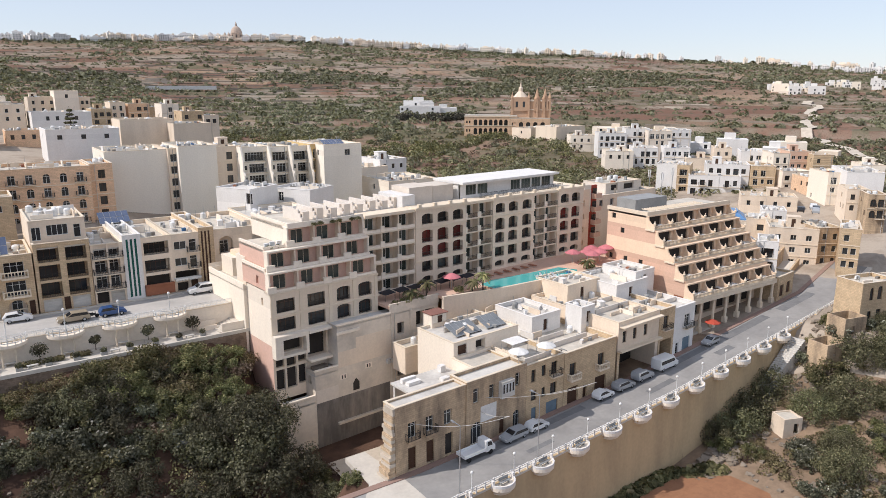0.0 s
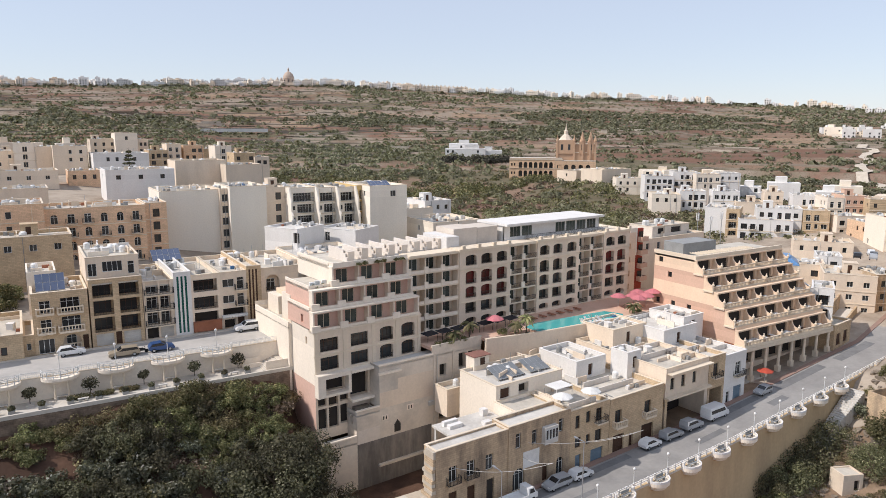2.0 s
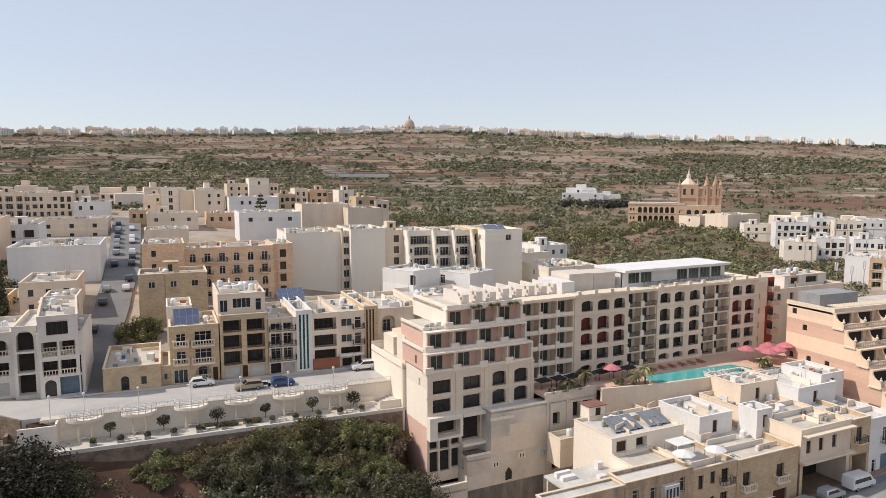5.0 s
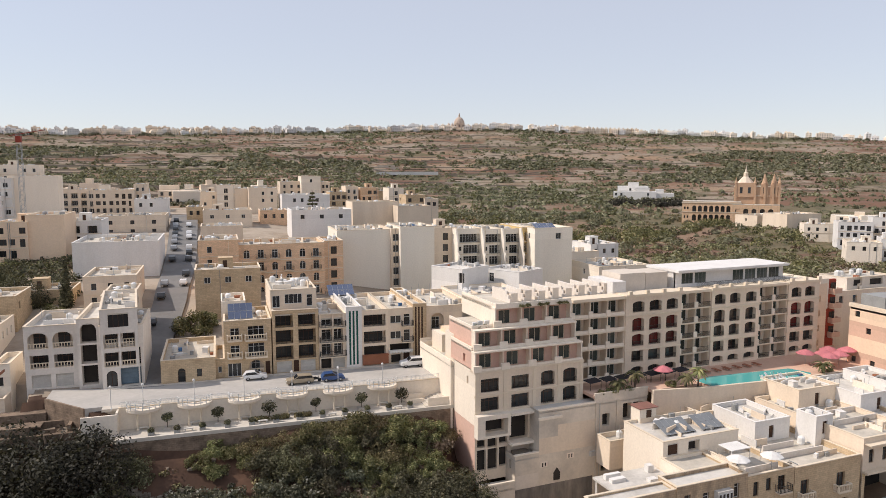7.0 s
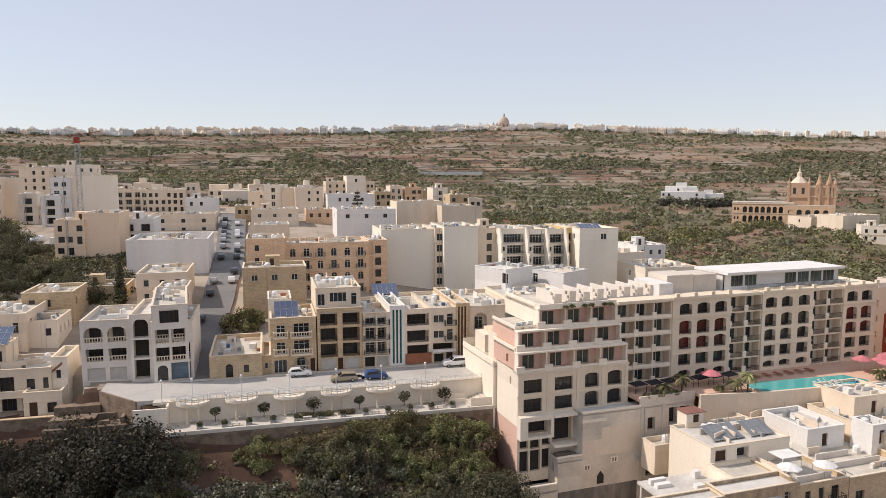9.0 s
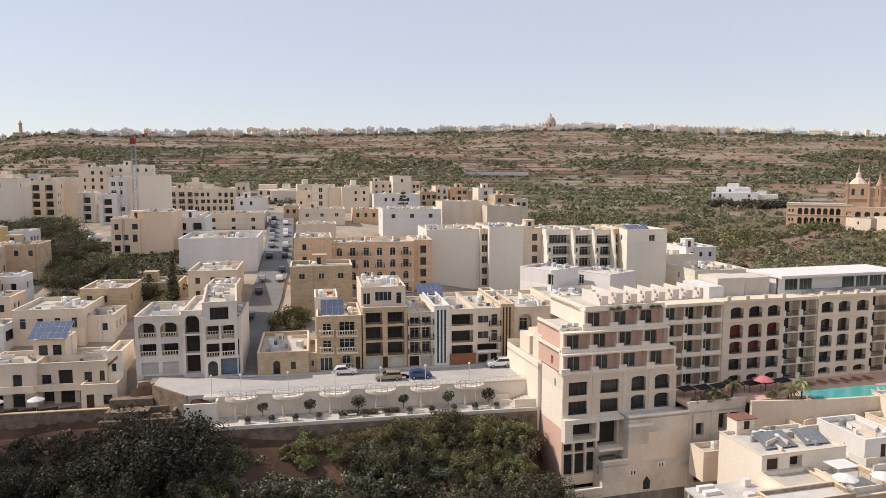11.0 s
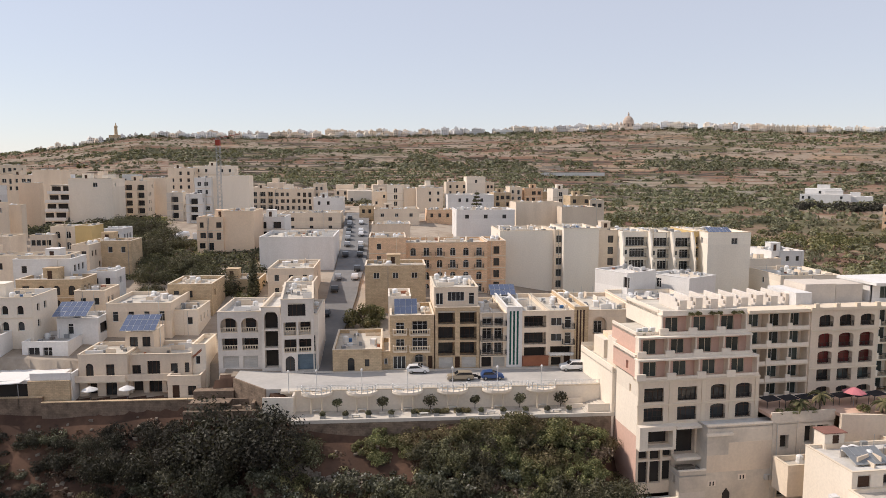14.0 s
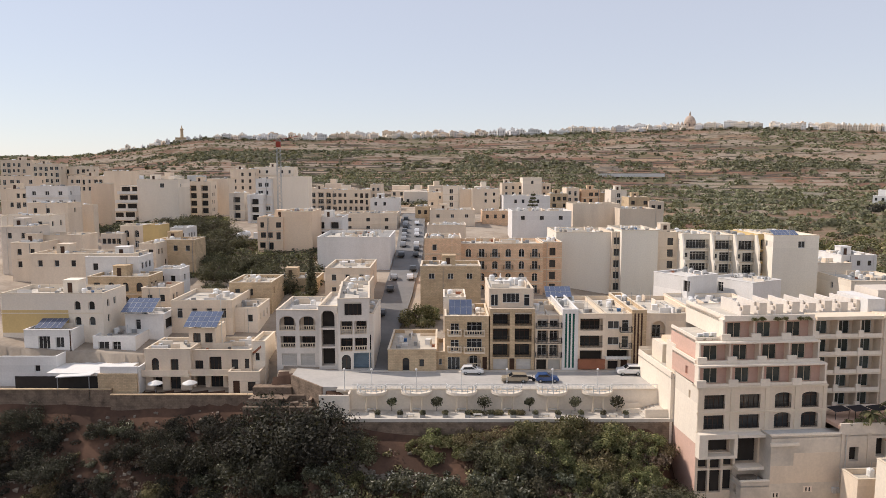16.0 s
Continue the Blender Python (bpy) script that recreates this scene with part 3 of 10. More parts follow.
def roof_clutter(x, y, yaw, w, d, z, seed, tanks=2, hut=True):
    """Water tanks, machine units and dishes that stand on a flat roof."""
    rnd = random.Random(seed)
    base = pose(x, y, z, 0, 0, yaw)
    # low walls between roof yards, pipes, sheets and odd boxes, joined with those of the other roofs
    for i in range(int(3 + w * d / 12) if tanks else 0):
        m = base @ pose(rnd.uniform(0.08, 0.9) * w, rnd.uniform(0.1, 0.92) * d, 0, 0, 0, rnd.choice((0, 90, 0, 90, 20)))
        kind = rnd.random()
        if kind < 0.4:
            mat, q = rnd.choice((PALE, CREAM, WHITE)), (0, 0, 0, min(rnd.uniform(1.5, 4.0), w * 0.4, d * 0.4), 0.18, rnd.uniform(0.5, 1.2))
        elif kind < 0.6:
            mat, q = GREYUNIT, (0, 0, 0, rnd.uniform(0.5, 1.0), rnd.uniform(0.4, 0.8), rnd.uniform(0.4, 0.8))
        elif kind < 0.75:
            mat, q = METAL, (0, 0, 0.12, rnd.uniform(1.5, 3.5), 0.07, 0.2)
        elif kind < 0.87:
            mat, q = METAL, (0, 0, 0, 0.05, 0.05, rnd.uniform(1.2, 2.6))
        else:
            mat, q = rnd.choice((TERRACOTTA, WHITE, DARKBLOCK, BLUEPAINT)), (0, 0, 0, rnd.uniform(0.4, 1.2), rnd.uniform(0.3, 0.8), rnd.uniform(0.2, 0.7))
        q = (q[0], q[1], q[2] - 0.02, min(q[3], w * 0.5), min(q[4], d * 0.5), q[5])
        bm = ROOFTOPS.setdefault(mat.name, bmesh.new())
        lim = base.inverted()
        made = box(bm, *q)
        for v in made:
            p = lim @ (m @ v.co)
            v.co = base @ Vector((min(max(p.x, 0.3), w - 0.3), min(max(p.y, 0.3), d - 0.3), p.z))
    if math.hypot(x, y) > 165:
        for i in range(tanks):
            m = base @ pose(rnd.uniform(0.15, 0.85) * w, rnd.uniform(0.35, 0.9) * d, 0, 0, 0, rnd.uniform(0, 90))
            key = TANK.name if rnd.random() < 0.7 else GREYUNIT.name
            bm = ROOFTOPS.setdefault(key, bmesh.new())
            s = rnd.uniform(0.7, 1.2)
            if rnd.random() < 0.5:
                n0 = len(bm.verts)
                lathe(bm, [(0.55 * s, 0), (0.55 * s, 0.9 * s), (0.3 * s, 1.15 * s)], 8)
                bm.verts.ensure_lookup_table()
                made = bm.verts[n0:]
            else:
                made = box(bm, -0.6 * s, -0.45 * s, 0, 0.6 * s, 0.45 * s, 0.9 * s)
            for v in made:
                v.co = m @ v.co
        return
    for i in range(tanks):
        m = base @ pose(rnd.uniform(0.15, 0.85) * w, rnd.uniform(0.35, 0.9) * d, 0, 0, 0, rnd.uniform(0, 90))
        kind = rnd.random()
        if kind < 0.5:
            bm = bmesh.new()
            lathe(bm, [(0.50, 0.0), (0.55, 0.1), (0.52, 0.4), (0.55, 0.7), (0.52, 1.0), (0.3, 1.18), (0.12, 1.2)], 10)
            ob = part("water_tank", bm, TANK if rnd.random() < 0.75 else GREYUNIT)
            ob.matrix_world = m
            tagged(ob, "round plastic water tank standing on a flat roof", "water tank", "rooftop tanks")
        elif kind < 0.8:
            ob = thing("air_conditioner", m, "boxy air conditioning unit on a flat roof", "air conditioner", "rooftop units")
            part("casing", boxes((-0.45, -0.18, 0.12, 0.45, 0.18, 0.75)), TANK, ob)
            bm = bmesh.new()
            lathe(bm, [(0.25, 0), (0.25, 0.02)], 10)
            fan = part("fan_grille", bm, GREYUNIT, ob)
            fan.matrix_local = pose(-0.1, -0.18, 0.43, 90)
            part("foot", boxes((-0.4, -0.15, 0, -0.3, 0.15, 0.12), (0.3, -0.15, 0, 0.4, 0.15, 0.12)), GREYUNIT, ob)
        else:
            bm = boxes((-0.6, -0.5, 0, 0.6, 0.5, 0.9), (-0.65, -0.55, 0.9, 0.65, 0.55, 1.0))
            ob = part("roof_vent", bm, WHITE)
            ob.matrix_world = m
            tagged(ob, "small whitewashed masonry box on a flat roof", "roof vent", "rooftop boxes")


def solar_array(x, y, z, yaw, cols, rows, tilt=28, label="tilted blue solar panel array on a flat roof", cells=None):
    ob = thing("solar_array", pose(x, y, z, 0, 0, yaw), label, "solar panels", "solar arrays")
    s, c = math.sin(radians(tilt)), math.cos(radians(tilt))
    bm = bmesh.new()
    for i in range(cols + 1):
        u = i * 1.02
        box(bm, u - 0.03, rows * 1.65 * c - 0.1, 0, u + 0.03, rows * 1.65 * c - 0.04, 0.25 + rows * 1.65 * s)
        box(bm, u - 0.03, 0.05, 0, u + 0.03, 0.11, 0.25)
    part("stand", bm, METAL, ob)
    bm = boxes((0.02, 0.02, 0, 0.98, 1.6, 0.04))
    me = bpy.data.meshes.new("solar_panel")
    bm.to_mesh(me)
    bm.free()
    me.materials.append(cells or SOLAR)
    bm = boxes((0, 0, -0.02, 1.0, 0.02, 0.05), (0, 1.60, -0.02, 1.0, 1.62, 0.05), (0, 0.02, -0.02, 0.02, 1.6, 0.05), (0.98, 0.02, -0.02, 1.0, 1.6, 0.05))
    fm = bpy.data.meshes.new("frame")
    bm.to_mesh(fm)
    bm.free()
    fm.materials.append(METAL)
    for i in range(cols):
        for j in range(rows):
            p = shared("solar_panel", me, ob, pose(i * 1.02, j * 1.65 * c, 0.25 + j * 1.65 * s, tilt))
            shared("frame", fm, p, Matrix())
    return ob


def house(x, y, yaw, w, d, z0, z1, mat, label, F=(), R=(), L=(), B=(), parapet=0.7, roof=None, frame_mat=None, glass=None, rail="iron", tanks=3, band=True, name="house", group="town houses", hut=None):
    """A flat-roofed house: walls with real openings, a roof within a parapet, string courses and what stands on the roof."""
    root = thing(name, pose(x, y, 0, 0, 0, yaw), label, "house", group)
    ops = {"F": list(F), "R": list(R), "L": list(L), "B": list(B)}
    bm = bmesh.new()
    away = math.hypot(x, y) > 150
    for side in "FRBL":
        m = SIDES[side](w, d)
        width = w if side in "FB" else d
        panel(bm, m, width, z0, z1, ops[side])
        # parapet: inner face and coping
        for q in (((0, 0, z1), (width, 0, z1), (width - 0.25, 0.25, z1), (0.25, 0.25, z1)), ((0.25, 0.25, z1), (width - 0.25, 0.25, z1), (width - 0.25, 0.25, z1 - parapet), (0.25, 0.25, z1 - parapet))):
            bm.faces.new([bm.verts.new(m @ Vector(p)) for p in q])
        for o in ops[side]:
            if not (away and side == "B"):
                fill(root, m, o, frame_mat or WHITEFRAME, glass or GLASS, rail, away)
    bmesh.ops.remove_doubles(bm, verts=bm.verts[:], dist=0.002)
    part("wall", bm, mat, root)
    part("roof", boxes((0.2, 0.2, z1 - parapet - 0.25, w - 0.2, d - 0.2, z1 - parapet)), roof or ROOF, root)
    if band:
        bm = bmesh.new()
        hoop(bm, -0.06, -0.06, w + 0.06, d + 0.06, 0.36, z1 - 0.02, z1 + 0.08)
        part("coping", bm, TRIM if mat is not WHITE else WHITE, root)
    if hut:
        hx, hy, hw, hd, hh = hut
        bm = bmesh.new()
        zz = z1 - parapet
        box(bm, hx, hy, zz - 0.1, hx + hw, hy + hd, zz + hh)
        box(bm, hx - 0.1, hy - 0.1, zz + hh, hx + hw + 0.1, hy + hd + 0.1, zz + hh + 0.15)
        hb = part("stair_hut", bm, mat, root)
        plate_door(hb, pose(hx + hw * 0.3, hy - 0.06, zz), 0.9, 2.0, BROWNFRAME)
    roof_clutter(x, y, yaw, w, d, z1 - parapet, int(x * 13 + y * 7 + z1), tanks)
    return root

# ---- ground ----
SKYLINE = ((-75, 1.2), (-67, 1.0), (-60, 1.5), (-52, 1.9), (-46, 2.3), (-38, 2.6), (-31, 2.9), (-22, 3.3), (-14, 3.2), (-4, 2.9), (5, 2.75), (14, 2.6), (19, 2.55), (21, 2.2), (24, 1.6), (28, 1.15), (40, 1.1), (60, 0.8))
NEARBY = ((0, 14.6), (150, 14.6), (190, 15.7), (240, 17.4), (280, 19.2), (330, 21.8), (380, 24.2), (480, 32), (520, 35))


HILLTOWN = ((0, 14.6), (124, 14.6), (138, 16.4), (152, 18.1), (165, 20.1), (176, 21.8), (195, 23.6), (212, 25.7), (245, 28.6), (270, 30.6), (330, 32.5), (480, 35))


def table(rows, v):
    return np.interp(v, [r[0] for r in rows], [r[1] for r in rows])


def smooth(a, b, v):
    t = np.clip((v - a) / (b - a), 0, 1)
    return t * t * (3 - 2 * t)


def wavy(x, y, s, seed):
    """Cheap smooth unevenness from a few crossed waves."""
    r = np.random.RandomState(seed)
    out = 0
    for k in range(7):
        a, f, ph = r.uniform(0, 6.28), s * r.uniform(0.6, 2.2), r.uniform(0, 6.28)
        out = out + np.sin((x * np.cos(a) + y * np.sin(a)) * f + ph) / 7
    return out


def road_y(x):
    """The house side of the lower road."""
    return 70.8 + np.maximum(x - 44, 0) * 0.072 + np.maximum(x - 150, 0) * 0.12


def road_z(x):
    return np.interp(x, [20, 60, 90, 120, 150, 175, 230], [0.4, 0.6, 1.4, 3.4, 5.6, 9.0, 17.0])


def far_z(x, y):
    r = np.hypot(x, y)
    az = np.degrees(np.arctan2(-x, y))
    el = table(SKYLINE, az)
    ridge = 50 + 1500 * np.tan(np.radians(el))
    right = smooth(2, 20, -az)
    z = table(HILLTOWN, r) * (1 - right) + (table(NEARBY, r) - 7.0 * smooth(180, 400, r)) * right
    # hollow of the lower town
    hollow = np.interp(r, [0, 150, 190, 250, 272, 300, 330], [6.0, 6.5, 8.5, 10.0, 14.0, 19.0, 21.0])
    z = z + (np.minimum(z, hollow) - z) * smooth(45, 50, -az)
    z = z + 7.0 * np.exp(-((x - 262.0) ** 2 + (y - 270.0) ** 2) / 968.0)
    # the ridge is reached at 1500 m, by terraced slopes
    t = np.clip((r - 480) / 1020, 0, 1)
    z480 = 35 - 9.0 * right
    slope = z480 + (ridge - z480) * (0.62 * t + 0.38 * t * t)
    z = np.where(r > 480, slope, np.minimum(z, z480))
    z = z + wavy(x, y, 0.012, 3) * np.clip((r - 200) / 300, 0, 1) * 3.0
    step = 2.4
    q = np.floor(z / step) * step
    f = (z - q) / step
    terr = q + step * smooth(0.90, 1.0, f)
    amt = 0.85 * smooth(380, 520, r) * (1 - smooth(1380, 1480, r))
    z = z * (1 - amt) + terr * amt
    # beyond the ridge the land falls away to the sea
    z = np.where(r > 1560, ridge - (r - 1560) * 0.09, z)
    return np.maximum(z, -30)


def ground_z(x, y):
    x, y = np.asarray(x, float), np.asarray(y, float)
    z = far_z(x, y)
    # bank below the promenade and the garden walls
    edge = np.interp(x, [-200, -60, -34, -33, -20.6, -19.6], [121.0, 119.0, 118.3, 111.8, 111.8, 105.5])
    top = np.interp(x, [-60, -33, -25, -18, 4, 9, 35], [9.6, 9.4, 8.8, 9.0, 9.4, 10.6, 10.4])
    bank = np.maximum(top - (edge - y) * np.interp(x, [-45, -16], [0.98, 0.62]), -9.0) + wavy(x, y, 0.16, 5) * 0.9 + wavy(x, y, 0.5, 8) * 0.3
    bank = np.maximum(bank, -9.5 - np.maximum(0, 60 - y) * 0.03)
    low = np.where(y < edge + 0.5, bank, np.where((y < 112) & (x > -20), 10.9, np.where((x < -30) & (y < 127), 10.9, np.where((x < -19.5) & (y < 120), 10.6, z - 0.25))))
    # building lots between the hotel and the lower road
    ry, rz = road_y(x), road_z(x)
    low_land = np.interp(x, [90, 112, 124, 134, 150], [-10.5, -8.5, -2.0, 5.0, 6.0]) - np.maximum(0, 58 - y) * 0.25 * smooth(112, 130, x) + wavy(x, y, 0.2, 9) * 0.35
    lot = np.where(y < ry - 8.9, low_land, rz - 0.12)
    # sunk yard between the hotel base and the old houses
    lot = lot - 7.0 * smooth(74.5, 80.0, y) * (1 - smooth(99, 104, y)) * (1 - smooth(62, 68, x))
    up = smooth(ry + 16, ry + 34, y)
    lot = lot + (np.minimum(z, 14.5) - lot) * np.where(x > 62, up, smooth(104, 112, y))
    side = smooth(31, 38, x - np.maximum(0, 80 - y) * 0.05)
    near = low * (1 - side) + lot * side
    # right end: the town climbs beside the road
    k = smooth(118, 150, y + np.maximum(0, -x) * 0.0)
    near = near * (1 - k) + z * k
    kr = smooth(150, 200, x)
    near = near * (1 - kr) + np.where(y > ry - 14, np.maximum(z, rz - 0.2), -6 + (x - 150) * 0.12) * kr
    return near


def build_ground():
    az = np.concatenate([np.arange(-78, 45, 0.42), np.arange(45, 282, 6.0)])
    rr = np.concatenate([np.concatenate([np.arange(6, 70, 2.0), np.arange(70, 150, 1.0)]), 150 * 1.0125 ** np.arange(0, 88), np.arange(450, 1530, 3.5), 1540 * 1.03 ** np.arange(0, 55)])
    A, Rr = np.meshgrid(np.radians(az), rr)
    X, Y = -np.sin(A) * Rr, np.cos(A) * Rr
    Zz = ground_z(X, Y)
    n, k = len(rr), len(az)
    verts = np.stack([X, Y, Zz], -1).reshape(-1, 3)
    i, j = np.meshgrid(np.arange(n - 1), np.arange(k), indexing="ij")
    j2 = (j + 1) % k
    faces = np.stack([i * k + j, (i + 1) * k + j, (i + 1) * k + j2, i * k + j2], -1).reshape(-1, 4)
    me = bpy.data.meshes.new("ground")
    me.from_pydata(np.vstack([verts, [[0, 0, float(ground_z(0, 0))]]]).tolist(), [], faces.tolist() + [[len(verts), b, a] for a, b in zip(range(k), [*range(1, k), 0])])
    me.materials.append(GROUND)
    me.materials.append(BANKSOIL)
    me.materials.append(TOWNSOIL)
    me.materials.append(DRYSOIL)
    deg = np.degrees(A[:-1])
    built = (Rr[:-1] > 124) & (Rr[:-1] < 345) & (deg > -14) & (deg < 40) & (Y[:-1] > 122) | (Rr[:-1] > 138) & (Rr[:-1] < 300) & (deg < -42) & (deg > -78)
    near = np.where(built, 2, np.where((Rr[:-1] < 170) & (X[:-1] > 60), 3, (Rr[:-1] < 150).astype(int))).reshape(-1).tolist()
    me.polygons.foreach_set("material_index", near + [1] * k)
    me.polygons.foreach_set("use_smooth", [True] * len(me.polygons))
    return tagged(new("ground", me), "dry terraced hillside ground with brown soil and scrub", "ground", kind="structure")


build_ground()


def gz(x, y):
    return float(ground_z(x, y))


def strip(name, pts_left, pts_right, z_of, mat, label, lift=0.0, thick=0.25):
    """A road or pavement between two lines in plan."""
    bm = bmesh.new()
    rows = []
    for (xa, ya), (xb, yb) in zip(pts_left, pts_right):
        rows.append([bm.verts.new((xa, ya, z_of(xa, ya) + lift)), bm.verts.new((xb, yb, z_of(xb, yb) + lift)),
                     bm.verts.new((xb, yb, z_of(xb, yb) + lift - thick)), bm.verts.new((xa, ya, z_of(xa, ya) + lift - thick))])
    for a, b in zip(rows, rows[1:]):
        for i in range(4):
            j = (i + 1) % 4
            bm.faces.new((a[i], a[j], b[j], b[i]))
    return tagged(part(name, bm, mat), label, name, kind="structure")


# lower road, its pavement and the lane that climbs between the houses
xs = [25 + i * 2.5 for i in range(60)]
rz1 = lambda x, y: float(road_z(x))
strip("road", [(x, float(road_y(x)) - 0.9) for x in xs], [(x, float(road_y(x)) - 8.2) for x in xs], rz1, ASPHALT, "worn grey asphalt road along the old houses", 0.0)
strip("pavement", [(x, float(road_y(x)) + 0.1) for x in xs], [(x, float(road_y(x)) - 0.9) for x in xs], rz1, PAVERED, "narrow reddish pavement along the old houses", 0.12)
strip("pavement", [(x, float(road_y(x)) - 8.2) for x in xs], [(x, float(road_y(x)) - 9.3) for x in xs], rz1, PAVE, "pale paved walkway beside the road balustrade", 0.14)
# upper street and promenade
flat = lambda z: (lambda x, y: z)
strip("road", [(-26.5, 124.2), (-20, 122.6), (37.5, 121.2)], [(-26.5, 119.6), (-20, 112.6), (37.5, 112.6)], flat(14.95), PALEROAD, "pale grey asphalt street before the town houses", 0.0, 3.2)
strip("pavement", [(-18, 122.2), (37.5, 122.2)], [(-18, 121.2), (37.5, 121.2)], flat(14.9), PAVE, "pale pavement along the town houses", 0.13)
strip("pavement", [(-17.5, 112.6), (37.5, 112.6)], [(-17.5, 111.0), (37.5, 111.0)], flat(14.9), PAVE, "pale pavement behind the promenade parapet", 0.13, 0.4)
strip("pavement", [(-19, 111.0), (35.5, 111.0)], [(-15, 106.2), (35.5, 106.2)], flat(11.7), PAVE, "pale paved promenade terrace", 0.0, 0.5)
# side street, climbing away from the upper street
def side_x(y):
    return float(np.interp(y, [121, 138, 152, 165, 176, 195, 212, 245, 270, 320], [-12.3, -12.9, -11.9, -11.2, -11.1, -10.6, -10.7, -11.8, -12.7, -14.0]))


def side_z(y):
    return float(np.interp(y, [121, 127, 138, 152, 165, 176, 195, 212, 245, 270, 320], [14.95, 14.97, 17.0, 18.7, 20.7, 22.4, 24.2, 26.3, 29.4, 32.0, 33.5]))


ys = [121 + i * 5 for i in range(36)]
strip("road", [(side_x(v) - 2.8 - max(0, min(v, 200) - 128) * 0.016, v) for v in ys], [(side_x(v) + 2.8 + max(0, v - 125) * 0.017, v) for v in ys], lambda x, y: side_z(y), DARKASPHALT, "dark grey asphalt side street climbing between houses", 0.02, 1.2)
apron = bmesh.new()
slab(apron, [(34.5, 62.2), (42.5, 62.2), (42.5, 70.4), (41.6, 79.0), (38.6, 79.0), (38.2, 71.5), (35.5, 68.0)], -0.2, 0.52)
tagged(part("forecourt", apron, PAVE), "pale dusty concrete forecourt beside the road", "forecourt", kind="structure")
ruin = thing("ruined_terrace", pose(0, 0, 0), "ruined stone terrace walls beside the stair", "ruin", kind="structure")
part("wall", boxes((-33.2, 112.2, 3.0, -20.6, 113.0, 11.6)), RUBBLE, ruin)
part("floor", boxes((-33.2, 113.0, 9.0, -20.6, 119.0, 11.3)), RUBBLE, ruin)
part("roof_slab", boxes((-32.6, 113.7, 12.3, -26.2, 115.9, 12.5)), RUBBLE, ruin)
part("wall", boxes((-32.6, 113.2, 11.3, -27.6, 113.6, 12.7)), RUBBLE, ruin)
part("wall", boxes((-25.6, 113.2, 11.3, -24.2, 113.6, 12.1)), RUBBLE, ruin)
part("wall", boxes((-31.0, 116.0, 11.3, -22.0, 116.5, 12.4)), RUBBLE, ruin)
part("wall", boxes((-33.2, 118.6, 9.0, -26.5, 120.5, 13.0)), RUBBLE, ruin)
part("wall", boxes((-22.5, 113.0, 11.3, -22.0, 116.0, 12.6)), RUBBLE, ruin)


def draped(name, x0, x1, y0, y1, mat, label, lift=0.06, step=1.5):
    """A thin sheet of other ground that follows the land."""
    bm = bmesh.new()
    nx, ny = int((x1 - x0) / step) + 1, int((y1 - y0) / step) + 1
    g = [[bm.verts.new((x0 + (x1 - x0) * i / nx, y0 + (y1 - y0) * j / ny, gz(x0 + (x1 - x0) * i / nx, y0 + (y1 - y0) * j / ny) + lift)) for j in range(ny + 1)] for i in range(nx + 1)]
    for i in range(nx):
        for j in range(ny):
            bm.faces.new((g[i][j], g[i + 1][j], g[i + 1][j + 1], g[i][j + 1]))
    return tagged(part(name, bm, mat), label, "yard", kind="structure")


draped("yard", 41.0, 62.0, 72.5, 90.0, SAND, "dusty pale yard below the hotel base", 0.3)

edge = part("wall", boxes((0, -0.3, 9.0, 9.6, -0.02, 14.98)), RUBBLE, ruin, "rubble wall under the street end")
edge.matrix_local = pose(-26.5, 119.6, 0, 0, 0, -47.1)

# ---- the long cream hotel ----
HOTEL = pose(36.3, 98.0, 0, 0, 0, 5)
hotel = thing("hotel", HOTEL, "long cream hotel block with arched windows and stepped pink terraces", "hotel")


def hotel_panel(name, m, width, z0, z1, ops, mat, label="", deep=0.3):
    bm = bmesh.new()
    panel(bm, m, width, z0, z1, ops, deep)
    return part(name, bm, mat, hotel, label)


# front block, lower storeys: face at y = 0
W1 = 19.5
front = []
for z in (16.1, 13.1):
    for a, b in ((1.0, 4.1), (6.3, 9.4)):
        front.append((a, b, z, z + 2.1, "hotelwin", 0.5))
    for a, b in ((11.6, 14.1), (15.7, 18.3)):
        front.append((a, b, z - 0.1, z + 2.25, "archlow", 0.7))
low = [(1.3, 5.0, 9.7, 12.0, "dark", 0.9), (6.0, 9.3, 7.9, 12.2, "dark", 1.0), (9.6, 11.2, 8.3, 12.3, "dark", 1.0), (0.4, 1.8, 7.4, 8.9, "dark", 0.6), (2.2, 3.8, 7.2, 9.0, "dark", 0.6), (4.2, 5.6, 7.6, 9.0, "dark", 0.6),
       (0.4, 1.9, 3.6, 7.0, "dark", 0.6), (2.2, 3.9, 3.6, 7.0, "dark", 0.6), (4.2, 5.6, 3.9, 7.0, "dark", 0.6)]
hotel_panel("wall", pose(0, 0, 0), W1, 2.0, 19.5, front + low, CREAM)
for o in low:
    fill(hotel, pose(0, 0, 0), o, WHITEFRAME, GLASS, "iron")
for o in front:
    a, b, c, d, kind, e = o
    window(hotel, pose(a, e - 0.1, c), b - a, d - c, "win", BROWNFRAME, GLASS)
    shared("railing", rail_mesh(b - a, 0.75, "iron", IRON), hotel, pose(a, 0.12, c))
for z in (12.75, 15.6, 19.25):
    part("string_course", boxes((-0.12, -0.14, z - 0.12, W1 + 0.1, 0, z + 0.14)), TRIM, hotel)
for x in (0.35, 5.2, 10.4, 14.9, 19.15):
    part("pilaster", boxes((x - 0.3, -0.1, 12.9, x + 0.3, 0, 19.1)), TRIM, hotel)
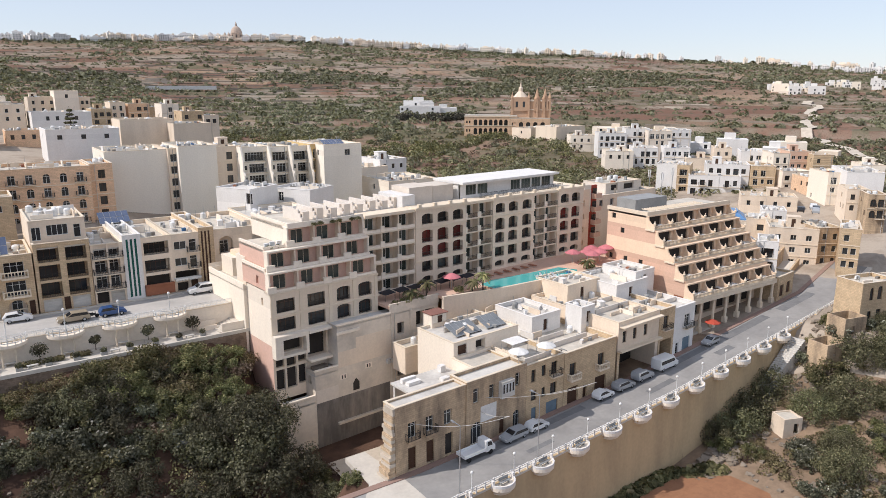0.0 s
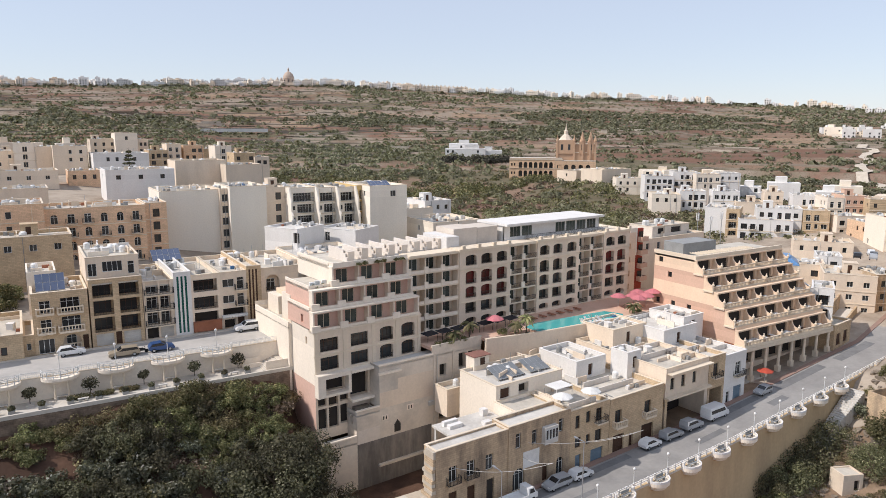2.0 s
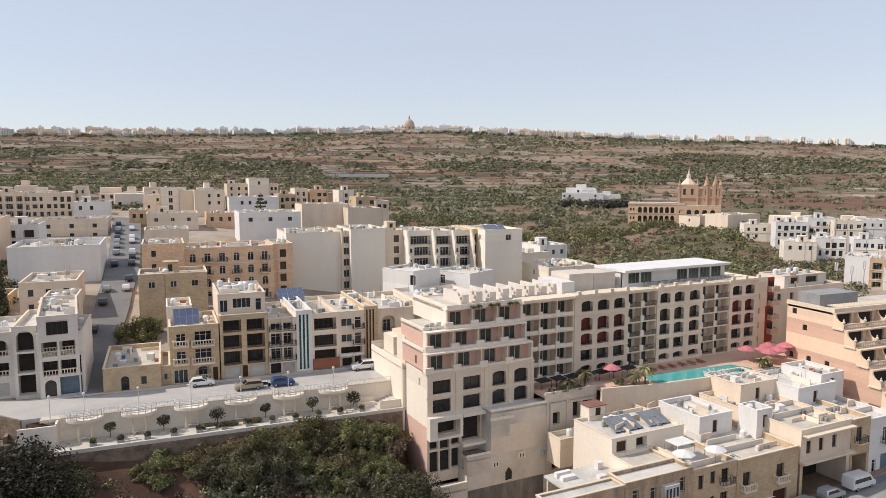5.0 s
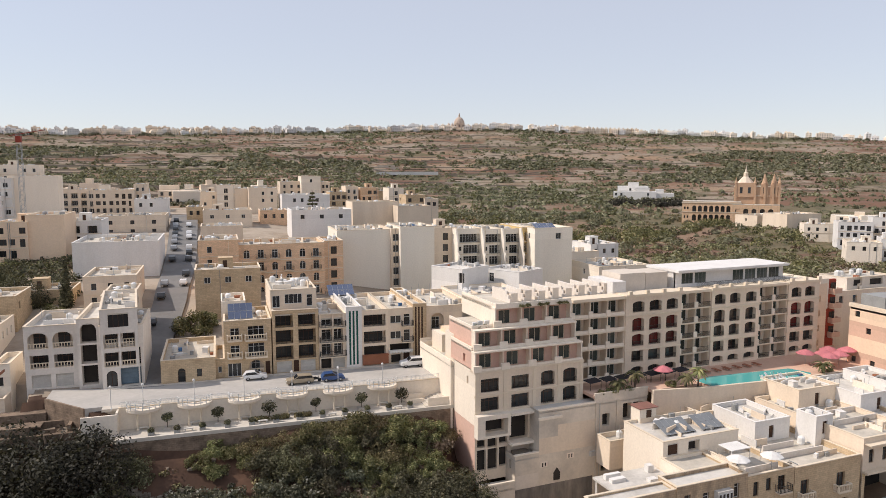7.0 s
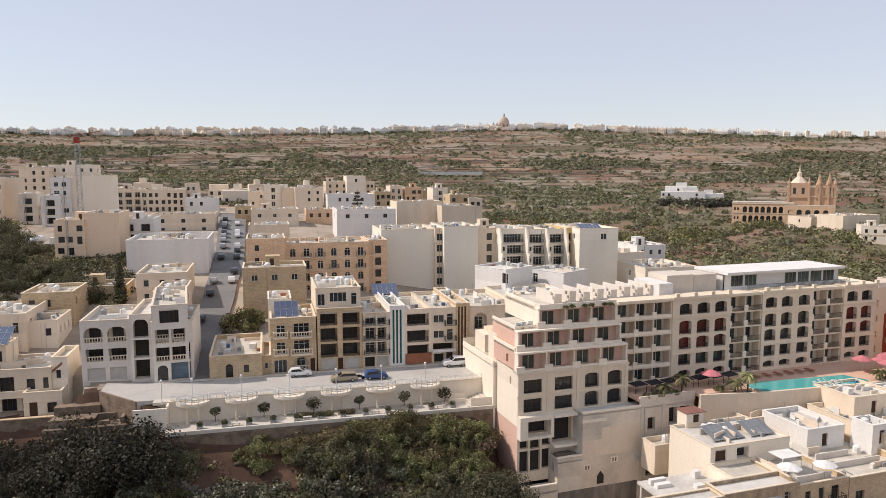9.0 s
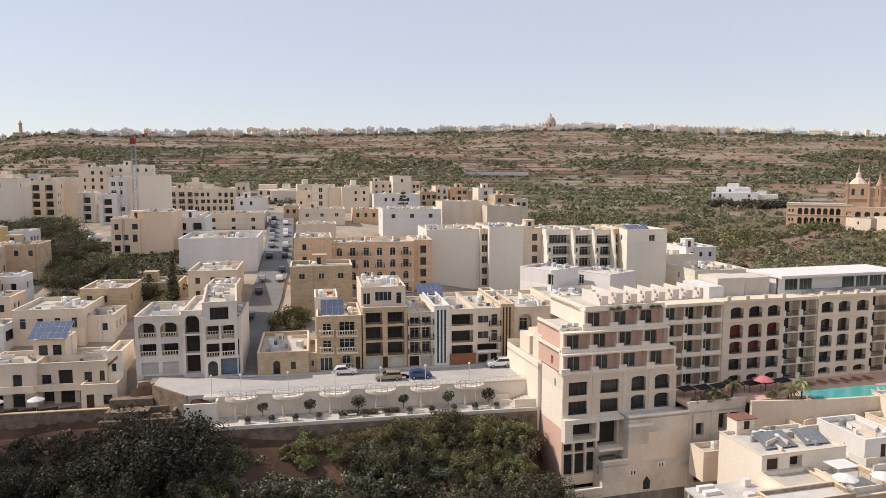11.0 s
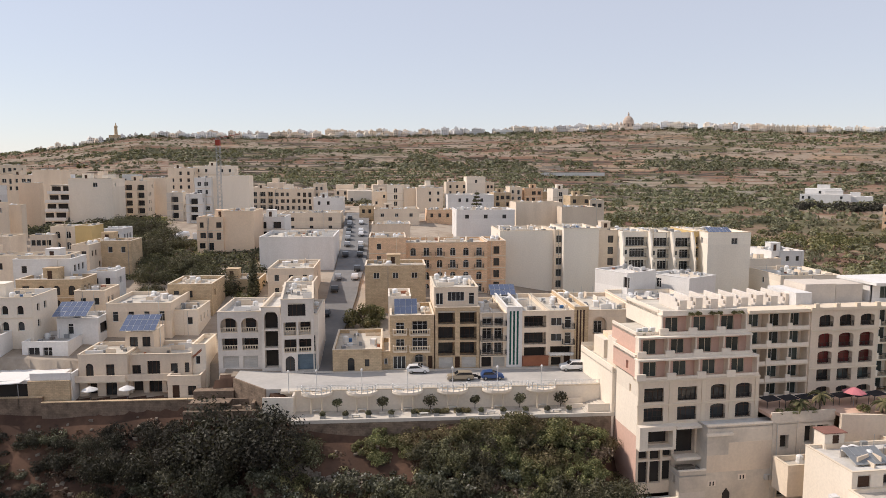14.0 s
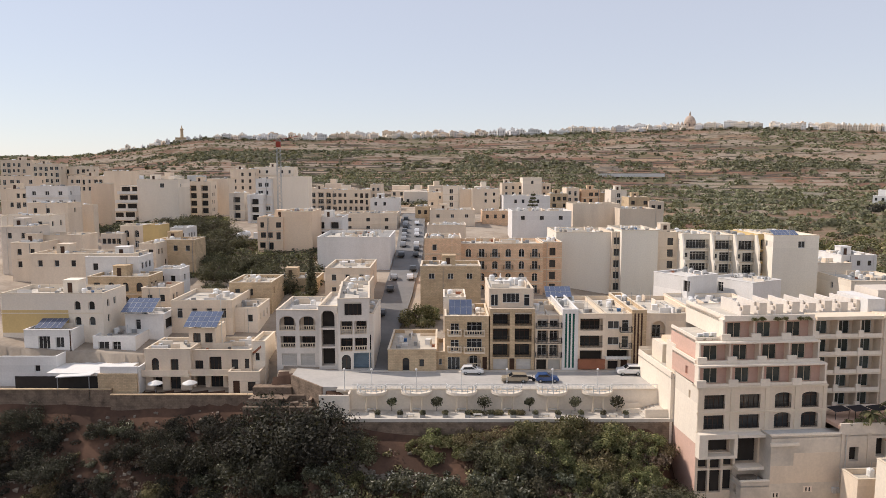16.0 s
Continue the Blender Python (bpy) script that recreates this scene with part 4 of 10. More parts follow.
# left flank: lower wall, recess and rear wing
flank = [(4.6, 5.3, 17.0, 18.2, "win"), (6.6, 7.0, 11.6, 13.0, "dark"), (6.6, 7.0, 15.4, 16.8, "dark")]
hotel_panel("wall", SIDES["L"](W1, 8.0), 8.0, -1, 11.0, [], PINK, "faded pink lower wall")
hotel_panel("wall", SIDES["L"](W1, 8.0), 8.0, 11.0, 19.5, [(5.0, 5.6, 17.0, 18.2, "dark", 0.4)], PALE)
for z in (13.0, 17.0):
    part("window", boxes((0.05, 7.3, z, 0.1, 7.8, z + 1.0)), GLASS, hotel)
rear = pose(-0.6, 8.0, 0)
hotel_panel("wall", rear @ SIDES["L"](10, 14.0), 14.0, 8, 18.9, [], PALE)
hotel_panel("wall", rear, 0.7, 8, 18.9, [], PALE)
hotel_panel("wall", pose(5.4, 22, 0) @ SIDES["B"](0, 0), 6.0, 8, 20, [], PALE)
part("terrace_floor", boxes((-0.6, 8.0, 18.3, 8.0, 22.0, 18.5)), ROOF, hotel)
part("parapet", boxes((-0.62, 8.0, 18.5, -0.35, 22.0, 19.4), (-0.35, 21.7, 18.5, 5.0, 22.0, 19.4)), PALE, hotel)
part("wall", boxes((0.8, 10.0, 18.5, 4.4, 13.5, 23.2), (1.4, 16.5, 18.5, 5.0, 21.0, 21.6)), PALE, hotel)
part("wall", boxes((2.6, 16.8, 18.5, 4.6, 20.0, 22.4)), PEACH, hotel, "peach rooftop stair tower")
# stepped terraces, three storeys, each set back from the one below
TERR = ((19.4, 0.3, 19.4, 1.7, 4), (22.45, 0.9, 19.0, 3.0, 4), (25.5, 5.0, 18.9, 4.3, 3))
for n, (z, u0, u1, v, bays) in enumerate(TERR):
    ops = []
    bw = (u1 - u0) / bays
    for i in range(bays):
        c0 = u0 + bw * (i + 0.47) - u0
        ops.append((c0 - 1.05, c0 + 1.05, z + 0.05, z + 2.3, "big", 0.2))
    hotel_panel("wall", pose(u0, v, 0), u1 - u0, z, z + 3.05, ops, PINK, "faded pink terrace wall")
    for o in ops:
        window(hotel, pose(u0, v, 0) @ pose(o[0], 0.1, o[2]), o[1] - o[0], o[3] - o[2], "big", TRIM, TEALGLASS)
    deep = (10.0, 12.0, 16.0)[n] - v
    hotel_panel("wall", pose(u0, v, 0) @ SIDES["L"](0, deep), deep, z, z + 3.05, [(deep - 3.4, deep - 2.4, z + 0.6, z + 1.9, "dark", 0.3)] if n == 0 else [], PINK if n < 2 else PALE)
    part("parapet", boxes((u0 - 0.06, v + 0.1, z + 3.05, u0 + 0.2, v + deep, z + 3.5)), PALE, hotel)
    # party fins between the terraces
    for i in range(bays + 1):
        x = u0 + bw * i
        part("fin", boxes((x - 0.12, v - 1.25, z, x + 0.12, v, z + 2.75)), PALE if i in (0, bays) else CREAM, hotel)
    # slab edge and stepped parapet
    part("slab", boxes((u0 - 0.3, v - 1.7, z - 0.28, u1 + 0.2, v + 0.2, z)), TRIM, hotel)
    for i in range(bays):
        x = u0 + bw * i
        part("parapet", boxes((x + 0.0, v - 1.68, z, x + bw, v - 1.48, z + 0.42)), PALE, hotel)
        part("pier", boxes((x - 0.55, v - 1.78, z, x + 0.85, v - 1.42, z + 0.95)), PALE, hotel)
    part("canopy", boxes((u0 - 0.2, v - 1.3, z + 2.75, u1 + 0.2, v + 0.1, z + 3.0)), PALE, hotel)
part("roof", boxes((0.3, 1.7, 22.1, 19.4, 10, 22.4), (0.9, 3.0, 25.1, 19.0, 12, 25.45), (5.0, 4.3, 28.0, 18.9, 16, 28.3)), ROOF, hotel)
part("parapet", boxes((5.0, 4.3 - 1.3, 28.5, 18.9, 3.2, 29.1), (5.0, 3.2, 28.3, 5.2, 16, 29.1)), PALE, hotel)
for k, (x, y) in enumerate(((1.6, 4.2), (2.6, 4.4), (3.6, 4.0))):
    part("air_unit", boxes((x, y, 25.45, x + 0.8, y + 0.4, 26.2 + 0.1 * k)), TANK, hotel, "pale air conditioning unit")
part("parapet", boxes((0.9, 3.0, 25.5, 5.0, 3.2, 25.95)), PALE, hotel)
# projecting box round the lowest left opening
part("bay_box", boxes((-0.1, -1.3, 9.2, 5.6, -0.02, 9.6), (-0.1, -1.3, 12.1, 5.6, -0.02, 12.8), (-0.1, -1.3, 9.6, 1.2, -0.02, 12.1), (5.1, -1.3, 9.6, 5.6, -0.02, 12.1)), PALE, hotel)
part("terrace_slab", boxes((5.6, -1.6, 7.5, 9.55, -0.004, 7.9)), PALE, hotel)
part("terrace_slab", boxes((5.6, -1.6, 12.3, 9.55, -0.004, 12.7)), PALE, hotel)
part("rubble", boxes((6.2, -1.2, 5.85, 8.8, -0.2, 6.3)), ROCK, hotel)

# long wing behind the pool deck: its bays from the front block to the far end
WV = 3.3
z_lo, z_hi = 13.6, 28.5
arch_bays = ((31.6, 34.1), (35.2, 37.8), (38.9, 41.4), (49.9, 52.4), (53.5, 56.0), (57.4, 60.0), (69.0, 71.6), (72.6, 75.2))
wing_ops = []
for a, b in arch_bays:
    for z, h in ((25.6, 1.9), (22.2, 2.35), (19.6, 2.1), (16.8, 2.2), (14.75, 1.2)):
        wing_ops.append((a, b, z, z + h, "archlow", 0.9))
m_wing = pose(30.2, WV, 0)


def shift(ops, u):
    return [(o[0] - u, o[1] - u, *o[2:]) for o in ops]


for a, b in ((30.2, 42.2), (49.2, 60.8), (68.2, 76.4)):
    ops = shift([o for o in wing_ops if a < o[0] < b], a)
    hotel_panel("wall", pose(a, WV, 0), b - a, z_lo, z_hi, ops, CREAM)
    for s in ("L", "R"):
        hotel_panel("wall", pose(a, WV, 0) @ SIDES[s](b - a, 3.0), 3.0, z_lo, z_hi, [], CREAM)
    for o in ops:
        ga, gb, gc, gd, kind, e = o
        window(hotel, pose(a, WV, 0) @ pose(ga, e - 0.1, gc), gb - ga, gd - gc, "win", BROWNFRAME, REDGLASS if a != 49.2 and 19 < gc < 25 else GLASS)
        if gd - gc > 1.5:
            shared("railing", rail_mesh(gb - ga, 0.8, "iron", IRON), hotel, pose(a, WV, 0) @ pose(ga, 0.15, gc))
    for z in (25.0, 18.9):
        part("string_course", boxes((a - 0.1, WV - 0.15, z - 0.1, b + 0.1, WV, z + 0.12)), TRIM, hotel)
    part("cornice", boxes((a - 0.2, WV - 0.25, 28.3, b + 0.2, WV + 3, 28.75)), TRIM, hotel)
    # red-washed backs of four of the nearest balconies
    x = a + 0.5
    while x < b:
        part("roof_pier", boxes((x, WV - 0.2, 28.75, x + 0.7, WV + 0.3, 29.35)), TRIM, hotel)
        x += 3.6
# open balcony sections between them
for a, b, bays, mat in ((19.5, 30.2, 3, CREAM), (42.2, 49.2, 2, YELLOW), (60.8, 68.2, 2, YELLOW)):
    bw = (b - a) / bays
    v = WV + 0.3
    for k, z in enumerate((14.4, 17.1, 19.9, 22.7, 25.4)):
        h = 2.75
        ops = [(bw * i + 0.9, bw * i + 0.9 + min(2.0, bw - 1.5), z + 0.02 - 0, z + 2.2, "big", 0.2) for i in range(bays)]
        bm = bmesh.new()
        panel(bm, pose(a, v + 1.7, 0), b - a, z, z + h + 0.2, ops, 0.2)
        part("wall", bm, CREAM if mat is CREAM else PALE, hotel)
        for o in ops:
            window(hotel, pose(a, v + 1.7, 0) @ pose(o[0], 0.1, o[2]), o[1] - o[0], o[3] - o[2], "big", WHITEFRAME, TEALGLASS)
        part("slab", boxes((a, v - 0.15, z - 0.25, b, v + 1.9, z)), TRIM, hotel)
        for i in range(bays):
            x = a + bw * i
            part("fin", boxes((x - 0.1, v, z, x + 0.1, v + 1.7, z + h - 0.2)), CREAM, hotel)
            part("pier", boxes((x - 0.35, v - 0.2, z, x + 0.45, v + 0.1, z + 1.0)), PALE, hotel)
            shared("railing", rail_mesh(bw, 0.9, "iron", IRON) if mat is not CREAM else rail_mesh(bw, 0.5, "solid", PALE), hotel, pose(x, v - 0.05, z))
    part("fin", boxes((b - 0.2, v, z_lo, b, v + 1.7, z_hi - 0.3)), CREAM, hotel)
    part("cornice", boxes((a, v - 0.3, 28.1, b, v + 3, 28.6)), TRIM, hotel)
# end wall, plain body and roof
part("roof", boxes((18.9, WV + 2.0, 28.0, 76.4, WV + 15, 28.35)), WHITEROOF, hotel)
hotel_panel("wall", pose(18.9, WV + 15, 0) @ SIDES["B"](57.5, 0), 57.5, 8, 28.8, [], PALE)
hotel_panel("wall", pose(76.4, WV, 0) @ SIDES["R"](0, 15), 15, 8, 28.8, [], PALE)
hotel_panel("wall", pose(5, 16, 0) @ SIDES["B"](14, 0), 14, 8, 28.5, [], PALE)
hotel_panel("wall", pose(76.4, WV + 0.8, 0), 3.2, z_lo, 27.6, [(0.6, 1.5, 18 + i * 3.0, 19.2 + i * 3.0, "dark") for i in range(-1, 3)], PEACH)
part("wall", boxes((79.6, WV + 2.5, z_lo, 84.2, WV + 3, 28.0)), RED, hotel, "red painted recess wall")
part("wall", boxes((79.6, WV + 2.4, 22.0, 82.0, WV + 2.5, 28.2)), PALE, hotel)
for k in range(4):
    z = 16.2 + 3.0 * k
    balcony(hotel, pose(82.3, WV + 2.4, z), 2.2, 1.2, "solid", TRIM, SALMON)
    window(hotel, pose(82.5, WV + 2.3, z + 0.02), 1.4, 2.1, "door", BROWNFRAME, GLASS)
# penthouse dining room on the roof
PV = WV + 4.5
pent = [(46.0 + i * 3.1, 48.7 + i * 3.1, 29.0, 31.0, "big", 0.15) for i in range(8) if i not in (2, 3)]
pent = [o for o in pent if o[1] < 71]
bm = bmesh.new()
panel(bm, pose(44.5, PV, 0), 27.0, 28.3, 31.3, shift(pent, 44.5))
part("penthouse_wall", bm, WHITE, hotel)
for o in pent:
    window(hotel, pose(o[0], PV + 0.05, o[2]), o[1] - o[0], o[3] - o[2], "big", GREYUNIT, TEALGLASS)
part("penthouse_roof", boxes((44.2, PV - 1.2, 31.3, 71.8, PV + 8, 31.75)), WHITE, hotel)
part("penthouse_wall", boxes((44.5, PV + 0.5, 28.3, 44.7, PV + 8, 31.3), (71.3, PV, 28.3, 71.5, PV + 8, 31.3), (44.7, PV + 7.8, 28.3, 71.3, PV + 8, 31.3)), WHITE, hotel)
part("plant_room", boxes((32.5, PV + 0.4, 28.3, 38.0, PV + 6, 31.6), (38.4, PV + 0.8, 28.3, 43.4, PV + 6, 31.4)), GREYBLOCK, hotel)
part("plant_room", boxes((29.5, PV - 1.5, 28.3, 32.3, PV + 6, 30.6)), WHITE, hotel)
shared("railing", rail_mesh(24.0, 1.0, "iron", IRON), hotel, pose(46.5, WV + 1.0, 28.75))
# sawtooth of white roof partitions with grey ends
for i in range(8):
    x = 9.6 + i * 2.75
    y = 6.5 + 0.2 * i
    bm = bmesh.new()
    prism(bm, [(0, 28.3), (6.5, 28.3), (6.5, 30.2), (1.2, 30.2), (1.2, 29.6), (0.5, 29.6), (0.5, 29.0), (0, 29.0)], 0, 0.25)
    ob = part("roof_partition", bm, OFFWHITE, hotel)
    ob.matrix_local = pose(x, y, 0, 0, 0, 90)
    part("roof_box", boxes((x + 0.1, y + 0.2, 28.3, x + 1.3, y + 1.6, 29.9 + 0.3 * (i % 2))), GREYBLOCK, hotel)
house(44.6, 148.5, -60, 9.0, 9, 12, 29.0, WHITE, "bright white flat-roofed block behind the hotel", F=[(8.0, 9.6, 26.0, 28.2, "dark", 0.4)], tanks=4, roof=WHITEROOF, parapet=0.4)
house(57.0, 149.5, -60, 10.5, 9, 12, 27.8, WHITE, "white low roof block crowded with machine units", F=[(2.0, 3.4, 25.0, 27.0, "win", 0.3)], tanks=7, roof=WHITEROOF, parapet=0.4)

# ---- lower block in front of the hotel: bare concrete-block wall under the pool terrace ----
lowblock = thing("terrace_block", HOTEL, "bare grey block-work terrace base below the hotel", "retaining block")
LV = -3.0
bm = bmesh.new()
ops = [(21.3 - 9.6, 22.7 - 9.6, 8.9, 11.0, "dark", 0.8), (21.2 - 9.6, 22.7 - 9.6, 1.4, 4.3, "dark", 0.8), (26.9 - 9.6, 27.8 - 9.6, 1.6, 3.4, "dark", 0.6), (25.3 - 9.6, 27.0 - 9.6, 9.4, 12.2, "dark", 1.2), (27.3 - 9.6, 29.2 - 9.6, 9.4, 12.2, "dark", 1.2)]
panel(bm, pose(9.6, LV, 0), 20.52, -9.0, 13.0, ops)
part("wall", bm, PATCHED, lowblock)
for o in ops:
    fill(lowblock, pose(9.6, LV, 0), o, WHITEFRAME, GLASS, "iron")
for faces in (((pose(5.4, LV, 0), 4.2, -9.0, 6.4, []), (pose(5.4, LV, 0) @ SIDES["L"](0, 3.0), 3.0, -3, 6.4, [(1.0, 1.8, 4.0, 5.4, "dark", 0.4)])), ((pose(0.2, LV, 0), 5.2, -9.0, 2.4, []), (pose(0.2, LV, 0) @ SIDES["L"](0, 3.0), 3.0, -3, 2.4, [])),
              ((pose(9.6, LV, 0) @ SIDES["L"](0, 3.0), 3.0, 6.0, 13.0, []),), ((pose(30.12, LV, 0) @ SIDES["R"](0, 6.0), 6.0, -9.0, 13.0, []),)):
    bm = bmesh.new()
    for f in faces:
        panel(bm, *f)
    part("wall", bm, PATCHED, lowblock)
for q in ((9.5, LV - 0.06, 13.0, 20.0, LV + 0.3, 13.25), (5.3, LV - 0.06, 6.4, 9.6, LV + 0.3, 6.6), (0.1, LV - 0.06, 2.4, 5.4, LV + 0.3, 2.6)):
    part("coping", boxes(q), PALE, lowblock)
for q in ((9.6, LV, 12.6, 30.2, 0, 12.8), (5.4, LV, 5.6, 9.6, 0, 5.8), (0.2, LV, 1.2, 5.4, 0, 1.5)):
    part("terrace_floor", boxes(q), CONCRETE, lowblock)
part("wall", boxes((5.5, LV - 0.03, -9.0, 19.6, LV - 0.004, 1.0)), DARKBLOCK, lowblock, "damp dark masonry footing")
# pointed opening as a flat piece in the painted shade colour
bm = bmesh.new()
prism(bm, [(12.3, 1.4), (13.5, 1.4), (13.5, 2.7), (12.9, 3.5), (12.3, 2.7)], LV - 0.012, LV + 0.1)
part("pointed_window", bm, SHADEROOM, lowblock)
for x in (20.2, 24.2):
    part("pilaster", boxes((x - 0.25, LV - 0.12, -8.0, x + 0.25, LV, 13.0)), PATCHED, lowblock)
part("parapet", boxes((19.8, LV, 13.0, 30.3, LV + 0.3, 14.5)), PATCHED, lowblock)
for q, tone in (((9.65, 6.0, 20.0, 8.6), CREAM), ((13.0, 8.6, 20.0, 10.4), CREAM), ((20.5, -3.0, 24.0, 1.2), GREYBLOCK), ((24.5, 4.4, 30.0, 8.6), CREAM), ((5.5, 1.0, 9.6, 3.2), GREYBLOCK)):
    part("render_patch", boxes((q[0], LV - 0.022, q[1], q[2], LV - 0.003, q[3])), tone, lowblock, "patch of older smoother render")
# stepped ledge courses, air units and vent slots on the bare wall
part("ledge", boxes((9.4, LV - 0.35, 11.6, 13.6, LV - 0.004, 12.0)), PALE, lowblock)
part("ledge", boxes((9.2, LV - 0.5, -3.6, 24.0, LV - 0.032, -3.2)), PATCHED, lowblock)
for x, z in ((18.9, 4.4), (19.5, 4.4), (24.9, 5.3)):
    part("air_unit", boxes((x, LV - 0.45, z, x + 0.5, LV - 0.004, z + 0.75)), CONCRETE, lowblock, "pale air conditioning unit on the wall")
for x, z in ((9.9, 3.9), (14.7, 4.6)):
    part("vent_panel", boxes((x, LV - 0.03, z, x + 1.3, LV - 0.004, z + 0.9)), PALE, lowblock)
    for k in (0.3, 0.8):
        # slots are thin raised strips in the same painted shade
        part("vent_slot", boxes((x + k, LV - 0.045, z + 0.1, x + k + 0.2, LV - 0.032, z + 0.7)), SHADEROOM, lowblock)
part("drain_pipe", boxes((20.6, LV - 0.2, -4.0, 20.75, LV - 0.13, 12.9)), CONCRETE, lowblock)
# pool terrace, pool and its long retaining wall
deck = thing("pool_terrace", HOTEL, "paved hotel pool terrace on a long pale retaining wall", "terrace")
part("paving", boxes((19.6, -2.9, 13.7, 30.2, 5.0, 14.2), (30.2, -4.2, 13.7, 40.5, 5.0, 14.2), (40.5, -6.0, 13.7, 62.0, 5.0, 14.2), (62.0, -8.4, 13.7, 84.0, 6.0, 14.2)), SALMON, deck)
pool = [(40.7, -6.45), (60.8, -8.42), (62.6, -7.2), (61.2, -3.6), (44.2, -1.9), (40.5, -2.9)]
bm = bmesh.new()
slab(bm, pool, 13.4, 14.26)
tagged(part("pool_water", bm, WATER), "bright turquoise swimming pool water beside the terrace", "pool").matrix_world = HOTEL
bm = bmesh.new()
slab(bm, [(30.0, -4.7), (40.2, -6.9), (61.0, -8.9), (84.0, -8.9), (84.0, -8.4), (61.0, -8.4), (40.4, -6.4), (30.0, -4.2)], -8.0, 14.3)
part("retaining_wall", bm, CREAM, deck)
for i, u in enumerate((52.5, 54.6, 56.6, 58.6, 60.6)):
    part("slit_window", boxes((u, -8.6 - 0.0 * i, 9.5, u + 0.5, -8.1, 11.2)), GLASS, deck)

# ---- promenade below the upper street ----
def lamp_post(x, y, z, h=3.6, label="slim pale street lamp with a round globe"):
    ob = thing("street_lamp", pose(x, y, z), label, "street lamp", "street lamps")
    bm = bmesh.new()
    lathe(bm, [(0.14, 0), (0.14, 0.25), (0.06, 0.35), (0.045, h - 0.35), (0.07, h - 0.3)], 8)
    part("pole", bm, WHITEFRAME, ob)
    bm = bmesh.new()
    lathe(bm, [(0.06, h - 0.32), (0.17, h - 0.22), (0.21, h - 0.08), (0.17, h + 0.06), (0.05, h + 0.14)], 10)
    part("globe", bm, TANK, ob, smooth=True)
    return ob


def half_round(bm, cx, y, r, z0, z1, n=14, out=-1, squash=0.75):
    pts = [(cx + r * math.cos(math.pi * i / n), y + out * squash * r * math.sin(math.pi * i / n)) for i in range(n + 1)]
    slab(bm, pts if out > 0 else pts[::-1], z0, z1)


def ring_rail(bm, cx, y, r, z0, z1, thick, n=14, squash=0.75):
    """A curved rail or parapet along a half round."""
    a = []
    for i in range(n + 1):
        t = math.pi * i / n
        for q in (r, r - thick):
            a.append((cx + q * math.cos(t), y - squash * q * math.sin(t)))
    va = [[bm.verts.new((p[0], p[1], z)) for p in a] for z in (z0, z1)]
    for i in range(n):
        o0, i0, o1, i1 = 2 * i, 2 * i + 1, 2 * i + 2, 2 * i + 3
        lo, hi = va
        bm.faces.new((lo[o0], lo[o1], hi[o1], hi[o0]))
        bm.faces.new((lo[i1], lo[i0], hi[i0], hi[i1]))
        bm.faces.new((hi[o0], hi[o1], hi[i1], hi[i0]))
        bm.faces.new((lo[i0], lo[i1], lo[o1], lo[o0]))


WALLP = thing("promenade_wall", pose(0, 0, 0), "pale rendered retaining wall with curved balconies", "retaining wall", kind="structure")
part("wall", boxes((-15.2, 110.85, 11.2, 36.5, 111.25, 15.0)), PALE, WALLP)
part("coping", boxes((-15.2, 110.75, 15.0, 36.5, 111.35, 15.12)), TRIM, WALLP)
part("wall", boxes((-20.0, 108.9, 9.0, -15.2, 109.2, 14.7), (-15.4, 109.2, 9.0, -15.1, 110.85, 14.9)), PALE, WALLP)
for i in range(13):
    x0 = -15 + i * 3.85
    shared("railing", rail_mesh(3.8, 0.75, "iron", WHITEFRAME), WALLP, pose(x0, 111.0, 15.12))
for i, cx in enumerate((-11.7, -4.5, 2.8, 10.1, 17.4, 24.7)):
    bal = thing("viewing_balcony", pose(cx, 110.85, 0), "half-round pale stone viewing balcony on slim columns", "balcony", "promenade balconies")
    bm = bmesh.new()
    half_round(bm, 0, 0, 2.5, 14.55, 14.95)
    part("slab", bm, PALE, bal)
    bm = bmesh.new()
    half_round(bm, 0, 0, 2.25, 14.3, 14.55)
    part("moulding", bm, TRIM, bal)
    for zz in (15.25, 15.75, 16.0):
        bm = bmesh.new()
        ring_rail(bm, 0, 0, 2.45, zz, zz + 0.07, 0.08)
        part("rail", bm, WHITEFRAME, bal)
    for k in range(9):
        t = math.pi * k / 8
        part("rail_post", boxes((2.4 * math.cos(t) - 0.05, -1.8 * math.sin(t) - 0.05, 14.95, 2.4 * math.cos(t) + 0.05, -1.8 * math.sin(t) + 0.05, 16.05)), WHITEFRAME, bal)
    for cxx in (-0.85, 0.85):
        bm = bmesh.new()
        lathe(bm, [(0.2, 11.7), (0.2, 11.95), (0.13, 12.05), (0.12, 14.1), (0.2, 14.3)], 8, cxx, -1.1)
        part("column", bm, TRIM, bal)
    part("bench", boxes((-0.8, -0.95, 15.3, 0.8, -0.6, 15.4), (-0.7, -0.85, 14.95, -0.6, -0.7, 15.3), (0.6, -0.85, 14.95, 0.7, -0.7, 15.3)), CONCRETE, bal)
    seat = thing("bench", pose(cx, 110.0, 11.7), "grey stone bench below a viewing balcony", "bench", "promenade benches")
    part("seat", boxes((-0.75, -0.25, 0.4, 0.75, 0.25, 0.5)), CONCRETE, seat)
    for sx in (-0.65, 0.5):
        part("leg", boxes((sx, -0.2, 0, sx + 0.15, 0.2, 0.4)), CONCRETE, seat)
    lamp_post(cx, 110.5, 14.95)
lamp_post(-16.1, 110.6, 14.95)
